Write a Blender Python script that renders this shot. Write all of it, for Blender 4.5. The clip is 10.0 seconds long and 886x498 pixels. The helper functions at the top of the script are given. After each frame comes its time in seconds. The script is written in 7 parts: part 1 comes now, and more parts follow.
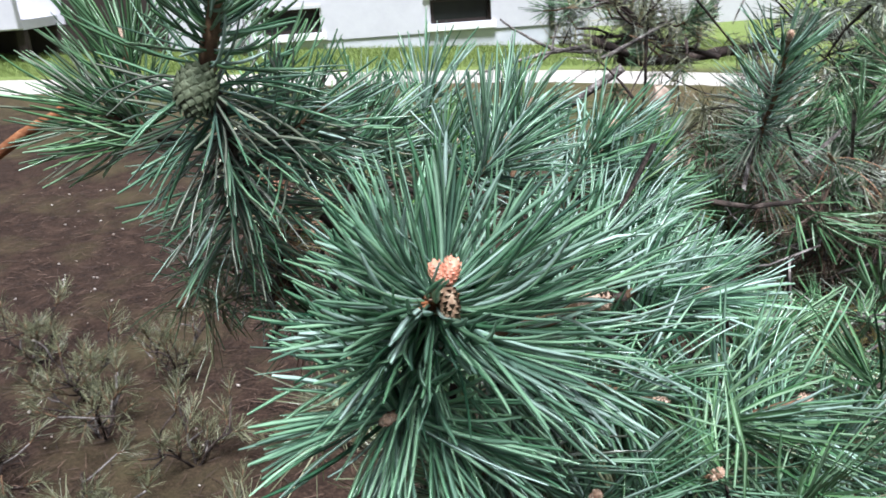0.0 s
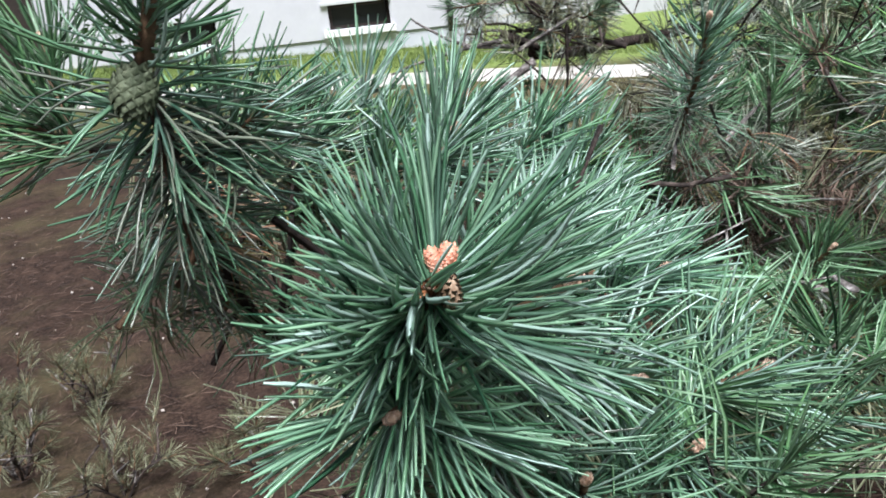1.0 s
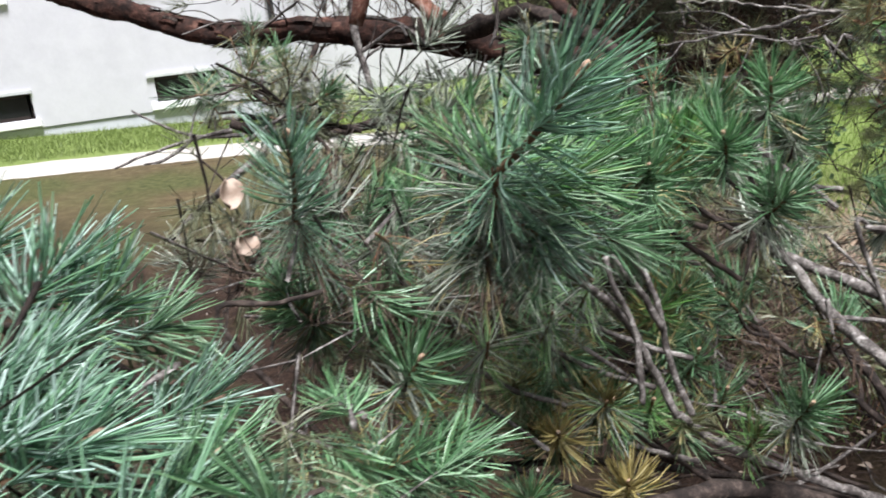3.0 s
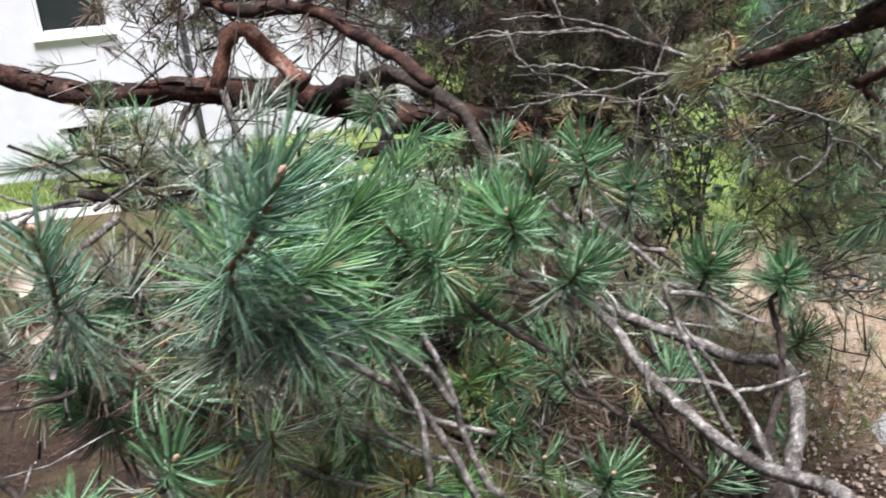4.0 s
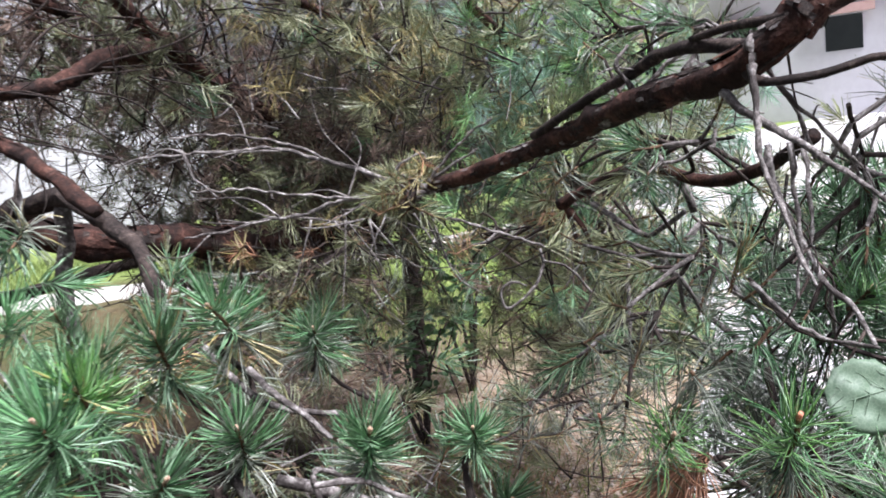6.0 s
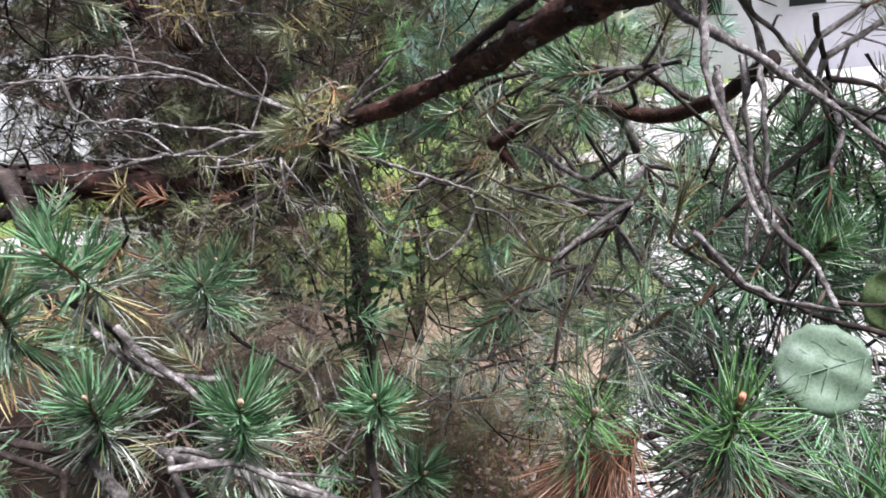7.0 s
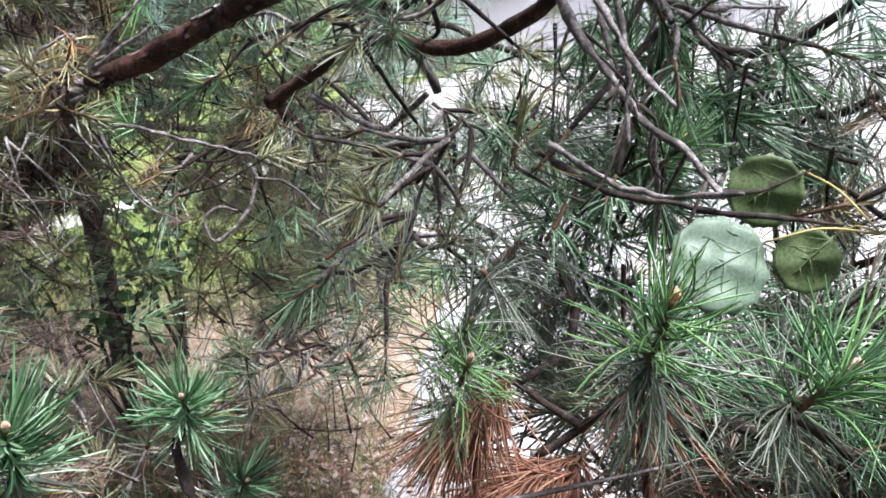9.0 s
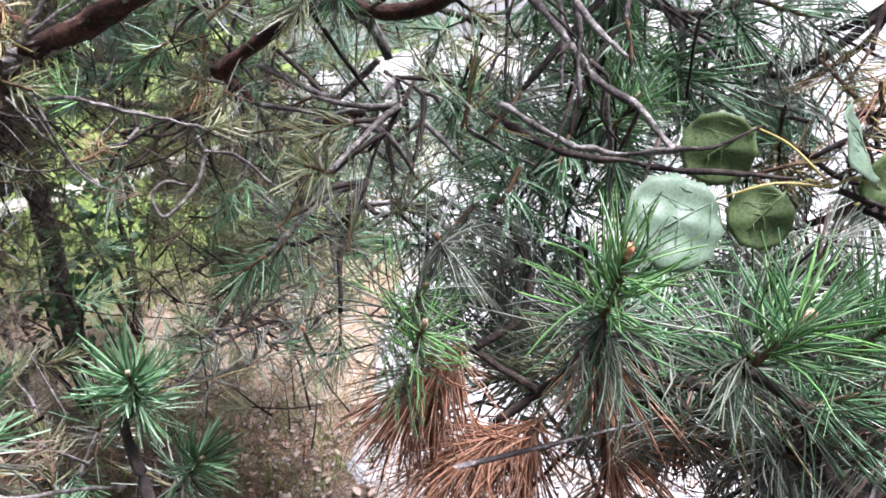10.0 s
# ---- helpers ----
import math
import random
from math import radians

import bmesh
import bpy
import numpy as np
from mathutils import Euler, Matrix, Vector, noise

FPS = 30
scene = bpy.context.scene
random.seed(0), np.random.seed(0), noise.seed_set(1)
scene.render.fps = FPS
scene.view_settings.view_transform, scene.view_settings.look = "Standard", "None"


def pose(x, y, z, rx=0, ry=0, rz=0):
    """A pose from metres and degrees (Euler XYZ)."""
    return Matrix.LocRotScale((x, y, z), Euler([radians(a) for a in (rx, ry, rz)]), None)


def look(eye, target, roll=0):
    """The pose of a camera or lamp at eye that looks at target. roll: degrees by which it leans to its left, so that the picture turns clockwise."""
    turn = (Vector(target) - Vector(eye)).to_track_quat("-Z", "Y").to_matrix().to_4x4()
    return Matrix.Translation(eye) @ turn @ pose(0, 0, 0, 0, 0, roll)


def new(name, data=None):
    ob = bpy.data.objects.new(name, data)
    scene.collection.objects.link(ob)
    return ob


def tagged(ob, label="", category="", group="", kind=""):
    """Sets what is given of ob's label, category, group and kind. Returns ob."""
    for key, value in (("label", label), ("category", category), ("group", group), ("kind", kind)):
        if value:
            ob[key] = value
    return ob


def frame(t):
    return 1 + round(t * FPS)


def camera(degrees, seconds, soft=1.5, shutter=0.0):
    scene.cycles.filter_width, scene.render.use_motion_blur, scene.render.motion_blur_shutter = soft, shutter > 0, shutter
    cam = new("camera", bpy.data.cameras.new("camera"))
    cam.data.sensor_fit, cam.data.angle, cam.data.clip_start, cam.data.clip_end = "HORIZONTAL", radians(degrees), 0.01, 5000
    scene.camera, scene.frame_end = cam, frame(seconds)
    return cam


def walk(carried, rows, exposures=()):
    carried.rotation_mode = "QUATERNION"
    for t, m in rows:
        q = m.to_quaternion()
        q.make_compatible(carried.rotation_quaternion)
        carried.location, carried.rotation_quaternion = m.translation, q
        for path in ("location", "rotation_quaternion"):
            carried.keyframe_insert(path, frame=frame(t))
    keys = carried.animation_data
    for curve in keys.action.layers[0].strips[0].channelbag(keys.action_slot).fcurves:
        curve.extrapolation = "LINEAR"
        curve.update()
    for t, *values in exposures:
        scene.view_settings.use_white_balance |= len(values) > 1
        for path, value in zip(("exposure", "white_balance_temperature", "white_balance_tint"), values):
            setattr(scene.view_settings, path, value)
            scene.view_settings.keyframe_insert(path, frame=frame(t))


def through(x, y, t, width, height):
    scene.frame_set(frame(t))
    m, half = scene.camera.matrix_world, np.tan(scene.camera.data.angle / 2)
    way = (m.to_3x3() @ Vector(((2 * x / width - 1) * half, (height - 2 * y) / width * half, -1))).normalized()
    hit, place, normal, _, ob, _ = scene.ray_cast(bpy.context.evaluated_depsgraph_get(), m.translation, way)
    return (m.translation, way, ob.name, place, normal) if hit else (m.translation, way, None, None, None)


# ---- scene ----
cam = camera(57.5, 10.0, 1.7, 0.3)
PATH = [
    (0, (0.0200, 0.0130, 1.5620), (-0.0410, 1.8940, 0.8860), -4.3),
    (0.5, (-0.014, 0.022, 1.561), (0.058, 1.895, 0.862), -5.2),
    (1, (-0.014, 0.026, 1.553), (0.137, 1.899, 0.867), -6.3),
    (1.5, (0.006, 0.036, 1.556), (0.298, 1.898, 0.884), -6.2),
    (2, (0.091, 0.026, 1.586), (0.443, 1.872, 0.902), -6.3),
    (2.5, (0.216, 0.012, 1.58), (0.629, 1.866, 0.954), -6.7),
    (2.7, (0.259, 0.012, 1.576), (0.702, 1.866, 0.971), -6.7),
    (3.8, (0.48, -0.006, 1.593), (1.116, 1.815, 1.066), -6.9),
    (4, (0.527, -0.034, 1.604), (1.185, 1.786, 1.099), -7.1),
    (4.5, (0.634, -0.077, 1.63), (1.383, 1.724, 1.187), -7.4),
    (5, (0.717, -0.067, 1.64), (1.605, 1.685, 1.262), -7.2),
    (5.5, (0.812, -0.016, 1.647), (1.814, 1.679, 1.296), -7.4),
    (6, (0.911, 0.079, 1.619), (2.004, 1.72, 1.279), -7.0),
    (6.2, (0.949, 0.114, 1.606), (2.063, 1.735, 1.244), -6.8),
    (7.3, (1.103, 0.191, 1.552), (2.269, 1.739, 1.058), -6.0),
    (7.5, (1.107, 0.204, 1.544), (2.309, 1.721, 1.04), -6.3),
    (8, (1.091, 0.277, 1.511), (2.474, 1.624, 0.989), -7.0),
    (8.5, (1.103, 0.331, 1.491), (2.61, 1.533, 0.96), -7.9),
    (9, (1.101, 0.34, 1.478), (2.661, 1.47, 0.941), -8.0),
    (9.5, (1.103, 0.342, 1.471), (2.682, 1.433, 0.909), -8.2),
    (10, (1.115, 0.343, 1.46), (2.71, 1.388, 0.858), -8.4),
]
walk(cam, [(t, look(e, g, r)) for t, e, g, r in PATH], [(0, 0.765, 5880, 12), (2.5, 0.715, 6200, 12), (4, 0.95, 6150, 13), (6, 1.13, 5950, 18), (7.5, 1.1, 6000, 18), (8.5, 1.23, 5980, 18), (10, 1.42, 5900, 21)])
SKY, SUN = 0.020, 5.4

# ---- sky and light: bright overcast day ----
world = bpy.data.worlds.new("overcast_sky")
scene.world = world
world.use_nodes = True
wn, wl = world.node_tree.nodes, world.node_tree.links
sky = wn.new("ShaderNodeTexSky")
sky.sky_type, sky.sun_disc = "NISHITA", False
sky.sun_elevation, sky.sun_rotation = radians(64), radians(170)
sky.air_density, sky.dust_density, sky.ozone_density = 1.0, 1.0, 1.0
grey = wn.new("ShaderNodeHueSaturation")
grey.inputs["Saturation"].default_value = 0.3
wl.new(sky.outputs["Color"], grey.inputs["Color"])
cloud = wn.new("ShaderNodeMix")
cloud.data_type = "RGBA"
cloud.inputs[0].default_value = 0.7
cloud.inputs[7].default_value = (8.0, 8.5, 9.7, 1)
wl.new(grey.outputs["Color"], cloud.inputs[6])
wl.new(cloud.outputs[2], wn["Background"].inputs["Color"])
wn["Background"].inputs["Strength"].default_value = SKY

sun_data = bpy.data.lights.new("sun", "SUN")
sun_data.energy, sun_data.angle, sun_data.color = SUN, radians(22), (1.0, 0.98, 0.95)
sun = new("sun", sun_data)
sun.rotation_euler = (radians(26), 0, radians(10))


# ---- materials ----
class Mat:
    """A node material with a few short ways to wire it."""

    def __init__(self, name, rough=0.8, spec=0.5):
        self.m = bpy.data.materials.new(name)
        self.m.use_nodes = True
        self.t = self.m.node_tree
        self.b = self.t.nodes["Principled BSDF"]
        self.b.inputs["Roughness"].default_value = rough
        self.b.inputs["Specular IOR Level"].default_value = spec
        self.co = self.t.nodes.new("ShaderNodeTexCoord")

    def node(self, kind, **values):
        n = self.t.nodes.new(kind)
        for key, v in values.items():
            n.inputs[key.replace("_", " ")].default_value = v
        return n

    def link(self, a, b):
        self.t.links.new(a, b)

    def noise(self, scale, detail=4.0, rough=0.6, space="Object", stretch=None):
        n = self.node("ShaderNodeTexNoise", Scale=scale, Detail=detail, Roughness=rough)
        src = self.co.outputs[space]
        if stretch:
            mp = self.node("ShaderNodeMapping")
            mp.inputs["Scale"].default_value = stretch
            self.link(src, mp.inputs["Vector"])
            src = mp.outputs["Vector"]
        self.link(src, n.inputs["Vector"])
        return n.outputs["Fac"]

    def ramp(self, fac, *stops):
        n = self.t.nodes.new("ShaderNodeValToRGB")
        el = n.color_ramp.elements
        while len(el) < len(stops):
            el.new(0.5)
        for e, (p, c) in zip(el, stops):
            e.position, e.color = p, (*c, 1)
        self.link(fac, n.inputs["Fac"])
        return n.outputs["Color"]

    def mix(self, fac, a, b, mode="MIX"):
        n = self.t.nodes.new("ShaderNodeMix")
        n.data_type, n.blend_type = "RGBA", mode
        for slot, v in ((0, fac), (6, a), (7, b)):
            if isinstance(v, (int, float)):
                n.inputs[slot].default_value = v
            elif isinstance(v, tuple):
                n.inputs[slot].default_value = (*v, 1)
            else:
                self.link(v, n.inputs[slot])
        return n.outputs[2]

    def color(self, c):
        if isinstance(c, tuple):
            self.b.inputs["Base Color"].default_value = (*c, 1)
        else:
            self.link(c, self.b.inputs["Base Color"])
        return self

    def bump(self, fac, dist, strength=1.0):
        n = self.node("ShaderNodeBump", Strength=strength, Distance=dist)
        self.link(fac, n.inputs["Height"])
        self.link(n.outputs["Normal"], self.b.inputs["Normal"])
        return self


def needle_mat(name, dark, mid, light, wax, rough=0.3, through=0.05, gloss=0.15):
    """Needles: each one its own tone, one waxy pale flank (the face attribute "wax") that also paints its highlight, a
    little light through them.
    """
    m = Mat(name, rough, 0.5)
    geo = m.t.nodes.new("ShaderNodeNewGeometry")
    info = m.t.nodes.new("ShaderNodeObjectInfo")
    flank = m.t.nodes.new("ShaderNodeAttribute")
    flank.attribute_name = "wax"
    tone = m.ramp(geo.outputs["Random Per Island"], (0.1, dark), (0.5, mid), (0.92, light))
    patch = m.noise(9.0, 2.0)
    tone = m.mix(m.ramp(patch, (0.42, (0, 0, 0)), (0.72, (0.35, 0.35, 0.35))), tone, light)
    tone = m.mix(flank.outputs["Fac"], tone, wax)
    hsv = m.node("ShaderNodeHueSaturation")
    mr = m.node("ShaderNodeMapRange")
    mr.inputs["To Min"].default_value, mr.inputs["To Max"].default_value = 0.8, 1.18
    m.link(info.outputs["Random"], mr.inputs["Value"])
    m.link(mr.outputs["Result"], hsv.inputs["Value"])
    m.link(tone, hsv.inputs["Color"])
    m.color(hsv.outputs["Color"])
    m.bump(m.noise(900.0, 1.0, stretch=(1, 1, 0.2)), 0.0002, 0.5)
    m.b.inputs["Coat Weight"].default_value, m.b.inputs["Coat Roughness"].default_value = gloss, 0.22
    tr = m.t.nodes.new("ShaderNodeBsdfTranslucent")
    m.link(hsv.outputs["Color"], tr.inputs["Color"])
    add = m.t.nodes.new("ShaderNodeMixShader")
    add.inputs["Fac"].default_value = through
    m.link(m.b.outputs["BSDF"], add.inputs[1])
    m.link(tr.outputs["BSDF"], add.inputs[2])
    m.link(add.outputs["Shader"], m.t.nodes["Material Output"].inputs["Surface"])
    return m.m


NEEDLE_FRESH = needle_mat("needle_blue_green", (0.016, 0.070, 0.036), (0.110, 0.270, 0.140), (0.27, 0.48, 0.28), (0.60, 0.79, 0.71), 0.3, 0.25, 0.4)
NEEDLE_MID = needle_mat("needle_mid_green", (0.010, 0.045, 0.015), (0.058, 0.180, 0.068), (0.16, 0.34, 0.14), (0.38, 0.56, 0.36), 0.3, 0.08)
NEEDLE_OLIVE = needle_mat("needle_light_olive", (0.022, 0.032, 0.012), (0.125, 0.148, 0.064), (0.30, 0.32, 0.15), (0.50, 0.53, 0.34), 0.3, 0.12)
NEEDLE_GREEN = needle_mat("needle_green", (0.008, 0.034, 0.012), (0.046, 0.135, 0.050), (0.13, 0.26, 0.11), (0.30, 0.46, 0.29))
NEEDLE_OLD = needle_mat("needle_old", (0.022, 0.032, 0.020), (0.080, 0.097, 0.067), (0.22, 0.25, 0.18), (0.50, 0.54, 0.46))
NEEDLE_YELLOW = needle_mat("needle_yellowing", (0.08, 0.06, 0.02), (0.24, 0.19, 0.055), (0.40, 0.33, 0.12), (0.56, 0.49, 0.26))
NEEDLE_DEAD = needle_mat("needle_dead", (0.10, 0.034, 0.016), (0.32, 0.125, 0.06), (0.50, 0.26, 0.15), (0.64, 0.42, 0.29), 0.6, 0.10, 0.0)
NEEDLE_BRIGHT = needle_mat("needle_bright_green", (0.018, 0.080, 0.016), (0.090, 0.26, 0.050), (0.21, 0.42, 0.12), (0.42, 0.62, 0.32))
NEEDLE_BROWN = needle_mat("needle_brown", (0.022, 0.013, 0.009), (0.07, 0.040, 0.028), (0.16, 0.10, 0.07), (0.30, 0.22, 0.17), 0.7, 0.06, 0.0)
# darker copy of the olive needles, shade put into the colour
NEEDLE_SHADE = needle_mat("needle_shaded_olive", (0.020, 0.026, 0.011), (0.066, 0.077, 0.035), (0.18, 0.19, 0.10), (0.33, 0.34, 0.22))


def bark_mat(name, deep, mid, pale, scale, rough=0.85, depth=0.004):
    m = Mat(name, rough, 0.3)
    flakes = m.noise(scale, 6.0, 0.7)
    fine = m.noise(scale * 7, 3.0, 0.6)
    c = m.ramp(flakes, (0.3, deep), (0.52, mid), (0.72, pale))
    c = m.mix(m.ramp(fine, (0.45, (0, 0, 0)), (0.75, (0.45, 0.45, 0.45))), c, pale)
    plates = m.noise(scale * 0.3, 4.0, 0.7)
    c = m.mix(m.ramp(plates, (0.42, (0.85, 0.85, 0.85)), (0.58, (0, 0, 0))), c, deep)
    m.color(c).bump(m.mix(0.5, flakes, plates), depth * 1.6)
    return m.m


BARK_RED = bark_mat("bark_red_flaky", (0.010, 0.006, 0.005), (0.055, 0.021, 0.014), (0.19, 0.10, 0.075), 36, depth=0.008)
BARK_DARK = bark_mat("bark_dark", (0.012, 0.009, 0.008), (0.045, 0.031, 0.026), (0.15, 0.118, 0.10), 90)
BARK_CURL = bark_mat("bark_pinkish", (0.05, 0.018, 0.012), (0.19, 0.075, 0.045), (0.48, 0.36, 0.31), 26, depth=0.006)
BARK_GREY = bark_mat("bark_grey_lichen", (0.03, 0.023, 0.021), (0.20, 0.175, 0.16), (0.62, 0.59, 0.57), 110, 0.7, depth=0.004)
BARK_TWIG = bark_mat("bark_shoot", (0.06, 0.035, 0.02), (0.18, 0.10, 0.055), (0.36, 0.24, 0.14), 120, 0.7, 0.001)
BARK_ORANGE = bark_mat("bark_orange", (0.09, 0.03, 0.012), (0.28, 0.105, 0.04), (0.5, 0.26, 0.13), 30)
BUD_ORANGE = bark_mat("bud_resin", (0.50, 0.20, 0.12), (0.72, 0.34, 0.22), (0.85, 0.62, 0.52), 700, 0.45, 0.0003)
BUD_BEIGE = bark_mat("bud_scaly", (0.34, 0.21, 0.14), (0.60, 0.44, 0.33), (0.80, 0.70, 0.58), 500, 0.5, 0.0004)
HUSK = bark_mat("bud_husk", (0.10, 0.055, 0.03), (0.34, 0.22, 0.14), (0.66, 0.52, 0.38), 330, 0.7, 0.001)
CONE_SKIN = bark_mat("cone_scales", (0.07, 0.09, 0.05), (0.15, 0.18, 0.105), (0.30, 0.33, 0.22), 140, 0.65, 0.001)


def soil_mat():
    m = Mat("ground_soil_and_grass", 0.95, 0.2)
    big, mid, fine = m.noise(1.1, 5), m.noise(9, 5, 0.7), m.noise(70, 4, 0.7)
    soil = m.ramp(mid, (0.3, (0.007, 0.004, 0.003)), (0.5, (0.023, 0.013, 0.009)), (0.72, (0.062, 0.037, 0.026)))
    soil = m.mix(m.ramp(fine, (0.45, (0, 0, 0)), (0.72, (0.75, 0.75, 0.75))), soil, (0.10, 0.062, 0.043))
    soil = m.mix(m.ramp(big, (0.5, (0, 0, 0)), (0.66, (0.5, 0.5, 0.5))), soil, (0.10, 0.085, 0.04))
    grass = m.ramp(m.noise(14, 5, 0.7), (0.3, (0.042, 0.048, 0.016)), (0.55, (0.085, 0.09, 0.034)), (0.75, (0.16, 0.15, 0.07)))
    lawn = m.ramp(m.noise(20, 4, 0.7), (0.3, (0.11, 0.16, 0.04)), (0.6, (0.21, 0.27, 0.08)), (0.8, (0.34, 0.38, 0.16)))
    grass = m.mix(m.ramp(m.noise(0.5, 3), (0.4, (0, 0, 0)), (0.6, (1, 1, 1))), grass, m.ramp(mid, (0.35, (0.075, 0.052, 0.028)), (0.7, (0.16, 0.125, 0.068))))
    sep = m.t.nodes.new("ShaderNodeSeparateXYZ")
    m.link(m.co.outputs["Object"], sep.inputs["Vector"])

    def band(src, lo, hi, wob=1.2):
        add = m.t.nodes.new("ShaderNodeMath")
        add.operation = "MULTIPLY_ADD"
        m.link(big, add.inputs[0])
        add.inputs[1].default_value = wob
        m.link(src, add.inputs[2])
        mr = m.node("ShaderNodeMapRange")
        mr.inputs["From Min"].default_value, mr.inputs["From Max"].default_value = lo + wob / 2, hi + wob / 2
        m.link(add.outputs["Value"], mr.inputs["Value"])
        return mr.outputs["Result"]

    dia = m.t.nodes.new("ShaderNodeMath")
    dia.operation = "MULTIPLY_ADD"
    m.link(sep.outputs["X"], dia.inputs[0])
    dia.inputs[1].default_value = 0.55
    m.link(sep.outputs["Y"], dia.inputs[2])
    sand = m.ramp(m.mix(0.5, mid, fine), (0.36, (0.15, 0.08, 0.045)), (0.5, (0.33, 0.245, 0.17)), (0.64, (0.53, 0.47, 0.39)))
    soil = m.mix(band(sep.outputs["X"], 2.3, 3.1, 1.0), soil, sand)
    c = m.mix(band(dia.outputs["Value"], 5.6, 7.4), soil, grass)
    c = m.mix(band(sep.outputs["Y"], 10.0, 10.6, 0.3), c, lawn)
    c = m.mix(band(sep.outputs["X"], 4.2, 5.4, 0.5), c, lawn)
    m.color(c).bump(m.mix(0.5, mid, fine), 0.03)
    return m.m


GROUND = soil_mat()


def plain(name, c0, c1, scale, rough, depth=0.002, spec=0.4, metal=0.0):
    m = Mat(name, rough, spec)
    n = m.mix(0.45, m.noise(scale, 6, 0.65), m.noise(scale * 0.12, 3))
    m.color(m.ramp(n, (0.35, c0), (0.65, c1))).bump(m.noise(scale * 4, 3), depth)
    m.b.inputs["Metallic"].default_value = metal
    return m.m


GRAVEL = plain("path_gravel", (0.38, 0.355, 0.32), (0.54, 0.51, 0.47), 30, 0.9, 0.006)


def paving_mat():
    m = Mat("pale_concrete", 0.65, 0.4)
    c = m.ramp(m.mix(0.45, m.noise(9, 6, 0.65), m.noise(1.1, 3)), (0.35, (0.36, 0.355, 0.355)), (0.65, (0.50, 0.495, 0.495)))
    grit = m.ramp(m.noise(120, 4, 0.7), (0.4, (0.26, 0.19, 0.14)), (0.6, (0.50, 0.43, 0.36)))
    c = m.mix(m.ramp(m.noise(3.2, 7, 0.75), (0.5, (0, 0, 0)), (0.6, (0.85, 0.85, 0.85))), c, grit)
    m.color(c).bump(m.noise(60, 4), 0.003)
    return m.m


CONCRETE = paving_mat()
FADED_RED = plain("awning_cloth", (0.42, 0.27, 0.25), (0.5, 0.34, 0.31), 10, 0.8, 0.001)
RENDER_WHITE = plain("wall_render", (0.48, 0.475, 0.51), (0.56, 0.555, 0.59), 4, 0.9, 0.002)
PLINTH = plain("plinth_render", (0.46, 0.48, 0.53), (0.56, 0.57, 0.62), 6, 0.9, 0.003)
FRAME_WHITE = plain("window_frame_paint", (0.78, 0.78, 0.78), (0.84, 0.84, 0.84), 12, 0.5, 0.0005)
SILL_GREY = plain("lintel_grey", (0.48, 0.49, 0.50), (0.60, 0.60, 0.61), 12, 0.6, 0.001)
PIPE_DARK = plain("downpipe_metal", (0.03, 0.03, 0.035), (0.05, 0.05, 0.055), 20, 0.4, 0.0003, 0.5)
DARK_TIMBER = plain("dark_boards", (0.018, 0.012, 0.01), (0.035, 0.024, 0.02), 14, 0.8, 0.002)
ROOF_RED = plain("roof_tile", (0.20, 0.07, 0.05), (0.30, 0.11, 0.08), 10, 0.8, 0.004)
POLE_GREY = plain("pole_paint", (0.5, 0.52, 0.52), (0.62, 0.63, 0.63), 10, 0.5, 0.0005)
DRY_LEAF = plain("dry_leaf", (0.29, 0.20, 0.15), (0.50, 0.41, 0.34), 60, 0.8, 0.001)
PEBBLE = plain("pebble_stone", (0.26, 0.21, 0.18), (0.56, 0.51, 0.46), 40, 0.8, 0.001)
GLASS_DARK = plain("window_pane", (0.012, 0.015, 0.014), (0.022, 0.026, 0.024), 3, 0.08, 0.0, 0.5)


def leaf_mat(name, c0, c1, vein, rough=0.5, through=0.3):
    m = Mat(name, rough, 0.4)
    net = m.node("ShaderNodeTexVoronoi", Scale=220.0)
    net.feature = "DISTANCE_TO_EDGE"
    m.link(m.co.outputs["Object"], net.inputs["Vector"])
    c = m.ramp(m.noise(45, 5, 0.7), (0.3, c0), (0.7, c1))
    c = m.mix(m.ramp(net.outputs["Distance"], (0.0, (0.5, 0.5, 0.5)), (0.12, (0, 0, 0))), c, vein)
    m.color(c).bump(m.noise(120, 3), 0.0004, 0.5)
    tr = m.t.nodes.new("ShaderNodeBsdfTranslucent")
    m.link(c, tr.inputs["Color"])
    mx = m.t.nodes.new("ShaderNodeMixShader")
    mx.inputs["Fac"].default_value = through
    m.link(m.b.outputs["BSDF"], mx.inputs[1])
    m.link(tr.outputs["BSDF"], mx.inputs[2])
    m.link(mx.outputs["Shader"], m.t.nodes["Material Output"].inputs["Surface"])
    return m.m


LEAF_PALE = leaf_mat("leaf_underside", (0.145, 0.225, 0.145), (0.20, 0.285, 0.195), (0.31, 0.39, 0.28))
LEAF_DEEP = leaf_mat("leaf_upper_side", (0.09, 0.15, 0.055), (0.14, 0.20, 0.08), (0.26, 0.32, 0.14))
LEAF_SHRUB = leaf_mat("leaf_shrub", (0.02, 0.05, 0.02), (0.05, 0.10, 0.035), (0.08, 0.14, 0.05))
NEEDLE_CROWN = leaf_mat("needle_crown", (0.03, 0.045, 0.018), (0.12, 0.15, 0.06), (0.16, 0.2, 0.09), 0.4, 0.08)
LEAF_LIME = leaf_mat("leaf_lime", (0.20, 0.30, 0.07), (0.33, 0.43, 0.13), (0.42, 0.5, 0.2), through=0.4)
GRASS_LAWN = leaf_mat("lawn_grass", (0.10, 0.15, 0.035), (0.19, 0.25, 0.07), (0.24, 0.29, 0.1), through=0.3)
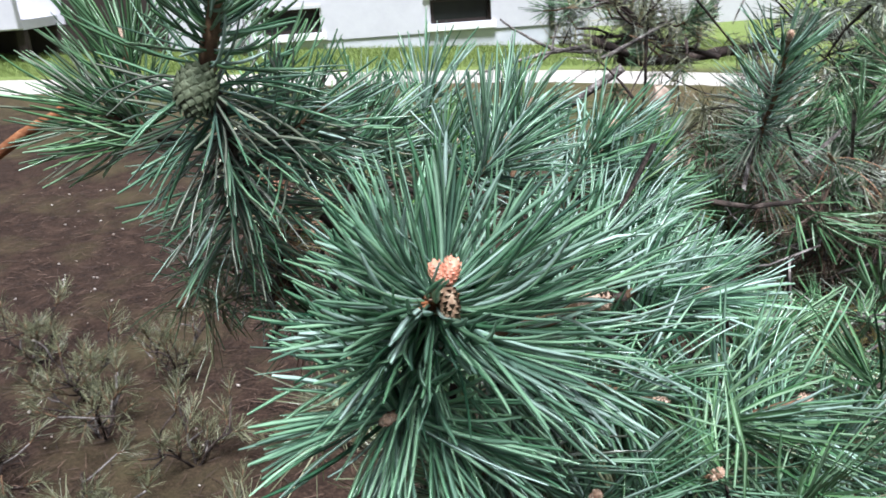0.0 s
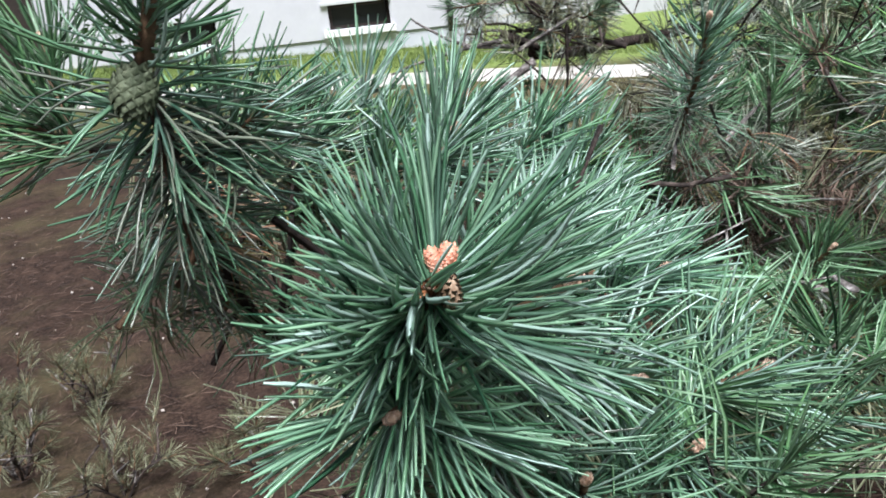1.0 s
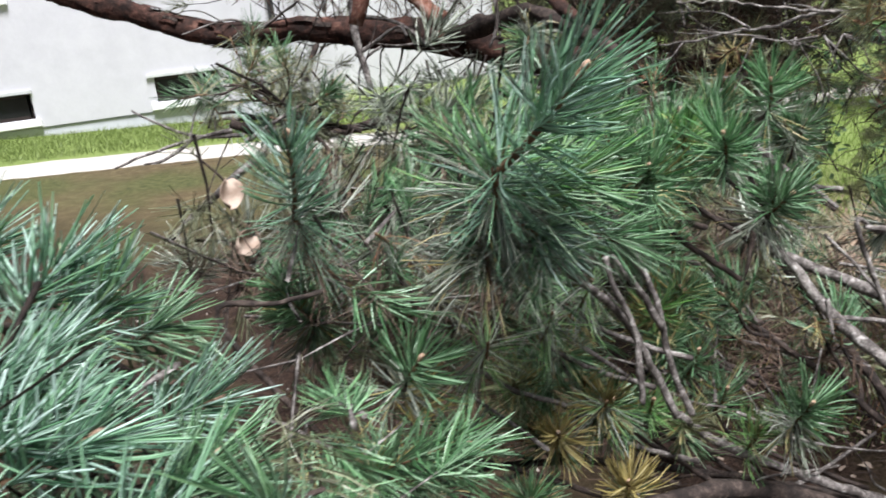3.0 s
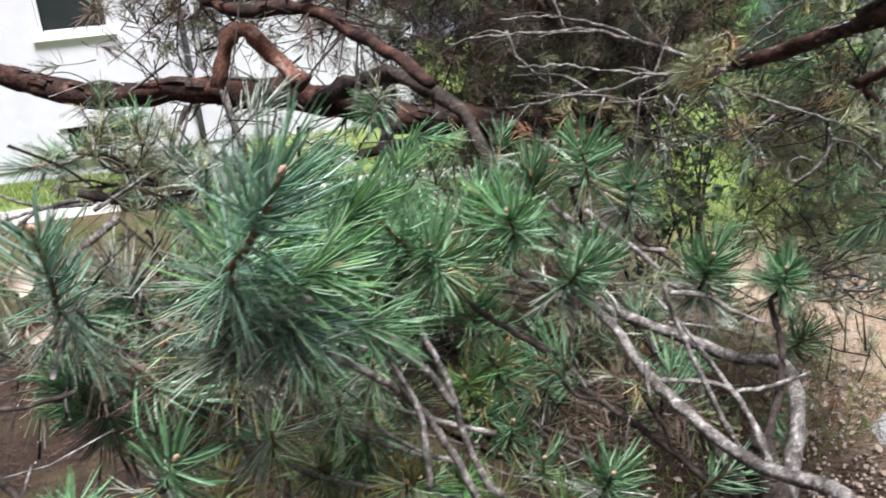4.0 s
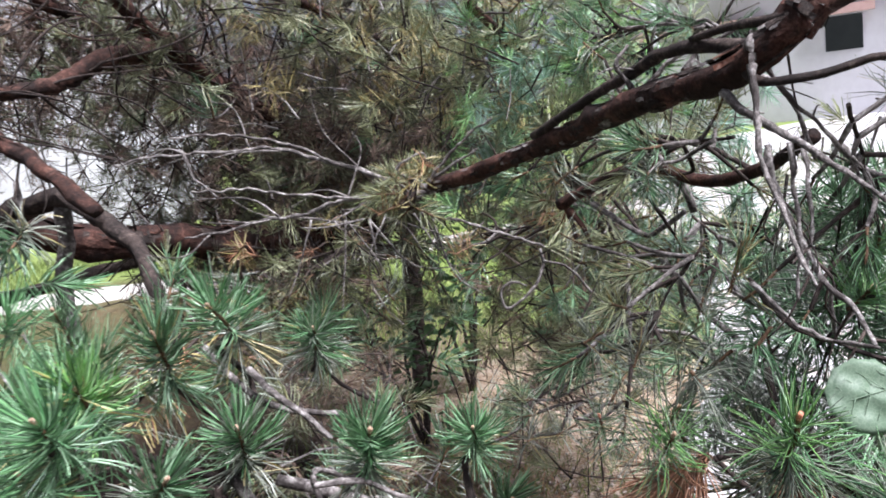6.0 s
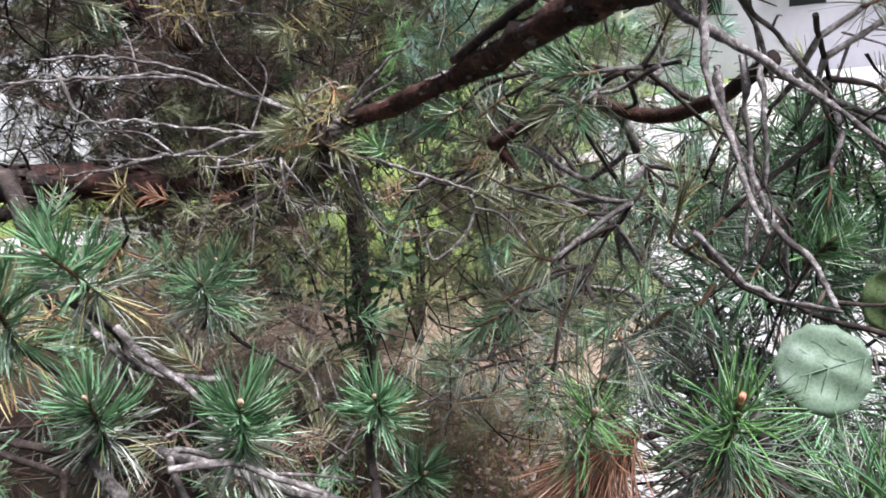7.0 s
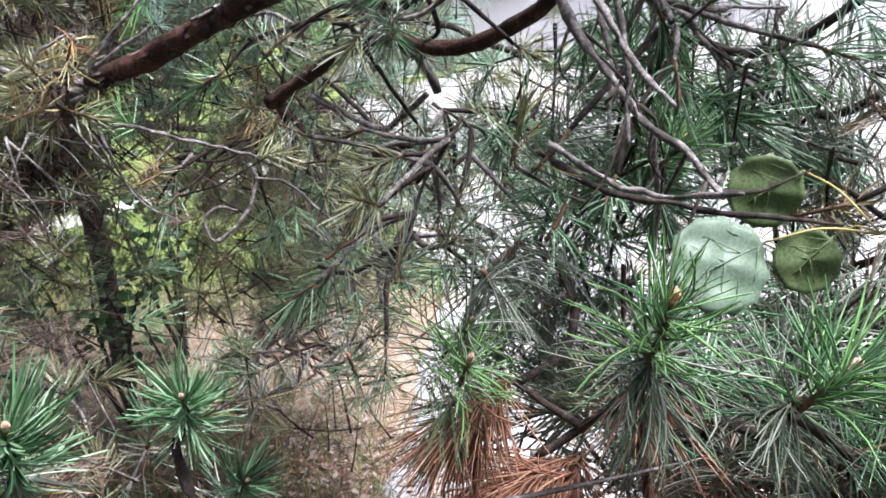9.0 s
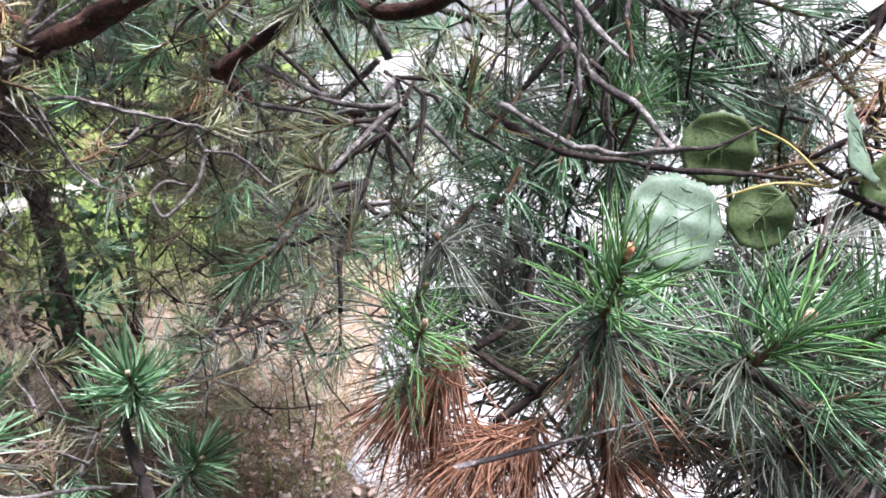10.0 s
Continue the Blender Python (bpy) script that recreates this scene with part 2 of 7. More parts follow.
PETIOLE = plain("petiole_yellow", (0.42, 0.33, 0.10), (0.55, 0.46, 0.18), 200, 0.5, 0.0002)

# ---- builders ----
PLACE = {}


def put(ob, parent, world_m):
    """Hangs ob under parent so that it stands at world_m."""
    PLACE[ob.name] = world_m
    if parent is None:
        ob.matrix_basis = world_m
    else:
        ob.parent = parent
        ob.matrix_basis = PLACE[parent.name].inverted() @ world_m
    return ob


def mesh_of(name, verts, faces, material, smooth=True):
    me = bpy.data.meshes.new(name)
    me.from_pydata(verts if isinstance(verts, list) else verts.tolist(), [], faces if isinstance(faces, list) else faces.tolist())
    if smooth:
        me.polygons.foreach_set("use_smooth", [True] * len(me.polygons))
    for mt in material if isinstance(material, tuple) else (material,):
        me.materials.append(mt)
    return me


def thing(name, at, label, category, group="", kind=""):
    return tagged(put(new(name), None, Matrix.Translation(at)), label, category, group, kind)


def part(name, me, parent, world_m=None, label=""):
    ob = put(new(name, me), parent, world_m or Matrix.Identity(4))
    return tagged(ob, label) if label else ob


def box_bm(bm, x0, x1, y0, y1, z0, z1, bevel=0.0):
    r = bmesh.ops.create_cube(bm, size=1.0)
    bmesh.ops.transform(bm, matrix=Matrix.LocRotScale(((x0 + x1) / 2, (y0 + y1) / 2, (z0 + z1) / 2), None, (x1 - x0, y1 - y0, z1 - z0)), verts=r["verts"])
    if bevel:
        bmesh.ops.bevel(bm, geom=list({e for v in r["verts"] for e in v.link_edges}), offset=bevel, segments=2, affect="EDGES")


def box_part(name, parent, dims, material, bevel=0.004, label=""):
    bm = bmesh.new()
    box_bm(bm, *dims, bevel)
    me = bpy.data.meshes.new(name)
    bm.to_mesh(me)
    bm.free()
    me.materials.append(material)
    return part(name, me, parent, None, label)


def spline(points, step):
    """A smooth line through the points, in steps of about that length."""
    p = [Vector(q) for q in points]
    p = [2 * p[0] - p[1]] + p + [2 * p[-1] - p[-2]]
    out = []
    for i in range(1, len(p) - 2):
        a, b, c, d = p[i - 1:i + 3]
        n = max(2, int((c - b).length / step))
        for k in range(n):
            u = k / n
            out.append(0.5 * (2 * b + (c - a) * u + (2 * a - 5 * b + 4 * c - d) * u * u + (3 * b - a - 3 * c + d) * u ** 3))
    out.append(p[-2])
    return out


def tube(name, points, r0, r1, material, sides=8, rough=0.08, step=None, wander=0.0, seed=0, knots=0.0):
    """A tapering, uneven branch along the points; its origin is the first of them."""
    rng = random.Random(seed)
    step = step or max(r0 * 1.6, 0.006)
    line = spline(points, step)
    o = line[0].copy()
    verts, faces = [], []
    n = len(line)
    side = Vector((0.31, 0.52, 0.8))
    for i, q in enumerate(line):
        t = (line[min(i + 1, n - 1)] - line[max(i - 1, 0)]).normalized()
        u = side.cross(t).normalized() if abs(side.dot(t)) < 0.97 else Vector((1, 0, 0)).cross(t).normalized()
        w = t.cross(u)
        f = i / (n - 1)
        r = r0 + (r1 - r0) * f
        bulge = 1 + knots * max(0.0, noise.noise(q * 30 + Vector((seed, 0, 0))))
        off = Vector((noise.noise(q * 9 + Vector((seed, 5, 0))), noise.noise(q * 9 + Vector((9, seed, 0))), noise.noise(q * 9 + Vector((0, 3, seed))))) * wander
        off += Vector((noise.noise(q * 40 + Vector((seed, 1, 7))), noise.noise(q * 40 + Vector((4, seed, 2))), noise.noise(q * 40 + Vector((8, 6, seed))))) * wander * 0.45
        for k in range(sides):
            a = 2 * math.pi * k / sides
            d = u * math.cos(a) + w * math.sin(a)
            rr = r * bulge * (1 + rough * 2 * noise.noise((q + d * r) * 55) + rough * rng.uniform(-0.5, 0.5))
            verts.append(tuple(q - o + off + d * rr))
    for i in range(n - 1):
        for k in range(sides):
            a, b = i * sides + k, i * sides + (k + 1) % sides
            faces.append((a, b, b + sides, a + sides))
    faces.append(tuple(range(sides))[::-1])
    faces.append(tuple((n - 1) * sides + k for k in range(sides)))
    return mesh_of(name, verts, faces, material), Matrix.Translation(o)


def needles(name, length, n, L, w, a0, a1, grav, segs, seed, material, start=0.0, curl=0.35, down=(0, 0, -1), extra=None, share=0.0, wild=1.0, top=0.93):
    """Needles in pairs round an axis along +z of that length: a0 and a1 are their angles to it at its base and tip; they bend forward by curl."""
    rng = np.random.default_rng(seed)
    pairs = n // 2
    s = start + (top - start) * np.sort(rng.random(pairs)) ** 0.85
    phi = np.arange(pairs) * 2.39996 + rng.normal(0, 0.25, pairs)
    # the tuft is fuller on some sides, and its needles bunch
    ph = rng.uniform(0, 6.28, 5)
    keep = rng.random(pairs) < 0.9 + 0.32 * np.sin(phi + ph[0]) + 0.28 * np.sin(3 * phi + ph[1])
    s, phi = s[keep], phi[keep]
    pairs = len(s)
    phi = phi + 0.24 * np.sin(5 * phi + ph[2])
    s, phi = np.repeat(s, 2), np.repeat(phi, 2) + np.tile([-0.07, 0.07], pairs) + rng.normal(0, 0.03, 2 * pairs)
    m = len(s)
    ang = np.radians(a0 + (a1 - a0) * s + np.repeat(rng.normal(0, 9, pairs), 2) + 8 * wild * np.sin(phi + ph[3]) + 5 * np.sin(2 * phi + ph[4]) + rng.normal(0, 3, m))
    ln = L * (0.84 + 0.22 * rng.random(m)) * (1 + 0.13 * np.sin(phi + ph[1]) + 0.07 * np.sin(4 * phi + ph[3])) * np.where(rng.random(m) < 0.05, 0.6, 1.0)
    d0 = np.stack([np.sin(ang) * np.cos(phi), np.sin(ang) * np.sin(phi), np.cos(ang)], 1)
    z, g = np.array([0, 0, 1.0]), np.array(down, float)
    side_way = (np.repeat(rng.normal(0, 0.24, (pairs, 3)), 2, axis=0) + rng.normal(0, 0.05, (m, 3))) * wild
    p = np.zeros((m, 3))
    p[:, 2] = s * length
    rings = []
    tw = rng.uniform(0, 6.28, m)
    for k in range(segs + 1):
        u = k / segs
        d = d0 + curl * u ** 0.8 * z + grav * u * g + side_way * u
        d /= np.linalg.norm(d, axis=1)[:, None]
        if k:
            p = p + d * (ln / segs)[:, None]
        turn = tw + 0.8 * u
        ref = np.stack([np.cos(turn), np.sin(turn), np.full(m, 0.37)], 1)
        a = np.cross(d, ref)
        a /= np.linalg.norm(a, axis=1)[:, None] + 1e-9
        b = np.cross(a, d)
        width = w * (0.72 + 0.28 * min(1, u * 4)) * (1 - max(0.0, u - 0.88) / 0.12 * 0.5)
        rings.append(np.stack([p - a * width / 2, p + b * width * 0.42, p + a * width / 2], 1))
    verts = np.stack(rings, 1).reshape(-1, 3)
    base = (np.arange(m) * (segs + 1) * 3)[:, None, None]
    seg = (np.arange(segs) * 3)[None, :, None]
    sides = 3 if segs > 3 else 2
    quads = []
    for i, j in ((0, 1), (1, 2), (2, 0))[:sides]:
        quads.append(np.concatenate([base + seg + i, base + seg + j, base + seg + j + 3, base + seg + i + 3], 2).reshape(-1, 4))
    me = mesh_of(name, verts, np.concatenate(quads), (material, extra) if extra else material)
    if extra and share:
        mask = rng.random(m) < share
        per = np.repeat(mask, segs)
        me.polygons.foreach_set("material_index", np.concatenate([per] * sides).astype(np.int32))
    # the pale flank is wax and doubles as the painted highlight streak
    pale = np.repeat(np.clip(rng.normal(0.45, 0.4, m), 0, 1), segs)
    flank = np.concatenate([pale * 0.2] * (sides - 1) + [pale])
    me.attributes.new("wax", "FLOAT", "FACE").data.foreach_set("value", flank.astype(np.float32))
    return me


def bud_mesh(name, size, count, seed, material, fat=0.27):
    """A crown of blunt buds covered with small papery scales round a longer middle one, along +z."""
    rng = random.Random(seed)
    verts, faces = [], []
    for c in range(count):
        lean = 0 if c == 0 else radians(rng.uniform(22, 42))
        turn = Matrix.Rotation(6.283 * c / max(1, count - 1) + 0.4, 3, "Z") @ Matrix.Rotation(lean, 3, "Y")
        h, r = size * (1.0 if c == 0 else rng.uniform(0.6, 0.85)), size * fat * (1.0 if c == 0 else 0.8)
        base = len(verts)
        rows, sides = 9, 10
        prof = [math.sqrt(max(0.0, 1 - (1.9 * max(0.0, i / rows - 0.48)) ** 2)) * (0.82 + 0.2 * min(1, 3 * i / rows)) for i in range(rows + 1)]
        for i in range(rows + 1):
            for k in range(sides):
                q = 6.283 * (k + 0.5 * (i % 2)) / sides
                rr = r * prof[i] * rng.uniform(0.95, 1.05)
                verts.append(tuple(turn @ Vector((rr * math.cos(q), rr * math.sin(q), h * (i / rows - 0.1)))))
        for i in range(rows):
            for k in range(sides):
                p, q = base + i * sides + k, base + i * sides + (k + 1) % sides
                faces.append((p, q, q + sides, p + sides))
        faces.append(tuple(base + rows * sides + k for k in range(sides)))
        for s in range(46):
            f = (s + 0.5) / 50
            q = s * 2.39996 + rng.uniform(-0.2, 0.2)
            rr = r * (prof[min(rows, int(f * rows))] + 0.02)
            out, side = Vector((math.cos(q), math.sin(q), 0.0)), Vector((-math.sin(q), math.cos(q), 0.0))
            p = out * rr + Vector((0, 0, h * (f - 0.1)))
            w, b = r * 0.34, len(verts)
            for v in (p - side * w, p + side * w, p + Vector((0, 0, w * 1.3)) + out * w * rng.uniform(0.1, 0.6) * (1.3 - f), p + Vector((0, 0, -w * 0.3)) - out * w * 0.5):
                verts.append(tuple(turn @ v))
            faces.extend([(b, b + 1, b + 2), (b, b + 2, b + 3), (b + 1, b + 3, b + 2)])
    return mesh_of(name, verts, faces, material)


def cone_mesh(name, length, radius, material):
    """A closed green cone: an egg covered by rows of raised rhombic scales, along +z."""
    verts, faces = [], []
    count = 96
    for i in range(count):
        f = (i + 0.5) / count
        z = length * f
        prof = math.sin(math.pi * (0.1 + 0.86 * f)) ** 0.65
        r, a = radius * prof, i * 2.39996
        out = Vector((math.cos(a), math.sin(a), 0.5 - f)).normalized()
        side = Vector((-math.sin(a), math.cos(a), 0))
        up = out.cross(side)
        c = Vector((r * math.cos(a), r * math.sin(a), z)) * 1.0
        h = radius * 0.30 * (0.6 + 0.5 * prof)
        b = len(verts)
        for v in (c - side * h, c - up * h, c + side * h, c + up * h, c + out * h * 0.26 + up * h * 0.05):
            verts.append(tuple(v))
        for v in (c - side * h * 0.55, c - up * h * 0.55, c + side * h * 0.55, c + up * h * 0.55):
            verts.append(tuple(v + out * h * 0.2))
        for k in range(4):
            j = (k + 1) % 4
            faces.append((b + k, b + j, b + 5 + j, b + 5 + k))
            faces.append((b + 5 + k, b + 5 + j, b + 4))
    rows, sides = 10, 12
    b = len(verts)
    for i in range(rows + 1):
        f = i / rows
        r = radius * 0.97 * math.sin(math.pi * (0.08 + 0.88 * f)) ** 0.65
        for k in range(sides):
            verts.append((r * math.cos(6.283 * k / sides), r * math.sin(6.283 * k / sides), length * f))
    for i in range(rows):
        for k in range(sides):
            p, q = b + i * sides + k, b + i * sides + (k + 1) % sides
            faces.append((p, q, q + sides, p + sides))
    return mesh_of(name, verts, faces, material, False)


def aim(a, b, spin=0.0):
    """The pose at a whose +z points to b."""
    q = (Vector(b) - Vector(a)).to_track_quat("Z", "Y").to_matrix().to_4x4()
    return Matrix.Translation(a) @ q @ Matrix.Rotation(spin, 4, "Z")


COUNT = [0]
# needle angles at base and tip, weight, width, segments
STYLE = {
    "cup": dict(a0=88, a1=54, grav=0.0, curl=0.8, start=0.22),
    "fan": dict(a0=82, a1=30, grav=0.06, curl=0.62, start=0.0),
    "open": dict(a0=96, a1=66, grav=0.06, curl=0.42, start=0.0),
    "star": dict(a0=104, a1=46, grav=0.10, curl=0.42, start=0.0),
    "tuft": dict(a0=88, a1=30, grav=0.06, curl=0.7, start=0.0),
    "droop": dict(a0=125, a1=80, grav=0.75, curl=0.0, start=0.0),
    "spread": dict(a0=118, a1=72, grav=0.32, curl=0.1, start=0.0),
    "hang": dict(a0=40, a1=18, grav=0.9, curl=0.0, start=0.0),
}
OPEN_SIDE = Vector((-0.42, -0.78, 0.46))


def shoot(tree, base, tip, L=0.07, n=160, style="fan", mat=None, w=0.0016, segs=3, bud=1, r=0.0028, extra=None, share=0.0, size=0.008, bud_mat=None, wild=1.2, top=0.88):
    """A twig with its needles and buds, from base to tip."""
    COUNT[0] += 1
    seed = COUNT[0]
    length = (Vector(tip) - Vector(base)).length
    if style == "tuft":
        # the tuft turns to the open, light side of the tree
        length, L, n, w = max(0.045, length * 0.8), L * 1.08, int(n * 1.15), max(w, 0.0025)
        rng = random.Random(seed)
        way = ((Vector(tip) - Vector(base)).normalized() + OPEN_SIDE * rng.uniform(0.3, 0.8) + Vector((rng.uniform(-0.3, 0.3), rng.uniform(-0.3, 0.3), rng.uniform(-0.1, 0.3)))).normalized()
        foot = Vector(tip) - way * length
        branch(tree, [base, Vector(base).lerp(foot, 0.6) - Vector((0, 0, 0.008)), foot], r * 1.3, r * 1.1, BARK_DARK, "twig", 6)
        base = foot
    m = aim(base, tip)
    me, _ = tube("shoot", [(0, 0, 0), (0.03 * length, -0.02 * length, 0.5 * length), (0, 0, length)], r * 1.15, r * 0.85, BARK_TWIG, 7, 0.25, max(0.004, length / 14), seed=seed, knots=0.3)
    twig = part("shoot", me, tree, m)
    down = m.to_3x3().inverted() @ Vector((0, 0, -1))
    st = STYLE[style]
    nm = needles("needles", length, n, L, w, st["a0"], st["a1"], st["grav"], segs, seed, mat or NEEDLE_FRESH, st["start"], st["curl"], down, extra, share, wild, top)
    part("needles", nm, twig, m)
    if style in ("star", "tuft"):
        # last year's duller needles on the wood below
        back = m @ Matrix.Translation((0, 0, -0.045))
        om = needles("old_needles", 0.05, int(n * 0.5), L * 0.95, w * 0.9, 115, 85, 0.45, segs, seed + 5000, NEEDLE_OLD if seed % 3 else NEEDLE_GREEN, 0.0, 0.0, down, NEEDLE_YELLOW, 0.08, 1.6)
        part("old_needles", om, twig, back)
    if bud:
        part("bud", bud_mesh("bud", size * 1.25, bud, seed, bud_mat or BUD_BEIGE), twig, m @ Matrix.Translation((0, 0, length + 0.25 * size)))
    return twig


def branch(tree, points, r0, r1, mat, name="branch", sides=8, rough=0.1, wander=0.004, knots=0.3, label=""):
    COUNT[0] += 1
    me, m = tube(name, points, r0, r1, mat, sides, rough, 0.014 if r0 < 0.0045 and sides < 6 else None, wander, COUNT[0], knots)
    return part(name, me, tree, m, label)


def bark_flakes(parent, points, r0, r1, count, seed, mats, top=False):
    """Curling plates of bark that stand a little proud of a branch; with top, only along its upper side."""
    rng = random.Random(seed)
    line = spline(points, 0.01)
    n = len(line)
    o = line[0].copy()
    verts, faces = [], []
    for c in range(count):
        i = rng.randrange(2, n - 3)
        t = (line[i + 1] - line[i - 1]).normalized()
        u = Vector((0.31, 0.52, 0.8)).cross(t).normalized()
        w = t.cross(u)
        r = (r0 + (r1 - r0) * i / n) * 1.03
        q0, span = rng.uniform(0, 6.28), rng.uniform(0.2, 0.6)
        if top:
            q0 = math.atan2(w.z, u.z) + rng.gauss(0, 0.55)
        ln = r * rng.uniform(0.5, 1.9)
        lift = r * rng.uniform(0.03, 0.13)
        b = len(verts)
        for k in range(4):
            f = k / 3
            for j in range(3):
                g = q0 + span * (j / 2 - 0.5) * (1 - 0.5 * abs(f - 0.45)) + rng.uniform(-0.06, 0.06)
                d = u * math.cos(g) + w * math.sin(g)
                rr = r + lift * (f * f + 0.15) + (lift * 0.4 if j != 1 else 0) * rng.uniform(0, 1)
                verts.append(tuple(line[i] - o + t * ln * (f - 0.5) + d * rr))
        for k in range(3):
            for j in range(2):
                p = b + 3 * k + j
                faces.append((p, p + 1, p + 4, p + 3))
    me = mesh_of("loose_bark", verts, faces, mats, False)
    if isinstance(mats, tuple):
        me.polygons.foreach_set("material_index", [(f // 6) % len(mats) for f in range(len(faces))])
    ob = tagged(part("loose_bark", me, parent, Matrix.Translation(o)), "loose curling plates of bark", kind="stuff")
    ob.modifiers.new("thickness", "SOLIDIFY").thickness = 0.0008
    return ob


def side_twigs(tree, points, count, reach, r, mat, seed, up=0.0):
    """Short bare twigs along a branch."""
    rng = random.Random(seed)
    line = spline(points, 0.02)
    for k in range(count):
        i = rng.randrange(1, len(line) - 1)
        t = (line[i + 1] - line[i - 1]).normalized()
        d = (t * rng.uniform(0.2, 0.9) + Vector((rng.uniform(-1, 1), rng.uniform(-1, 1), rng.uniform(-1, 1) + up)) * 0.8).normalized()
        ln = reach * rng.uniform(0.4, 1.0)
        kink = Vector((rng.uniform(-1, 1), rng.uniform(-1, 1), rng.uniform(-1, 1))) * ln * 0.18
        branch(tree, [line[i], line[i] + d * ln * 0.5 + kink, line[i] + d * ln], r * rng.uniform(0.7, 1.1), r * 0.35, mat, "twig", 5, 0.1, 0.003, 0.2)

# ---- ground, path and paving ----


def smooth(a, b, x):
    u = min(1.0, max(0.0, (x - a) / (b - a)))
    return u * u * (3 - 2 * u)


def rise(x, y):
    """Height of the ground: it climbs a little towards the house and to the west."""
    h = (0.2 - 0.05 * min(5.0, max(-9.0, x))) * smooth(4, 11, y)
    return h + 0.012 * noise.noise(Vector((x * 1.7, y * 1.7, 0))) * smooth(30, 8, abs(x) + abs(y))


def sheet(name, xs, ys, lift, material, label, kind_of, ripple=0.0):
    verts = [(x, y, rise(x, y) + lift + ripple * noise.noise(Vector((x * 11, y * 11, 3)))) for y in ys for x in xs]
    n = len(xs)
    faces = [(j * n + i, j * n + i + 1, (j + 1) * n + i + 1, (j + 1) * n + i) for j in range(len(ys) - 1) for i in range(n - 1)]
    ob = new(name, mesh_of(name, verts, faces, material))
    PLACE[ob.name] = Matrix.Identity(4)
    return tagged(ob, label, kind_of, kind="structure")


near_x = [-900, -300, -100, -40, -20] + [-12 + 0.14 * i for i in range(172)] + [14, 20, 40, 100, 300, 900]
near_y = [-900, -300, -100, -30, -10] + [-4 + 0.14 * i for i in range(130)] + [16, 20, 30, 50, 100, 300, 900]
sheet("ground", near_x, near_y, 0.0, GROUND, "reddish brown soil with needle litter, turning to grass", "ground", 0.007)


def strip(name, line, half, lift, material, label, kind_of):
    """A pale way along a line of (x, y), a little above the ground, with a worn edge."""
    pts = spline([(x, y, 0) for x, y in line], 0.35)
    verts, faces = [], []
    for i, p in enumerate(pts):
        t = (pts[min(i + 1, len(pts) - 1)] - pts[max(i - 1, 0)]).normalized()
        nrm = Vector((-t.y, t.x, 0))
        for k in (-1, -0.5, 0, 0.5, 1):
            q = p + nrm * half * k * (1 + 0.1 * noise.noise(p * 1.3 + Vector((0, 0, k))))
            verts.append((q.x, q.y, rise(q.x, q.y) + lift - (0.03 if abs(k) == 1 else 0)))
    for i in range(len(pts) - 1):
        for k in range(4):
            a = i * 5 + k
            faces.append((a, a + 1, a + 6, a + 5))
    ob = new(name, mesh_of(name, verts, faces, material))
    return tagged(ob, label, kind_of, kind="structure")


strip("path", [(-40, 9.0), (-15, 9.7), (-7, 9.95), (-2, 10.1), (1, 9.95), (3, 9.4), (6, 8.6), (14, 7.2), (30, 6)], 0.48, 0.03, GRAVEL, "pale gravel footpath across the grass", "path")


def paving(name, rows, x_far, lift, material, label, kind_of):
    """The paved ground east of an edge, given as (y, x) of that edge."""
    edge = spline([(x, y, 0) for y, x in rows], 0.08)
    verts, faces = [], []
    cols = [0, 0.03, 0.1] + [0.25 * k for k in range(1, 37)] + [12, 24, x_far]
    for p in edge:
        w = 0.12 * noise.noise(p * 2.3) + 0.07 * noise.noise(p * 7.0) + 0.03 * noise.noise(p * 19.0)
        for k, c in enumerate(cols):
            x, y = p.x + w + c, p.y
            verts.append((x, y, rise(x, y) + lift - (0.025 if k == 0 else 0.0)))
    n = len(cols)
    for i in range(len(edge) - 1):
        for k in range(n - 1):
            q = i * n + k
            faces.append((q, q + 1, q + n + 1, q + n))
    return tagged(new(name, mesh_of(name, verts, faces, material)), label, kind_of, kind="structure")


paving("pavement", [(-30, 2.72), (-6, 2.72), (-1, 2.72), (1.4, 2.7), (1.9, 2.82), (2.2, 3.3), (2.5, 3.8), (2.85, 4.45), (3.6, 5.3), (5.0, 6.6), (8, 9.5), (14, 16)], 60, 0.011, CONCRETE, "pale weathered concrete paving beside the pines", "pavement")

# ---- house ----


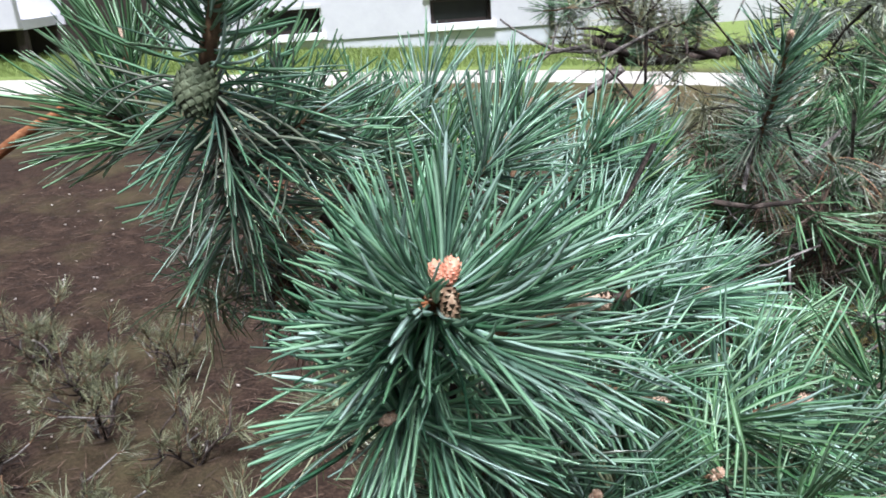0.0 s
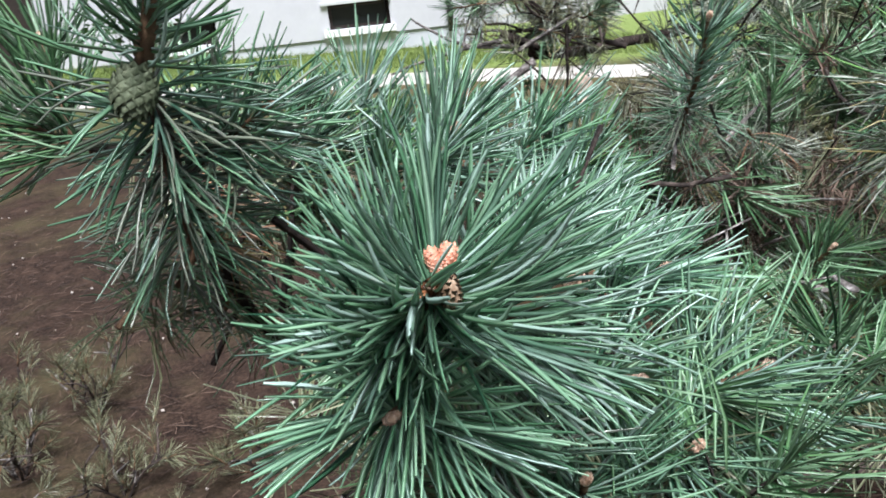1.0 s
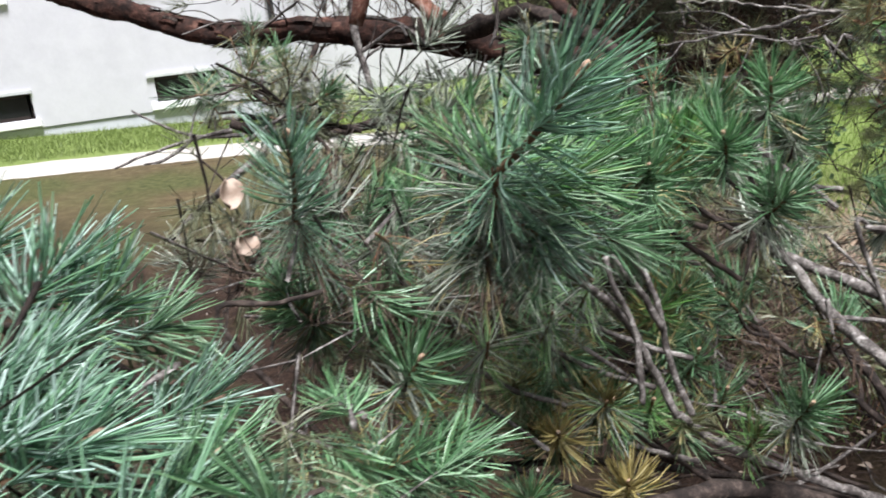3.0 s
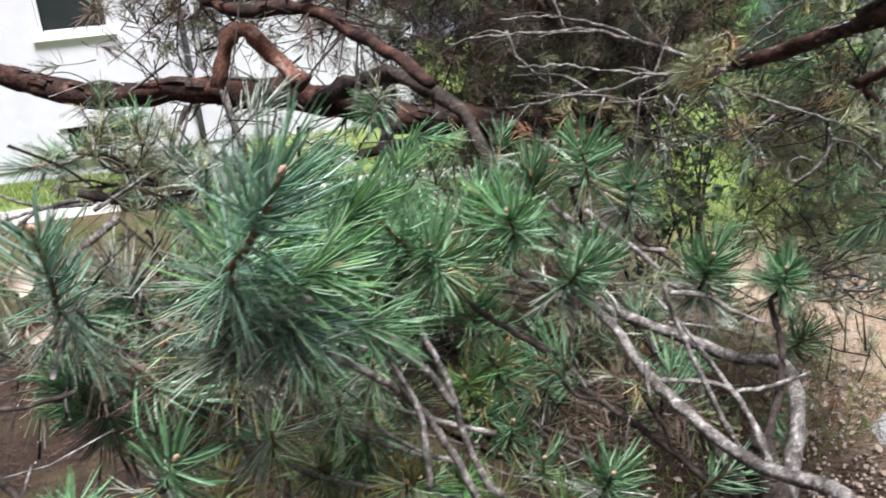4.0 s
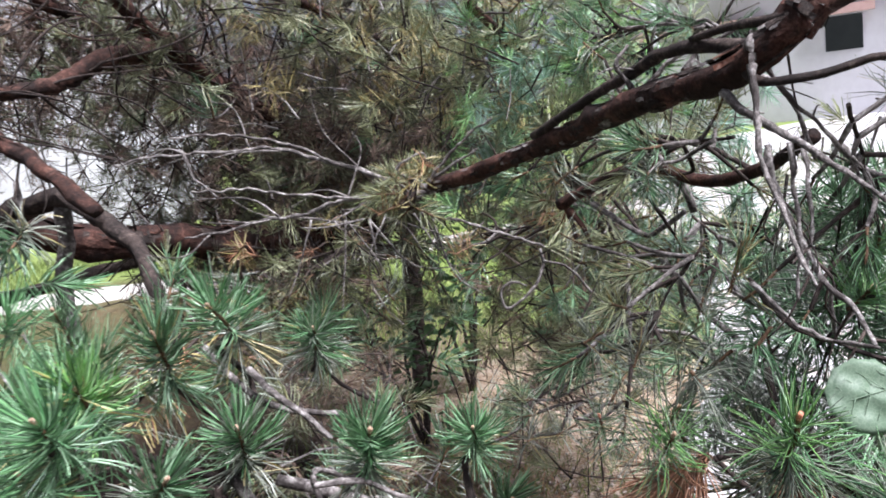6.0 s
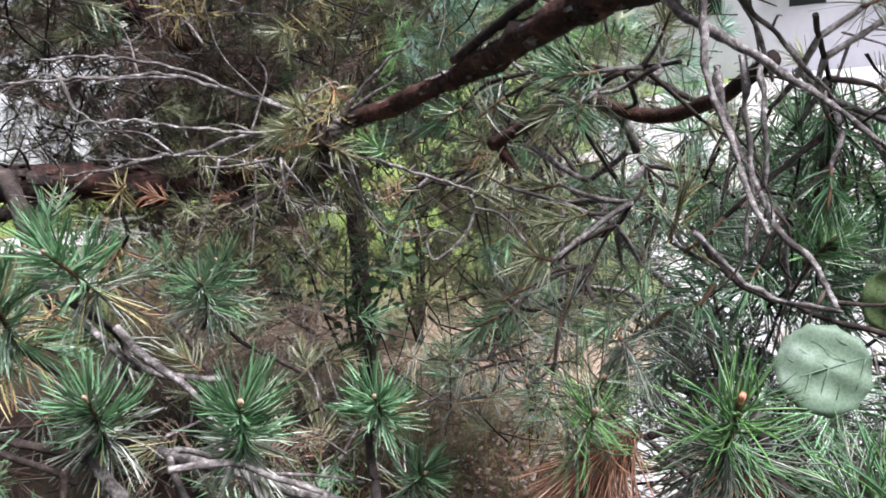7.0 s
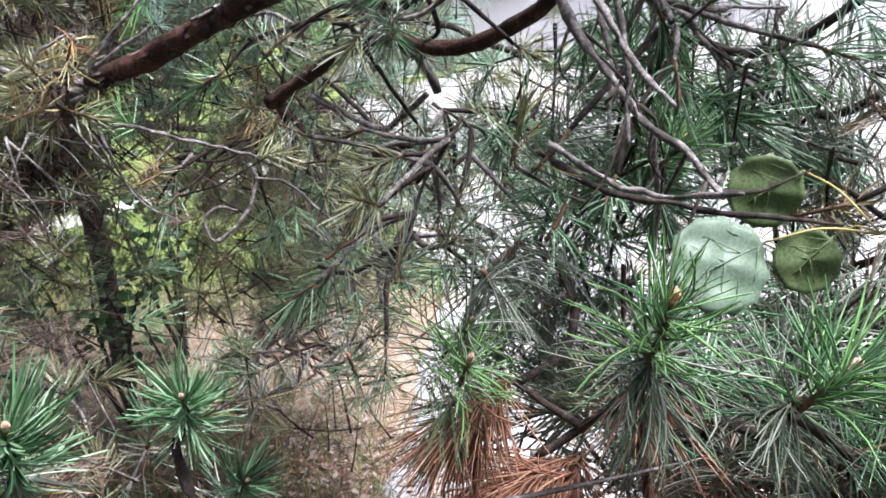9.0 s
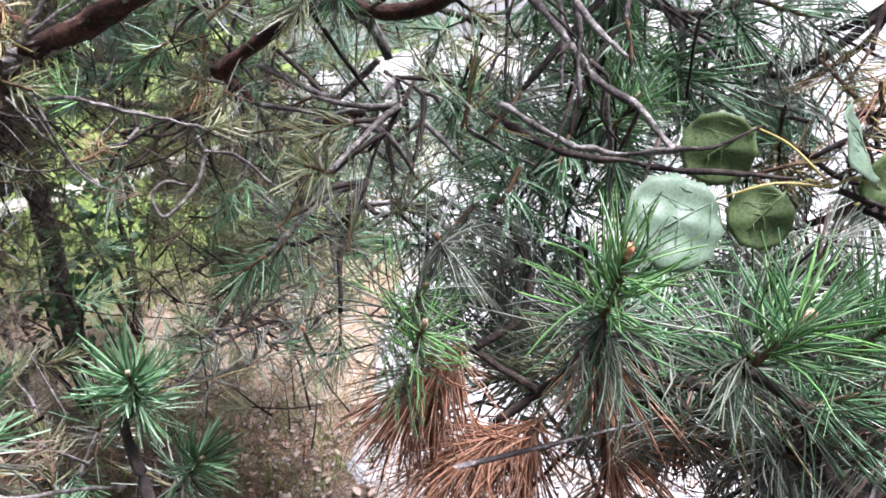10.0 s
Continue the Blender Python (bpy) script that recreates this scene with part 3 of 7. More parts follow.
def facade(name, parent, x0, x1, z0, z1, y0, thick, holes, material, label=""):
    """A wall facing -y with openings (xa, xb, za, zb) through it."""
    xs = sorted({x0, x1, *[v for h in holes for v in h[:2]]})
    zs = sorted({z0, z1, *[v for h in holes for v in h[2:]]})
    open_at = lambda x, z: any(a < x < b and c < z < d for a, b, c, d in holes)
    verts, faces = [], []

    def quad(*p):
        b = len(verts)
        verts.extend(p)
        faces.append((b, b + 1, b + 2, b + 3))

    y1 = y0 + thick
    for xa, xb in zip(xs, xs[1:]):
        for za, zb in zip(zs, zs[1:]):
            if open_at((xa + xb) / 2, (za + zb) / 2):
                quad((xa, y0, za), (xa, y1, za), (xb, y1, za), (xb, y0, za))
                quad((xa, y0, zb), (xb, y0, zb), (xb, y1, zb), (xa, y1, zb))
                quad((xa, y0, za), (xa, y0, zb), (xa, y1, zb), (xa, y1, za))
                quad((xb, y0, za), (xb, y1, za), (xb, y1, zb), (xb, y0, zb))
            else:
                quad((xa, y0, za), (xb, y0, za), (xb, y0, zb), (xa, y0, zb))
                quad((xa, y1, za), (xa, y1, zb), (xb, y1, zb), (xb, y1, za))
    quad((x0, y0, z1), (x1, y0, z1), (x1, y1, z1), (x0, y1, z1))
    quad((x0, y0, z0), (x0, y0, z1), (x0, y1, z1), (x0, y1, z0))
    quad((x1, y0, z0), (x1, y1, z0), (x1, y1, z1), (x1, y0, z1))
    return part(name, mesh_of(name, verts, faces, material, False), parent, None, label)


def window(parent, xa, xb, za, zb, y, sashes=1, low=False):
    """A window in an opening: frame, dark panes, sill, and a grey drip ledge above the low ones."""
    f = 0.05
    bm = bmesh.new()
    box_bm(bm, xa, xb, y + 0.10, y + 0.15, za, za + f)
    box_bm(bm, xa, xb, y + 0.10, y + 0.15, zb - f, zb)
    box_bm(bm, xa, xa + f, y + 0.10, y + 0.15, za + f, zb - f)
    box_bm(bm, xb - f, xb, y + 0.10, y + 0.15, za + f, zb - f)
    for k in range(1, sashes):
        xm = xa + (xb - xa) * k / sashes
        box_bm(bm, xm - 0.03, xm + 0.03, y + 0.10, y + 0.15, za + f, zb - f)
    me = bpy.data.meshes.new("window")
    bm.to_mesh(me)
    bm.free()
    me.materials.append(DARK_TIMBER if low else FRAME_WHITE)
    win = part("window", me, parent)
    for k in range(sashes):
        a = xa + f + (xb - xa - 2 * f) * k / sashes
        b = xa + f + (xb - xa - 2 * f) * (k + 1) / sashes
        box_part("pane", win, (a, b, y + 0.118, y + 0.126, za + f, zb - f), GLASS_DARK, 0)
    box_part("sill", win, (xa - 0.10, xb + 0.07, y - 0.07, y + 0.10, za - 0.11, za - 0.002), FRAME_WHITE, 0.006, "white rendered window sill")
    if low:
        box_part("lintel", win, (xa - 0.1, xb + 0.03, y - 0.05, y + 0.02, zb + 0.003, zb + 0.055), SILL_GREY, 0.004, "grey metal drip ledge")
    return win


house = thing("house", (0, 13.5, 0), "white rendered house with low basement windows and grey plinth", "house")
HX0, HX1, HY = -16.0, 2.1, 13.5
lows = [(-0.34 - 2.75 * k, 0.64 - 2.75 * k, 0.57, 0.95) for k in range(2)]
highs = [(-0.40 - 2.75 * k, 0.58 - 2.75 * k, 2.34, 3.75) for k in range(5)]
facade("wall", house, HX0, HX1, 0.44, 6.4, HY, 0.32, lows + highs, RENDER_WHITE, "white rendered front wall")
box_part("plinth", house, (HX0, HX1 + 0.02, HY + 0.03, HY + 0.3, -0.6, 0.437), PLINTH, 0.01, "bluish grey rendered plinth")
box_part("wall", house, (HX1 - 0.32, HX1 - 0.002, HY + 0.325, HY + 9, -0.6, 6.4), RENDER_WHITE, 0, "white rendered gable wall")
box_part("wall", house, (HX0, HX1, HY + 9.005, HY + 9.3, -0.6, 6.4), RENDER_WHITE, 0)
box_part("floor_slab", house, (HX0 + 0.01, HX1 - 0.33, HY + 0.33, HY + 8.99, 0.4, 0.5), DARK_TIMBER, 0)
for h in lows:
    window(house, *h, HY, 1, True)
for h in highs:
    window(house, *h, HY, 1)
facade("wall", house, 2.105, 6.6, -0.2, 6.0, 17.0, 0.3, [], RENDER_WHITE, "white wall of the set-back wing")
box_part("wall", house, (6.29, 6.598, 17.305, 22.4, -0.2, 6.0), RENDER_WHITE, 0)
box_part("wing_roof", house, (2.105, 7.0, 16.6, 22.8, 6.003, 6.25), ROOF_RED, 0.02, "flat red roof edge of the wing")
bm = bmesh.new()
for a, b in (((-0.5, 6.3), (4.7, 9.6)), ((4.7, 9.6), (9.9, 6.3))):
    v = [bm.verts.new((x, HY + y, z)) for x, (y, z) in ((HX0 - 0.4, a), (HX1 + 0.4, a), (HX1 + 0.4, b), (HX0 - 0.4, b))]
    bm.faces.new(v)
bmesh.ops.solidify(bm, geom=bm.faces[:], thickness=0.12)
roof_me = bpy.data.meshes.new("roof")
bm.to_mesh(roof_me)
bm.free()
roof_me.materials.append(ROOF_RED)
part("roof", roof_me, house, None, "red tiled roof")
me, m = tube("downpipe", [(1.6, HY - 0.07, 0.35), (1.6, HY - 0.07, 3), (1.6, HY - 0.07, 6.3)], 0.05, 0.05, PIPE_DARK, 10, 0.0, 0.4)
part("downpipe", me, house, m, "dark metal downpipe")
box_part("vent", house, (1.24, 1.38, HY - 0.02, HY + 0.005, 0.98, 1.12), SILL_GREY, 0.004, "small grey wall vent")

porch = thing("porch", (-7.5, 12.4, 0.4), "white porch parapet over a dark open recess", "porch")
box_part("parapet", porch, (-12, -6.35, 12.2, 12.35, 1.02, 2.3), RENDER_WHITE, 0.01)
box_part("floor", porch, (-12, -6.35, 12.355, 13.49, 1.0, 1.14), RENDER_WHITE, 0.0)
# near-black recess wall and door paint the shade of the open recess and doorway
box_part("recess_wall", porch, (-12, -4.6, 13.42, 13.485, 0.2, 0.99), DARK_TIMBER, 0.0, "dark board wall painting the shade under the porch")
box_part("post", porch, (-6.5, -6.36, 12.37, 12.5, 0.3, 1.0), DARK_TIMBER, 0.01)
box_part("door", porch, (-6.2, -4.75, 13.4, 13.48, 0.995, 2.9), DARK_TIMBER, 0.01, "dark door in place of the dark opening")

# a second house far beyond the paving
far_house = thing("house", (24.5, 14.0, 0), "white house far behind the branches", "house")
turn = pose(24.5, 14.0, 0, 0, 0, -58)


def far_box(name, x0, x1, y0, y1, z0, z1, mat, label=""):
    bm = bmesh.new()
    box_bm(bm, x0, x1, y0, y1, z0, z1)
    me = bpy.data.meshes.new(name)
    bm.to_mesh(me)
    bm.free()
    me.materials.append(mat)
    return part(name, me, far_house, turn, label)


far_box("wall", -7, 9, 0, 6, -0.5, 4.6, RENDER_WHITE)
far_box("roof", -7.4, 9.4, -0.6, 6.6, 4.6, 5.1, ROOF_RED, "low red roof")
for k in range(5):
    pane = far_box("window", -5.6 + 2.9 * k, -4.6 + 2.9 * k, -0.03, 0.1, 1.9, 2.9, GLASS_DARK)
    far_box("awning", -5.9 + 2.9 * k, -4.3 + 2.9 * k, -0.4, -0.04, 2.95, 3.2, FADED_RED, "faded red awning")

pole = thing("lamp_pole", (9.6, 7.5, 0), "pale grey painted lamp pole", "lamp pole")
me, m = tube("pole", [(9.6, 7.5, -0.1), (9.6, 7.5, 3), (9.6, 7.5, 6)], 0.07, 0.05, POLE_GREY, 10, 0.0, 0.5)
part("pole", me, pole, m)
me, m = tube("arm", [(9.6, 7.5, 5.95), (9.3, 7.3, 6.2), (8.7, 6.9, 6.3)], 0.035, 0.03, POLE_GREY, 8, 0.0, 0.1)
part("arm", me, pole, m)

# ---- boughs: branches with shoots all along ----
VARIANT = {}


def variants(key, L, n, w, style, mat, extra=None, share=0.0, length=0.07, segs=2):
    st = STYLE[style]
    VARIANT[key] = []
    for k in range(5):
        nm = needles("needles", length, n, L, w, st["a0"], st["a1"], st["grav"] * 0.5, segs, 900 + 31 * k + len(VARIANT), mat, st["start"], st["curl"], (0.5, 0, -0.5), extra, share)
        tm, _ = tube("shoot", [(0, 0, 0), (0.003, 0, length * 0.5), (0, 0, length)], 0.0032, 0.0024, BARK_TWIG, 5, 0.2, 0.02, seed=k)
        VARIANT[key].append((tm, nm))


variants("olive", 0.066, 72, 0.0023, "fan", NEEDLE_OLIVE, NEEDLE_YELLOW, 0.10)
variants("green", 0.072, 78, 0.0023, "fan", NEEDLE_GREEN, NEEDLE_OLD, 0.12)
variants("fresh", 0.076, 86, 0.0023, "fan", NEEDLE_MID, NEEDLE_GREEN, 0.2)
variants("old", 0.072, 60, 0.0020, "droop", NEEDLE_OLD, NEEDLE_YELLOW, 0.12)
variants("yellow", 0.055, 46, 0.0021, "droop", NEEDLE_YELLOW, NEEDLE_DEAD, 0.3)
variants("dead", 0.06, 56, 0.0018, "hang", NEEDLE_DEAD)
variants("far", 0.066, 54, 0.0027, "fan", NEEDLE_SHADE, segs=1)
variants("deep", 0.085, 40, 0.0058, "fan", NEEDLE_SHADE, segs=1)
variants("crown", 0.085, 40, 0.0034, "fan", NEEDLE_CROWN, segs=1)


def bough(tree, points, r0, r1, count, reach, kinds, seed, bark=None, lift=0.25, twigs=True, first=0.2, size=1.0):
    """A branch with shoots on short side twigs all along it."""
    rng = random.Random(seed)
    bark = bark or BARK_DARK
    if r0:
        branch(tree, points, r0, r1, bark, rough=0.12)
    line = spline(points, 0.03)
    for k in range(count):
        f = first + (1 - first) * rng.random()
        i = min(len(line) - 2, max(1, int(f * (len(line) - 1))))
        t = (line[i + 1] - line[i - 1]).normalized()
        d = (t * rng.uniform(0.1, 0.9) + Vector((rng.gauss(0, 0.6), rng.gauss(0, 0.6), rng.gauss(lift, 0.5)))).normalized()
        ln = reach * rng.uniform(0.15, 1.0)
        a = line[i] + d * ln
        e = (d + Vector((rng.gauss(0, 0.3), rng.gauss(0, 0.3), rng.gauss(lift, 0.3)))).normalized()
        if twigs and ln > 0.03:
            kink = Vector((rng.uniform(-1, 1), rng.uniform(-1, 1), rng.uniform(-1, 1))) * ln * 0.15
            branch(tree, [line[i], line[i] + d * ln * 0.5 + kink, a], 0.0042, 0.003, BARK_GREY if rng.random() < 0.35 else BARK_DARK, "twig", 5, 0.15, 0.002, 0.2)
        tm, nm = rng.choice(VARIANT[rng.choice(kinds)])
        m = aim(a, a + e, rng.uniform(0, 6.28)) @ Matrix.Scale(rng.uniform(0.75, 1.15) * size, 4)
        s = part("shoot", tm, tree, m)
        part("needles", nm, s, m)


CLUMPS = {}


def thicket(tree, centre, radius, count, key, mat, seed, lift=0.1):
    """Dense further foliage: needles and thin twigs round a centre, each as one mesh."""
    at = Matrix.Translation(centre) @ Matrix.Rotation(seed * 1.7, 4, "Z")
    kind_key = (key, mat.name, radius, count, lift, seed % 2)
    if kind_key in CLUMPS:
        leaf_me, twig_me = CLUMPS[kind_key]
        tagged(part("foliage", leaf_me, tree, at), kind="stuff")
        tagged(part("brushwood", twig_me, tree, at), kind="stuff")
        return
    rng = random.Random(seed)
    keys = [np.array([v.co for v in nm.vertices]) for _, nm in VARIANT[key]]
    quads = [np.array([p.vertices for p in nm.polygons]) for _, nm in VARIANT[key]]
    waxes = [np.array([a.value for a in nm.attributes["wax"].data], np.float32) for _, nm in VARIANT[key]]
    V, F, W, TV, TF, off = [], [], [], [], [], 0
    for k in range(count):
        q = Vector((rng.gauss(0, 0.55), rng.gauss(0, 0.55), rng.gauss(0, 0.5))) * radius
        e = (Vector((rng.gauss(0, 0.7), rng.gauss(0, 0.7), rng.gauss(lift, 0.6)))).normalized()
        m = np.array(aim(q, q + e, rng.uniform(0, 6.28)) @ Matrix.Scale(rng.uniform(0.7, 1.15), 4))
        v = keys[k % len(keys)] @ m[:3, :3].T + m[:3, 3]
        V.append(v)
        F.append(quads[k % len(keys)] + off)
        W.append(waxes[k % len(keys)])
        off += len(v)
        back = q - e * rng.uniform(0.05, 0.2) + Vector((rng.gauss(0, 0.03), rng.gauss(0, 0.03), rng.gauss(-0.02, 0.03)))
        p = [q + e * 0.03, q.lerp(back, 0.5) + Vector((0, 0, rng.uniform(-0.015, 0.015))), back]
        b = len(TV)
        for i, s in enumerate(p):
            w = 0.0016 + 0.0008 * i
            for x, y in ((1, 0), (-0.5, 0.87), (-0.5, -0.87)):
                TV.append(tuple(s + Vector((x * w, y * w, (x - y) * w * 0.5))))
        for i in range(2):
            for j in range(3):
                TF.append((b + 3 * i + j, b + 3 * i + (j + 1) % 3, b + 3 * i + 3 + (j + 1) % 3, b + 3 * i + 3 + j))
    leaf_me = mesh_of("foliage", np.concatenate(V), np.concatenate(F), mat)
    leaf_me.attributes.new("wax", "FLOAT", "FACE").data.foreach_set("value", np.concatenate(W))
    twig_me = mesh_of("brushwood", TV, TF, BARK_DARK if seed % 3 else BARK_GREY)
    CLUMPS[kind_key] = (leaf_me, twig_me)
    tagged(part("foliage", leaf_me, tree, at), kind="stuff")
    tagged(part("brushwood", twig_me, tree, at), kind="stuff")


# ---- the near pine: young branches held up to the eye ----
near_pine = thing("pine_tree", (1.45, 0.95, 0), "young pine with blue-green needle fans, buds and one green cone", "pine tree")
branch(near_pine, [(1.45, 0.95, -0.05), (1.43, 0.97, 0.3), (1.46, 0.95, 0.62), (1.42, 0.98, 0.86)], 0.045, 0.03, BARK_DARK, "trunk", 12, 0.12)
branch(near_pine, [(1.43, 0.97, 0.55), (1.0, 0.95, 0.8), (0.5, 0.75, 0.95), (0.12, 0.6, 1.06), (-0.0151, 0.4278, 1.2987)], 0.018, 0.006, BARK_DARK)
branch(near_pine, [(-0.0151, 0.4278, 1.2987), (-0.0167, 0.4117, 1.3301), (-0.0063, 0.3881, 1.3709)], 0.0062, 0.0045, BARK_DARK)
branch(near_pine, [(0.3, 0.66, 1.0), (0.1153, 0.5009, 1.2356), (0.1520, 0.5167, 1.2393), (0.1907, 0.5218, 1.2312)], 0.007, 0.004, BARK_DARK)
branch(near_pine, [(0.12, 0.6, 1.06), (-0.1089, 0.6944, 1.2375), (-0.1500, 0.6681, 1.3579), (-0.1481, 0.6006, 1.4220)], 0.005, 0.0045, BARK_DARK)

H = dict(w=0.0024, segs=6)
# leading shoot with its orange buds, and its neighbours
lead = shoot(near_pine, (-0.0079, 0.3914, 1.3704), (0.0090, 0.3393, 1.4289), 0.088, 400, "cup", NEEDLE_FRESH, bud=0, r=0.0036, top=0.82, w=0.0023, segs=6)
shoot(near_pine, (-0.0079, 0.3914, 1.3704), (0.0005, 0.3650, 1.3990), 0.098, 170, "open", NEEDLE_FRESH, bud=0, r=0.0036, w=0.0023, segs=6)
shoot(near_pine, (0.0011, 0.3933, 1.3706), (0.0864, 0.4505, 1.3641), 0.087, 250, "open", NEEDLE_FRESH, bud=3, size=0.016, top=0.84, **H)
shoot(near_pine, (-0.0133, 0.3910, 1.3432), (-0.0191, 0.3232, 1.3729), 0.080, 230, "open", NEEDLE_FRESH, bud=3, size=0.0075, bud_mat=BUD_BEIGE, top=0.8, **H)
shoot(near_pine, (0.1853, 0.5184, 1.2322), (0.2460, 0.5188, 1.2475), 0.085, 192, "open", NEEDLE_FRESH, bud=2, size=0.009, w=0.0024, segs=4)
shoot(near_pine, (0.1487, 0.5178, 1.1675), (0.1684, 0.4564, 1.2345), 0.081, 192, "star", NEEDLE_FRESH, bud=3, size=0.010, w=0.0024, segs=4)
shoot(near_pine, (0.0813, 0.4640, 1.1760), (0.0863, 0.4184, 1.2502), 0.081, 175, "star", NEEDLE_FRESH, bud=3, size=0.009, w=0.0023, segs=4)
shoot(near_pine, (0.0806, 0.4771, 1.3005), (0.1289, 0.4593, 1.2922), 0.076, 165, "open", NEEDLE_FRESH, bud=2, size=0.009, w=0.0023, segs=4, extra=NEEDLE_GREEN, share=0.3)
shoot(near_pine, (0.1365, 0.5741, 1.2921), (0.1953, 0.5849, 1.3076), 0.078, 175, "fan", NEEDLE_FRESH, bud=1, size=0.009, w=0.0023, segs=4)
shoot(near_pine, (0.0225, 0.4369, 1.2607), (0.0392, 0.4068, 1.2904), 0.076, 148, "star", NEEDLE_FRESH, bud=0, w=0.0023, segs=4, extra=NEEDLE_OLD, share=0.15)
shoot(near_pine, (0.0968, 0.5805, 1.3372), (0.1688, 0.6534, 1.3472), 0.081, 157, "fan", NEEDLE_FRESH, bud=1, size=0.009, w=0.0023, segs=4)
shoot(near_pine, (0.2187, 0.6036, 1.2215), (0.2713, 0.6392, 1.2397), 0.078, 140, "fan", NEEDLE_GREEN, bud=1, size=0.009, w=0.0023, segs=4)
shoot(near_pine, (0.1535, 0.5901, 1.1636), (0.1712, 0.5598, 1.2012), 0.076, 131, "star", NEEDLE_GREEN, bud=0, w=0.0023, segs=4)
shoot(near_pine, (0.2764, 0.5597, 1.1566), (0.3016, 0.5445, 1.1937), 0.078, 131, "fan", NEEDLE_FRESH, bud=1, size=0.009, w=0.0023, segs=4)
part("bud", bud_mesh("bud", 0.0105, 1, 77, BUD_ORANGE, 0.31), lead, aim((0.0069, 0.3329, 1.4329), (0.0053, 0.3326, 1.4429)), "blunt pink-orange bud")
part("bud", bud_mesh("bud", 0.0115, 1, 78, BUD_ORANGE, 0.33), lead, aim((0.0111, 0.3327, 1.4332), (0.0138, 0.3320, 1.4429)), "blunt pink-orange bud")
part("bud", bud_mesh("bud", 0.007, 2, 79, BUD_BEIGE, 0.5), lead, aim((0.0089, 0.3341, 1.4309), (0.0097, 0.3331, 1.4367)))
part("husk", bud_mesh("husk", 0.0150, 1, 80, HUSK, 0.28), lead, aim((0.0105, 0.3235, 1.4313), (0.0117, 0.3171, 1.4201)), "dry beige bud husk")
part("husk", bud_mesh("husk", 0.0105, 1, 82, HUSK, 0.30), lead, aim((0.0131, 0.3266, 1.4220), (0.0053, 0.3272, 1.4196)), "dry beige bud husk")
part("husk", bud_mesh("husk", 0.013, 2, 81, BARK_ORANGE, 0.33), lead, aim((0.0095, 0.3333, 1.4266), (-0.0024, 0.3341, 1.4195)), "brown scaly base of the buds")
for k in range(16):
    q = Vector((0.0000, 0.3319, 1.4220)).lerp(Vector((0.0110, 0.3309, 1.4287)), (k * 0.618) % 1.0)
    e = Vector((math.sin(k * 2.4), math.cos(k * 2.4) * 0.6 - 0.5, 0.4 * math.sin(k * 1.7)))
    sm, sw = tube("scale", [q, q + e * 0.004, q + e * 0.007 + Vector((0, 0, 0.001))], 0.0011, 0.0003, (BUD_BEIGE, BARK_ORANGE)[k % 2], 5, 0.2, 0.002)
    part("scale", sm, lead, sw)
part("bud", bud_mesh("bud", 0.011, 3, 83, BUD_BEIGE), lead, aim((0.0769, 0.3963, 1.3882), (0.0795, 0.3992, 1.3962)))
branch(near_pine, [(0.0011, 0.3933, 1.3706), (0.0390, 0.3948, 1.3754), (0.0769, 0.3963, 1.3882)], 0.004, 0.003, BARK_TWIG, "twig", 7)
for base, tip in (((-0.0183, 0.7719, 1.3500), (0.0098, 0.7657, 1.3906)), ((0.0615, 0.8462, 1.3675), (0.0908, 0.8559, 1.4083)), ((0.1626, 0.7863, 1.3157), (0.2005, 0.7907, 1.3437)), ((-0.0890, 0.7257, 1.3865), (-0.0696, 0.7393, 1.4242)), ((0.1036, 0.6989, 1.3009), (0.1466, 0.7035, 1.3185))):
    shoot(near_pine, base, tip, 0.078, 170, "fan", NEEDLE_FRESH, bud=2, size=0.010, w=0.0023, segs=4, extra=NEEDLE_BRIGHT, share=0.15)
    branch(near_pine, [base, Vector(base) + Vector((0.03, 0.03, -0.07)), Vector(base) + Vector((0.1, 0.05, -0.16))], 0.0035, 0.0045, BARK_DARK, "twig", 6)
# lower foliage in dark tones that paint the deep shade between the shoots
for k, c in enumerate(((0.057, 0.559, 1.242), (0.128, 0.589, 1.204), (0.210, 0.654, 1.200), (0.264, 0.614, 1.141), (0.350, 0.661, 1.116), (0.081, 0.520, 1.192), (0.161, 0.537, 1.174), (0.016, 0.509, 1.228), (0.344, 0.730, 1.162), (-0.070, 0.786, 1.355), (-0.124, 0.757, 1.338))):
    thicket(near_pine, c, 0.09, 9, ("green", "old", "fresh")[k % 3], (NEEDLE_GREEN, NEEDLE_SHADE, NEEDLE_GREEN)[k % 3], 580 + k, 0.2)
# the shoot that carries the cone
shoot(near_pine, (-0.1516, 0.5990, 1.4186), (-0.1453, 0.5567, 1.5027), 0.090, 209, "spread", NEEDLE_FRESH, bud=0, r=0.004, w=0.0024, segs=5, extra=NEEDLE_OLD, share=0.3)
cone_shoot = shoot(near_pine, (-0.1453, 0.5567, 1.5027), (-0.1234, 0.5373, 1.5787), 0.083, 209, "fan", NEEDLE_FRESH, bud=1, r=0.005, w=0.0023, segs=5, extra=NEEDLE_GREEN, share=0.4)
part("cone", cone_mesh("cone", 0.033, 0.0135, CONE_SKIN), cone_shoot, aim((-0.1462, 0.5465, 1.5073), (-0.1545, 0.5355, 1.4759)), "closed green pine cone")
shoot(near_pine, (-0.1507, 0.6071, 1.3689), (-0.1537, 0.5833, 1.4467), 0.081, 131, "spread", NEEDLE_FRESH, bud=0, w=0.0023, segs=4, extra=NEEDLE_OLD, share=0.3)
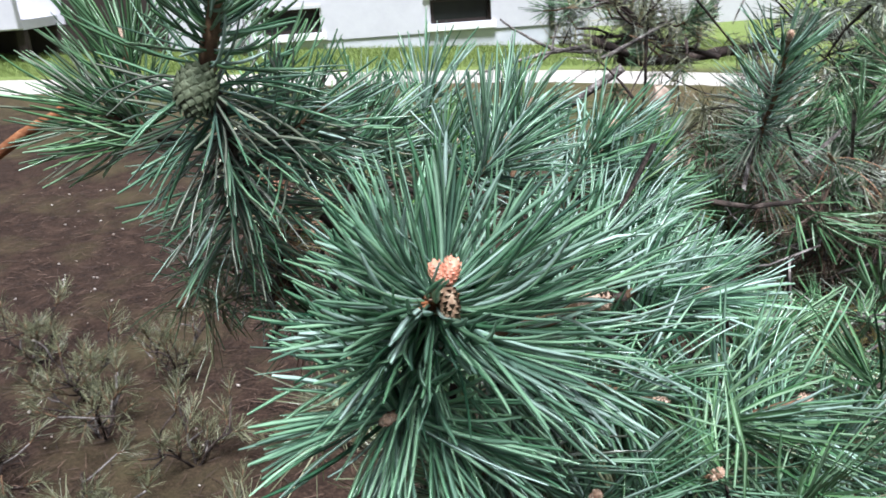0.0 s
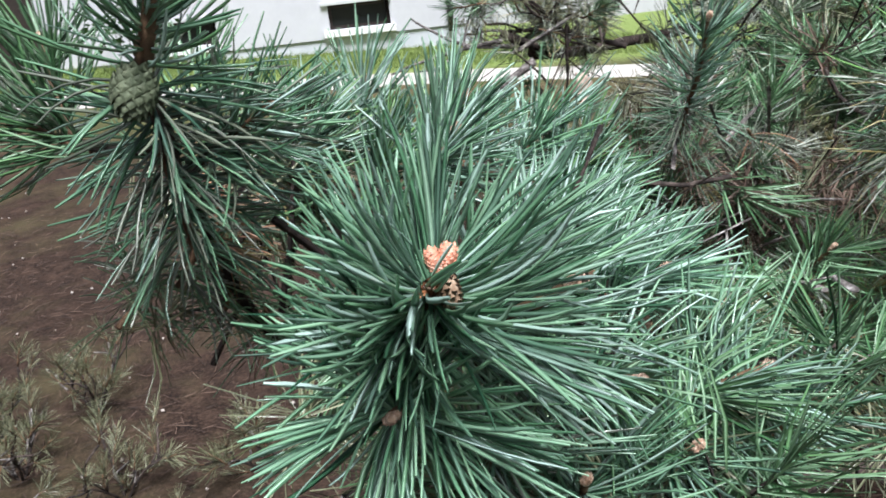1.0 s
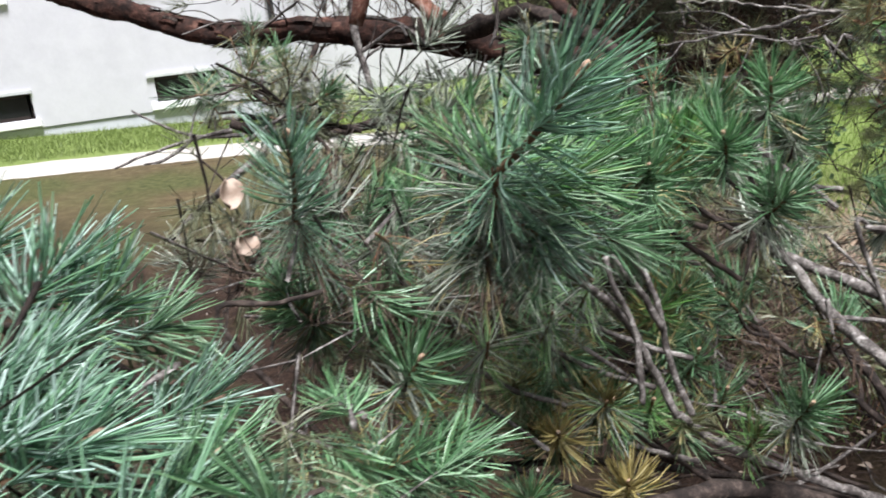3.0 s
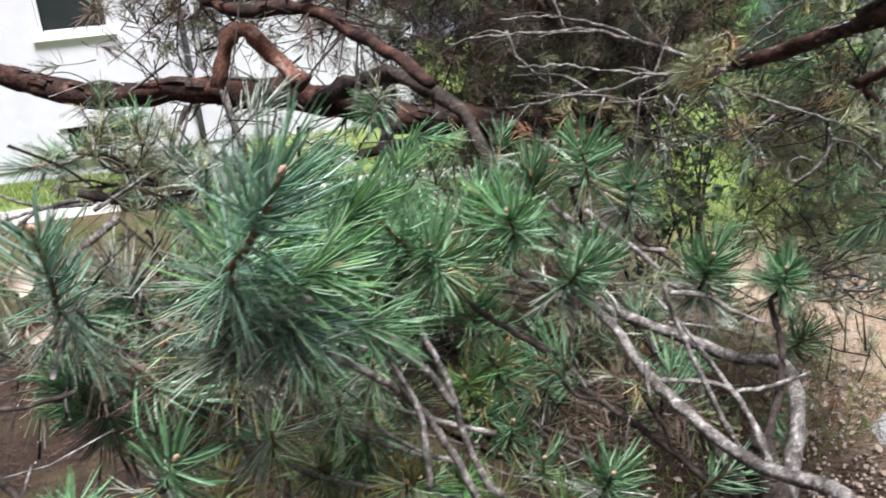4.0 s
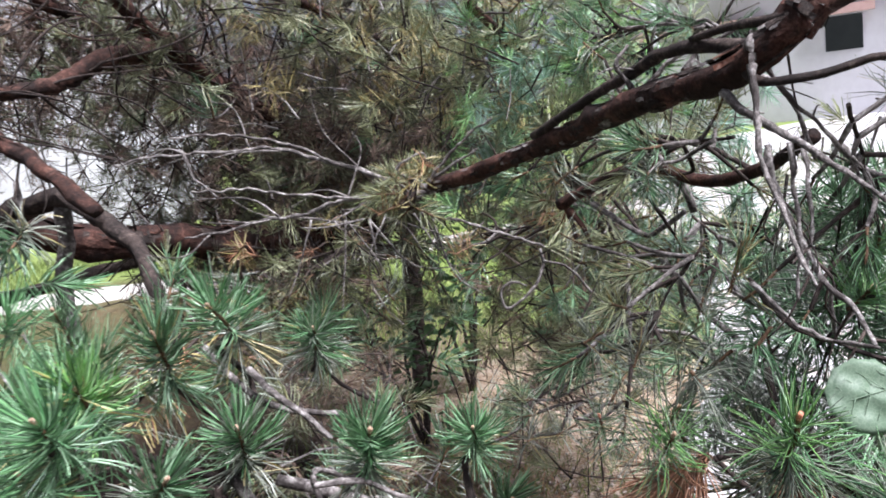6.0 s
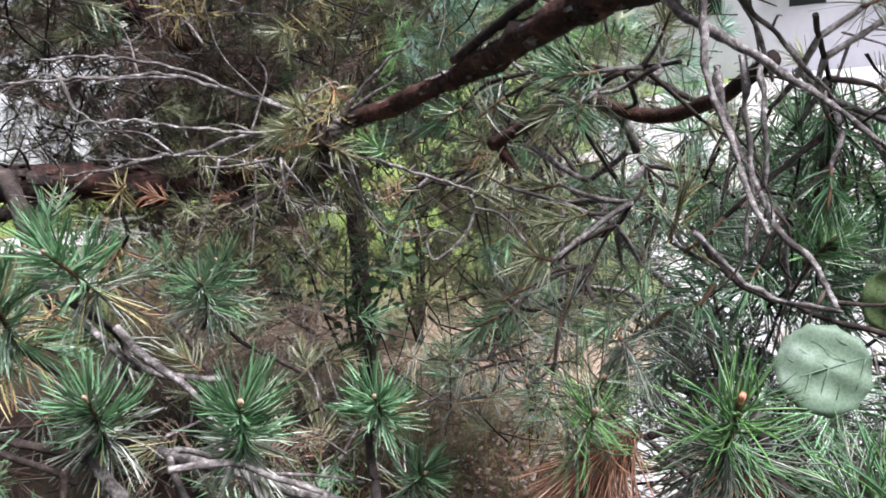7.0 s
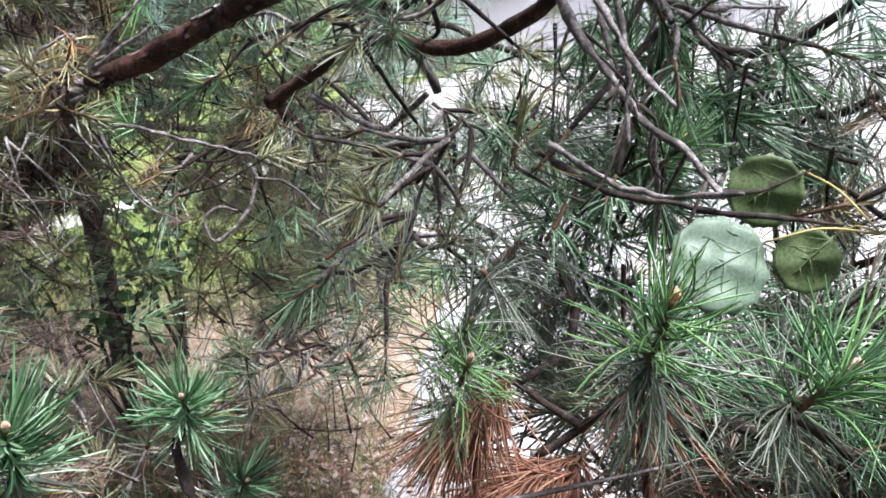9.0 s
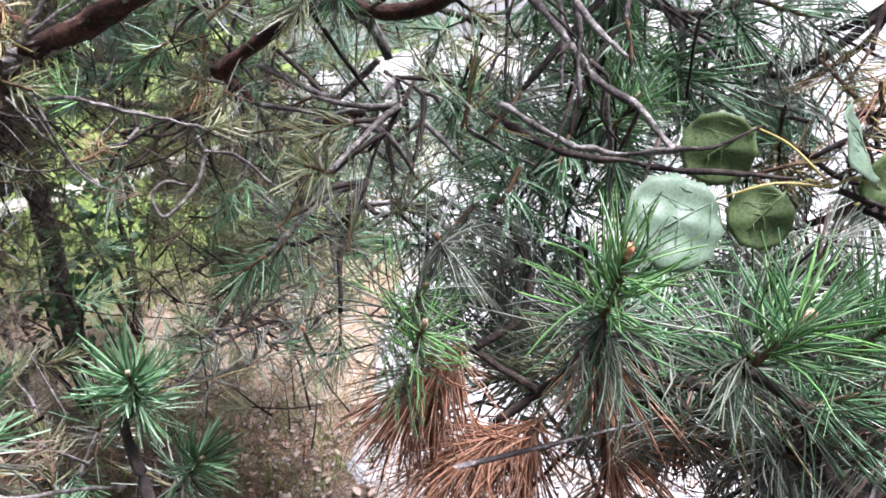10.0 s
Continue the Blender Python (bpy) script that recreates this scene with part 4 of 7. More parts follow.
shoot(near_pine, (-0.1354, 0.6255, 1.4274), (-0.0823, 0.5895, 1.4649), 0.081, 165, "fan", NEEDLE_FRESH, bud=2, size=0.010, bud_mat=BUD_ORANGE, w=0.0023, segs=4, extra=NEEDLE_OLD, share=0.2)
# the next two wear darker green needles in place of the shadow on them
shoot(near_pine, (-0.2212, 0.6278, 1.4546), (-0.2342, 0.6511, 1.5199), 0.081, 165, "fan", NEEDLE_GREEN, bud=1, w=0.0023, segs=4)
shoot(near_pine, (-0.2118, 0.6290, 1.4430), (-0.2694, 0.6345, 1.4829), 0.076, 131, "fan", NEEDLE_GREEN, bud=1, w=0.0023, segs=4, extra=NEEDLE_OLD, share=0.2)
shoot(near_pine, (-0.1320, 0.7162, 1.3664), (-0.1602, 0.6622, 1.3464), 0.057, 78, "droop", NEEDLE_DEAD, bud=0, extra=NEEDLE_OLD, share=0.3)
shoot(near_pine, (-0.2030, 0.7233, 1.3353), (-0.2385, 0.6627, 1.2896), 0.076, 104, "droop", NEEDLE_GREEN, bud=0)
shoot(near_pine, (-0.0958, 0.7519, 1.3631), (-0.0607, 0.7633, 1.3992), 0.076, 131, "star", NEEDLE_OLD, bud=0, extra=NEEDLE_GREEN, share=0.4)
branch(near_pine, [(-0.1453, 0.5567, 1.5027), (-0.1442, 0.5766, 1.4548), (-0.1491, 0.5986, 1.4143)], 0.0048, 0.006, BARK_DARK)
branch(near_pine, [(-0.1459, 0.5807, 1.4503), (-0.1802, 0.6174, 1.4422), (-0.2179, 0.6285, 1.4521)], 0.004, 0.0035, BARK_DARK)
branch(near_pine, [(-0.1491, 0.5986, 1.4143), (-0.1354, 0.6255, 1.4274)], 0.004, 0.0035, BARK_DARK)
shoot(near_pine, (-0.1431, 0.6971, 1.3114), (-0.1613, 0.6784, 1.2733), 0.078, 120, "droop", NEEDLE_GREEN, bud=0, extra=NEEDLE_OLD, share=0.3)
shoot(near_pine, (-0.1248, 0.7092, 1.2774), (-0.1188, 0.6936, 1.2391), 0.075, 110, "droop", NEEDLE_GREEN, bud=0, extra=NEEDLE_BROWN, share=0.2)
shoot(near_pine, (-0.1614, 0.6745, 1.3522), (-0.1850, 0.6677, 1.3172), 0.078, 120, "spread", NEEDLE_OLD, bud=0, extra=NEEDLE_GREEN, share=0.4)
shoot(near_pine, (-0.1394, 0.7084, 1.3437), (-0.1509, 0.7008, 1.3267), 0.05, 50, "droop", NEEDLE_YELLOW, bud=0, extra=NEEDLE_DEAD, share=0.5)
# shoots behind the leading one
shoot(near_pine, (0.0269, 0.6286, 1.3923), (0.0502, 0.6331, 1.4198), 0.081, 165, "fan", NEEDLE_FRESH, bud=2, size=0.010, w=0.0023, segs=4)
shoot(near_pine, (0.115, 0.795, 1.335), (0.166, 0.803, 1.391), 0.083, 175, "fan", NEEDLE_FRESH, bud=2, size=0.010, w=0.0023, segs=4)
shoot(near_pine, (-0.0264, 0.7911, 1.3789), (-0.0053, 0.8426, 1.4397), 0.081, 148, "fan", NEEDLE_FRESH, bud=1, w=0.0023, segs=4)
shoot(near_pine, (-0.0724, 0.8059, 1.3633), (-0.0696, 0.8195, 1.4327), 0.076, 131, "fan", NEEDLE_GREEN, bud=1, w=0.0023, segs=4)
shoot(near_pine, (0.1343, 0.5650, 1.3170), (0.180, 0.610, 1.323), 0.076, 157, "fan", NEEDLE_FRESH, bud=2, size=0.010, w=0.0023, segs=4)
shoot(near_pine, (0.2108, 0.7517, 1.2252), (0.273, 0.774, 1.229), 0.078, 157, "fan", NEEDLE_FRESH, bud=2, size=0.009, w=0.0023, segs=4)
shoot(near_pine, (0.2020, 0.8104, 1.2884), (0.2388, 0.8448, 1.2937), 0.076, 131, "fan", NEEDLE_GREEN, bud=1, w=0.0023, segs=4)
shoot(near_pine, (0.0576, 0.6771, 1.3687), (0.0728, 0.7205, 1.3950), 0.076, 131, "fan", NEEDLE_FRESH, bud=1, w=0.0023, segs=4)
shoot(near_pine, (0.414, 0.819, 1.078), (0.519, 0.773, 1.111), 0.078, 140, "fan", NEEDLE_GREEN, bud=1, w=0.0023, segs=4)
shoot(near_pine, (0.4331, 0.8181, 1.0563), (0.4113, 0.8118, 1.0958), 0.069, 96, "star", NEEDLE_YELLOW, bud=0, extra=NEEDLE_GREEN, share=0.6)
branch(near_pine, [(0.5, 0.75, 0.95), (0.42, 0.80, 1.02), (0.414, 0.819, 1.078)], 0.006, 0.004, BARK_DARK)
branch(near_pine, [(0.12, 0.6, 1.06), (0.1041, 0.5882, 1.2848), (0.1343, 0.5650, 1.3170)], 0.006, 0.0035, BARK_DARK)
branch(near_pine, [(0.3, 0.66, 1.0), (0.1748, 0.7391, 1.2040), (0.2108, 0.7517, 1.2252), (0.2, 0.79, 1.27), (0.115, 0.795, 1.335), (0.0294, 0.6672, 1.3822)], 0.006, 0.003, BARK_DARK)
# the two upright shoots with grey old whorls
shoot(near_pine, (0.401, 1.03, 1.33), (0.403, 0.969, 1.445), 0.078, 184, "fan", NEEDLE_FRESH, bud=2, size=0.010, w=0.0023, segs=4)
shoot(near_pine, (0.4186, 1.1303, 1.2480), (0.401, 1.02, 1.346), 0.086, 148, "spread", NEEDLE_OLD, bud=0, segs=4, extra=NEEDLE_FRESH, share=0.4)
shoot(near_pine, (0.5720, 1.1594, 1.2125), (0.512, 1.082, 1.28), 0.076, 131, "droop", NEEDLE_OLD, bud=0, segs=4, extra=NEEDLE_DEAD, share=0.12)
shoot(near_pine, (0.4807, 1.1716, 1.1799), (0.4431, 1.1398, 1.2235), 0.069, 78, "droop", NEEDLE_YELLOW, bud=0, extra=NEEDLE_OLD, share=0.6)
shoot(near_pine, (0.588, 0.777, 1.401), (0.640, 0.672, 1.505), 0.094, 245, "fan", NEEDLE_FRESH, bud=3, size=0.009, r=0.004, w=0.0023, segs=4)
shoot(near_pine, (0.5901, 0.8605, 1.3666), (0.6271, 0.8387, 1.4188), 0.092, 170, "star", NEEDLE_MID, bud=0, r=0.004, w=0.0023, segs=4, extra=NEEDLE_BRIGHT, share=0.3)
shoot(near_pine, (0.6149, 0.8253, 1.3603), (0.6995, 0.7968, 1.3809), 0.085, 200, "fan", NEEDLE_MID, bud=2, size=0.009, w=0.0023, segs=4, extra=NEEDLE_BRIGHT, share=0.3)
shoot(near_pine, (0.6376, 0.8271, 1.3082), (0.6593, 0.8089, 1.2681), 0.088, 150, "droop", NEEDLE_OLD, bud=0, segs=4, extra=NEEDLE_MID, share=0.45)
shoot(near_pine, (0.5898, 0.8427, 1.3084), (0.5867, 0.8277, 1.2671), 0.088, 140, "droop", NEEDLE_OLD, bud=0, segs=4, extra=NEEDLE_YELLOW, share=0.12)
shoot(near_pine, (0.7016, 0.8188, 1.3154), (0.7456, 0.7993, 1.2902), 0.075, 150, "fan", NEEDLE_MID, bud=1, segs=4, extra=NEEDLE_OLD, share=0.2)
shoot(near_pine, (0.7090, 0.9207, 1.3794), (0.7709, 0.9154, 1.4186), 0.080, 200, "fan", NEEDLE_MID, bud=2, size=0.009, w=0.0022, segs=4, extra=NEEDLE_BRIGHT, share=0.3)
shoot(near_pine, (0.60, 0.83, 1.33), (0.588, 0.777, 1.401), 0.083, 201, "spread", NEEDLE_OLD, bud=0, r=0.005, w=0.0021, segs=4, extra=NEEDLE_FRESH, share=0.5)
shoot(near_pine, (0.6215, 0.8169, 1.3351), (0.6734, 0.8194, 1.3017), 0.083, 175, "fan", NEEDLE_FRESH, bud=0, w=0.0023, segs=4)
shoot(near_pine, (0.5912, 0.8615, 1.3019), (0.5953, 0.8474, 1.2642), 0.076, 104, "droop", NEEDLE_OLD, bud=0, extra=NEEDLE_YELLOW, share=0.2)
branch(near_pine, [(0.60, 0.83, 1.33), (0.6548, 0.8767, 1.2738), (0.7382, 0.8917, 1.2401), (0.8233, 0.9946, 1.2845), (0.86, 1.0, 1.31)], 0.0055, 0.004, BARK_DARK)
branch(near_pine, [(0.8718, 0.9086, 0.9816), (0.8482, 0.9289, 1.0544), (0.7748, 0.9096, 1.1787), (0.60, 0.83, 1.33)], 0.006, 0.0045, BARK_GREY, "dead_twig")
branch(near_pine, [(0.931, 1.004, 0.923), (1.05, 1.0, 0.82), (1.43, 0.97, 0.6)], 0.0065, 0.01, BARK_GREY)
branch(near_pine, [(0.8084, 0.9581, 1.2930), (0.8349, 0.9496, 1.2287), (0.8587, 0.9323, 1.1537), (0.8724, 0.9289, 1.0651), (0.8975, 0.9135, 0.9754)], 0.0036, 0.0052, BARK_GREY, "dead_twig")
branch(near_pine, [(0.7752, 0.9150, 1.2384), (0.7830, 0.9080, 1.1994), (0.8048, 0.8939, 1.1344), (0.7968, 0.8676, 1.0421)], 0.0036, 0.0045, BARK_GREY, "dead_twig")
branch(near_pine, [(0.7828, 0.9139, 1.2408), (0.8335, 0.9258, 1.1713), (0.8592, 0.9244, 1.1143)], 0.004, 0.005, BARK_GREY, "dead_twig")
branch(near_pine, [(0.7963, 0.9778, 1.1876), (0.7533, 0.9802, 1.1685), (0.7289, 0.9760, 1.1473)], 0.003, 0.002, BARK_GREY, "dead_twig")
branch(near_pine, [(0.7428, 0.9755, 1.1050), (0.7866, 0.9710, 1.0720), (0.8328, 0.9706, 1.0310)], 0.003, 0.003, BARK_GREY, "dead_twig")
branch(near_pine, [(0.6244, 1.3053, 0.9243), (0.6494, 1.3328, 0.9988), (0.6672, 1.3629, 1.0298)], 0.003, 0.002, BARK_GREY, "dead_twig")
# middle shoots
shoot(near_pine, (0.87, 0.985, 1.30), (0.774, 0.925, 1.418), 0.089, 249, "fan", NEEDLE_MID, bud=2, size=0.009, w=0.0023, extra=NEEDLE_GREEN, share=0.2)
shoot(near_pine, (1.05, 1.26, 1.25), (1.043, 1.183, 1.345), 0.084, 192, "fan", NEEDLE_MID, bud=1, w=0.0023, extra=NEEDLE_GREEN, share=0.4)
shoot(near_pine, (1.08, 1.30, 1.26), (1.112, 1.268, 1.345), 0.079, 170, "fan", NEEDLE_GREEN, bud=1)
shoot(near_pine, (1.28, 1.30, 1.30), (1.25, 1.20, 1.385), 0.074, 183, "tuft", NEEDLE_MID, bud=1, w=0.0023)
shoot(near_pine, (1.36, 1.48, 1.17), (1.329, 1.438, 1.225), 0.070, 131, "tuft", NEEDLE_GREEN, bud=1, extra=NEEDLE_YELLOW, share=0.2)
shoot(near_pine, (1.13, 1.62, 1.27), (1.101, 1.572, 1.36), 0.084, 170, "fan", NEEDLE_GREEN, bud=1)
shoot(near_pine, (1.10, 1.95, 1.50), (1.065, 1.85, 1.44), 0.078, 172, "tuft", NEEDLE_GREEN, bud=1, extra=NEEDLE_OLD, share=0.2)
shoot(near_pine, (1.03, 1.17, 1.0), (1.0, 1.10, 1.09), 0.072, 153, "tuft", NEEDLE_GREEN, bud=1, extra=NEEDLE_YELLOW, share=0.25)
shoot(near_pine, (1.0, 1.2, 1.10), (0.98, 1.15, 1.183), 0.070, 142, "tuft", NEEDLE_GREEN, bud=1, extra=NEEDLE_YELLOW, share=0.12)
shoot(near_pine, (0.94, 1.16, 0.84), (0.93, 1.10, 0.90), 0.068, 131, "tuft", NEEDLE_GREEN, bud=1, extra=NEEDLE_YELLOW, share=0.4)
shoot(near_pine, (0.9832, 1.1043, 1.0245), (0.9505, 1.0934, 1.0481), 0.066, 79, "tuft", NEEDLE_YELLOW, bud=0)
shoot(near_pine, (0.7529, 0.9914, 1.1430), (0.7528, 0.9718, 1.1252), 0.045, 40, "hang", NEEDLE_YELLOW, bud=0)
shoot(near_pine, (0.7472, 1.1000, 1.0154), (0.7747, 1.0535, 1.0475), 0.068, 111, "tuft", NEEDLE_GREEN, bud=1, extra=NEEDLE_YELLOW, share=0.2)
shoot(near_pine, (1.0689, 0.9097, 0.9006), (1.0749, 0.8817, 0.9611), 0.070, 131, "tuft", NEEDLE_GREEN, bud=1)
shoot(near_pine, (0.4760, 0.8548, 1.1553), (0.5000, 0.8488, 1.1863), 0.070, 111, "tuft", NEEDLE_GREEN, bud=1)
shoot(near_pine, (0.5312, 1.0976, 0.9710), (0.5552, 1.1140, 1.0017), 0.062, 90, "tuft", NEEDLE_YELLOW, bud=1)
shoot(near_pine, (1.255, 1.243, 1.105), (1.256, 1.19, 1.20), 0.078, 215, "tuft", NEEDLE_MID, bud=1, w=0.0023, extra=NEEDLE_OLD, share=0.25)
shoot(near_pine, (1.40, 1.09, 1.11), (1.387, 1.03, 1.195), 0.076, 224, "tuft", NEEDLE_MID, bud=2, size=0.009, w=0.0023)
shoot(near_pine, (1.61, 1.14, 1.04), (1.596, 1.085, 1.115), 0.070, 183, "tuft", NEEDLE_MID, bud=1, w=0.0023)
shoot(near_pine, (1.60, 1.6, 1.15), (1.565, 1.52, 1.255), 0.070, 153, "tuft", NEEDLE_GREEN, bud=1, extra=NEEDLE_OLD, share=0.3)
shoot(near_pine, (1.50, 1.46, 1.16), (1.489, 1.397, 1.258), 0.068, 142, "tuft", NEEDLE_GREEN, bud=1, extra=NEEDLE_OLD, share=0.3)
shoot(near_pine, (0.9936, 0.9799, 1.3258), (0.9864, 0.9592, 1.3586), 0.070, 153, "tuft", NEEDLE_MID, bud=1)
shoot(near_pine, (1.0741, 0.9860, 1.2278), (1.0968, 0.9601, 1.2548), 0.068, 121, "tuft", NEEDLE_GREEN, bud=1)
shoot(near_pine, (1.6858, 1.2014, 0.8828), (1.7037, 1.1502, 0.9284), 0.074, 131, "tuft", NEEDLE_GREEN, bud=1)
for tip, kd, size, back in (
    ((0.862, 0.946, 1.338), NEEDLE_MID, 0.082, (0.90, 1.01, 1.28)),
    ((0.974, 1.158, 1.243), NEEDLE_MID, 0.074, (1.02, 1.20, 1.18)),
    ((1.187, 1.280, 1.345), NEEDLE_GREEN, 0.076, (1.20, 1.32, 1.27)),
    ((1.054, 1.157, 1.329), NEEDLE_BRIGHT, 0.074, (1.08, 1.22, 1.25)),
    ((0.884, 1.188, 1.360), NEEDLE_MID, 0.078, (0.92, 1.24, 1.28)),
    ((1.518, 1.493, 1.240), NEEDLE_GREEN, 0.074, (1.55, 1.54, 1.16)),
    ((0.378, 1.119, 1.199), NEEDLE_GREEN, 0.066, (0.42, 1.16, 1.14)),
    ((0.431, 0.833, 1.067), NEEDLE_MID, 0.080, (0.48, 0.86, 1.00)),
    ((0.803, 1.003, 0.980), NEEDLE_YELLOW, 0.066, (0.85, 1.02, 0.93)),
    ((0.744, 1.159, 0.976), NEEDLE_MID, 0.072, (0.80, 1.18, 0.91)),
):
    shoot(near_pine, back, tip, size, 210, "tuft", kd, bud=1, w=0.0025, extra=NEEDLE_YELLOW, share=0.06)
    branch(near_pine, [back, Vector(back) + Vector((0.05, 0.03, -0.07)), Vector(back) + Vector((0.15, 0.0, -0.16))], 0.0036, 0.005, BARK_DARK, "twig", 6)
for tip, kd in (((0.717, 0.976, 0.964), NEEDLE_YELLOW), ((0.826, 1.012, 0.971), NEEDLE_GREEN), ((0.644, 0.916, 0.911), NEEDLE_MID), ((0.801, 0.930, 0.883), NEEDLE_YELLOW), ((0.702, 0.877, 0.836), NEEDLE_GREEN), ((0.951, 1.062, 1.023), NEEDLE_GREEN), ((0.553, 0.923, 1.028), NEEDLE_MID), ((0.449, 0.862, 0.957), NEEDLE_GREEN), ((0.947, 1.018, 0.902), NEEDLE_OLIVE), ((0.845, 0.893, 0.807), NEEDLE_MID), ((0.680, 1.058, 1.020), NEEDLE_OLIVE)):
    back = Vector(tip) + Vector((0.03, 0.04, -0.06))
    shoot(near_pine, back, tip, 0.064, 130, "tuft", kd, bud=1, w=0.0023, extra=NEEDLE_YELLOW, share=0.15)
    branch(near_pine, [back, back + Vector((0.06, 0.03, -0.05)), back + Vector((0.2, 0.02, -0.13))], 0.0034, 0.005, BARK_DARK, "twig", 6)
for c, kd in (((1.0071, 1.0983, 1.0810), NEEDLE_MID), ((1.0028, 1.0552, 0.9936), NEEDLE_MID), ((0.8977, 1.0204, 0.9478), NEEDLE_BRIGHT), ((1.0456, 1.0416, 0.9202), NEEDLE_MID), ((1.0506, 0.9640, 0.8869), NEEDLE_BRIGHT), ((0.7882, 1.0288, 1.0077), NEEDLE_GREEN), ((1.1457, 0.9833, 0.8757), NEEDLE_GREEN), ((0.9601, 1.1188, 1.0354), NEEDLE_YELLOW), ((0.6712, 1.2023, 0.9705), NEEDLE_GREEN)):
    c = Vector(c)
    shoot(near_pine, c + Vector((0.01, 0.05, -0.07)), c, 0.072, 130, "fan", kd, bud=1, extra=NEEDLE_YELLOW, share=0.12)
    branch(near_pine, [c + Vector((0.01, 0.05, -0.07)), c + Vector((0.06, 0.06, -0.14)), c + Vector((0.16, 0.02, -0.2))], 0.0034, 0.0045, BARK_DARK, "twig", 6)
for c in ((0.7128, 0.9521, 1.1614), (0.6186, 0.9548, 1.1384), (0.7571, 0.9193, 1.2101), (0.7921, 0.9648, 1.0015)):
    c = Vector(c)
    shoot(near_pine, c + Vector((0.0, 0.05, -0.06)), c, 0.074, 120, "spread", NEEDLE_OLD, bud=0, extra=NEEDLE_BRIGHT, share=0.4)
    branch(near_pine, [c + Vector((0.0, 0.05, -0.06)), c + Vector((0.06, 0.07, -0.12)), c + Vector((0.18, 0.05, -0.18))], 0.0034, 0.0045, BARK_GREY, "twig", 6)
for k, c in enumerate(((0.783, 1.190, 1.163), (0.908, 1.194, 1.167), (0.930, 1.056, 1.091), (1.042, 1.186, 1.132), (0.829, 1.094, 1.078), (0.841, 1.236, 1.223))):
    c = Vector(c)
    shoot(near_pine, c + Vector((0.03, 0.05, -0.06)), c, 0.070, 120, "fan", (NEEDLE_MID, NEEDLE_GREEN, NEEDLE_BRIGHT)[k % 3], bud=1, extra=NEEDLE_YELLOW, share=0.15, w=0.0023)
    branch(near_pine, [c + Vector((0.03, 0.05, -0.06)), c + Vector((0.09, 0.06, -0.12)), c + Vector((0.2, 0.02, -0.2))], 0.0034, 0.0045, BARK_DARK, "twig", 6)
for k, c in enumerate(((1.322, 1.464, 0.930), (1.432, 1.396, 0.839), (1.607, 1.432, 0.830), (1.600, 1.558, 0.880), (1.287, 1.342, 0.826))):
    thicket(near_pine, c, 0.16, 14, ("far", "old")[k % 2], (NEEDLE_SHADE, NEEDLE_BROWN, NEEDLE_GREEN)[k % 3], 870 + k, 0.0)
# bare sticks under them
branch(near_pine, [(1.46, 0.95, 0.62), (1.3673, 0.7280, 0.8991), (1.3312, 0.8926, 0.8976), (1.2821, 1.0733, 0.9854), (1.2725, 1.1667, 1.0544), (1.255, 1.243, 1.105)], 0.014, 0.0085, BARK_GREY)
branch(near_pine, [(1.46, 0.95, 0.7), (1.6315, 1.1067, 0.8779), (1.5864, 1.2311, 0.8946), (1.4758, 1.3466, 0.9555), (1.3721, 1.3769, 1.0163)], 0.016, 0.011, BARK_GREY)
branch(near_pine, [(1.2821, 1.0733, 0.9854), (1.3651, 1.0569, 0.9669), (1.4242, 1.0324, 0.9348), (1.4017, 0.9390, 0.8791), (1.3671, 0.8762, 0.8586)], 0.004, 0.007, BARK_GREY, "twig")
branch(near_pine, [(1.4242, 1.0324, 0.9348), (1.4436, 1.1392, 0.9751), (1.4354, 1.2108, 1.0245), (1.4110, 1.2472, 1.0673)], 0.0045, 0.003, BARK_GREY, "twig")
branch(near_pine, [(1.4287, 1.0304, 0.9377), (1.4919, 1.0162, 0.9334), (1.5728, 1.0056, 0.9431)], 0.004, 0.003, BARK_GREY, "twig")
branch(near_pine, [(1.2822, 1.0880, 1.0124), (1.2610, 1.0558, 0.9765), (1.2592, 1.0494, 0.9635)], 0.0035, 0.0025, BARK_GREY, "twig")
branch(near_pine, [(1.2211, 1.2015, 1.1226), (1.1975, 1.2033, 1.0391), (1.1748, 1.2138, 0.9847), (1.1460, 1.2250, 0.9305)], 0.005, 0.0025, BARK_DARK, "twig")
branch(near_pine, [(1.4404, 1.2370, 1.0036), (1.5290, 1.2108, 0.9779), (1.6067, 1.1708, 0.9470)], 0.003, 0.002, BARK_GREY, "twig")
branch(near_pine, [(1.40, 1.09, 1.11), (1.3681, 1.0727, 1.1207), (1.3029, 1.0454, 1.1300), (1.43, 0.97, 0.75)], 0.0035, 0.006, BARK_GREY)
branch(near_pine, [(1.61, 1.14, 1.04), (1.55, 1.05, 0.95), (1.42, 0.98, 0.8)], 0.006, 0.009, BARK_DARK)
branch(near_pine, [(1.3135, 1.4794, 1.2555), (1.3317, 1.4077, 1.2126), (1.3636, 1.3277, 1.1705), (1.4395, 1.2335, 1.1543)], 0.006, 0.005, BARK_GREY, "twig")
branch(near_pine, [(1.05, 1.26, 1.25), (1.15, 1.3, 1.16), (1.255, 1.25, 1.1)], 0.005, 0.006, BARK_DARK)
branch(near_pine, [(1.28, 1.30, 1.30), (1.36, 1.4, 1.19), (1.3, 1.3, 1.1)], 0.005, 0.006, BARK_DARK)
branch(near_pine, [(0.87, 0.985, 1.30), (1.0, 1.15, 1.2), (1.15, 1.25, 1.13)], 0.005, 0.006, BARK_DARK)
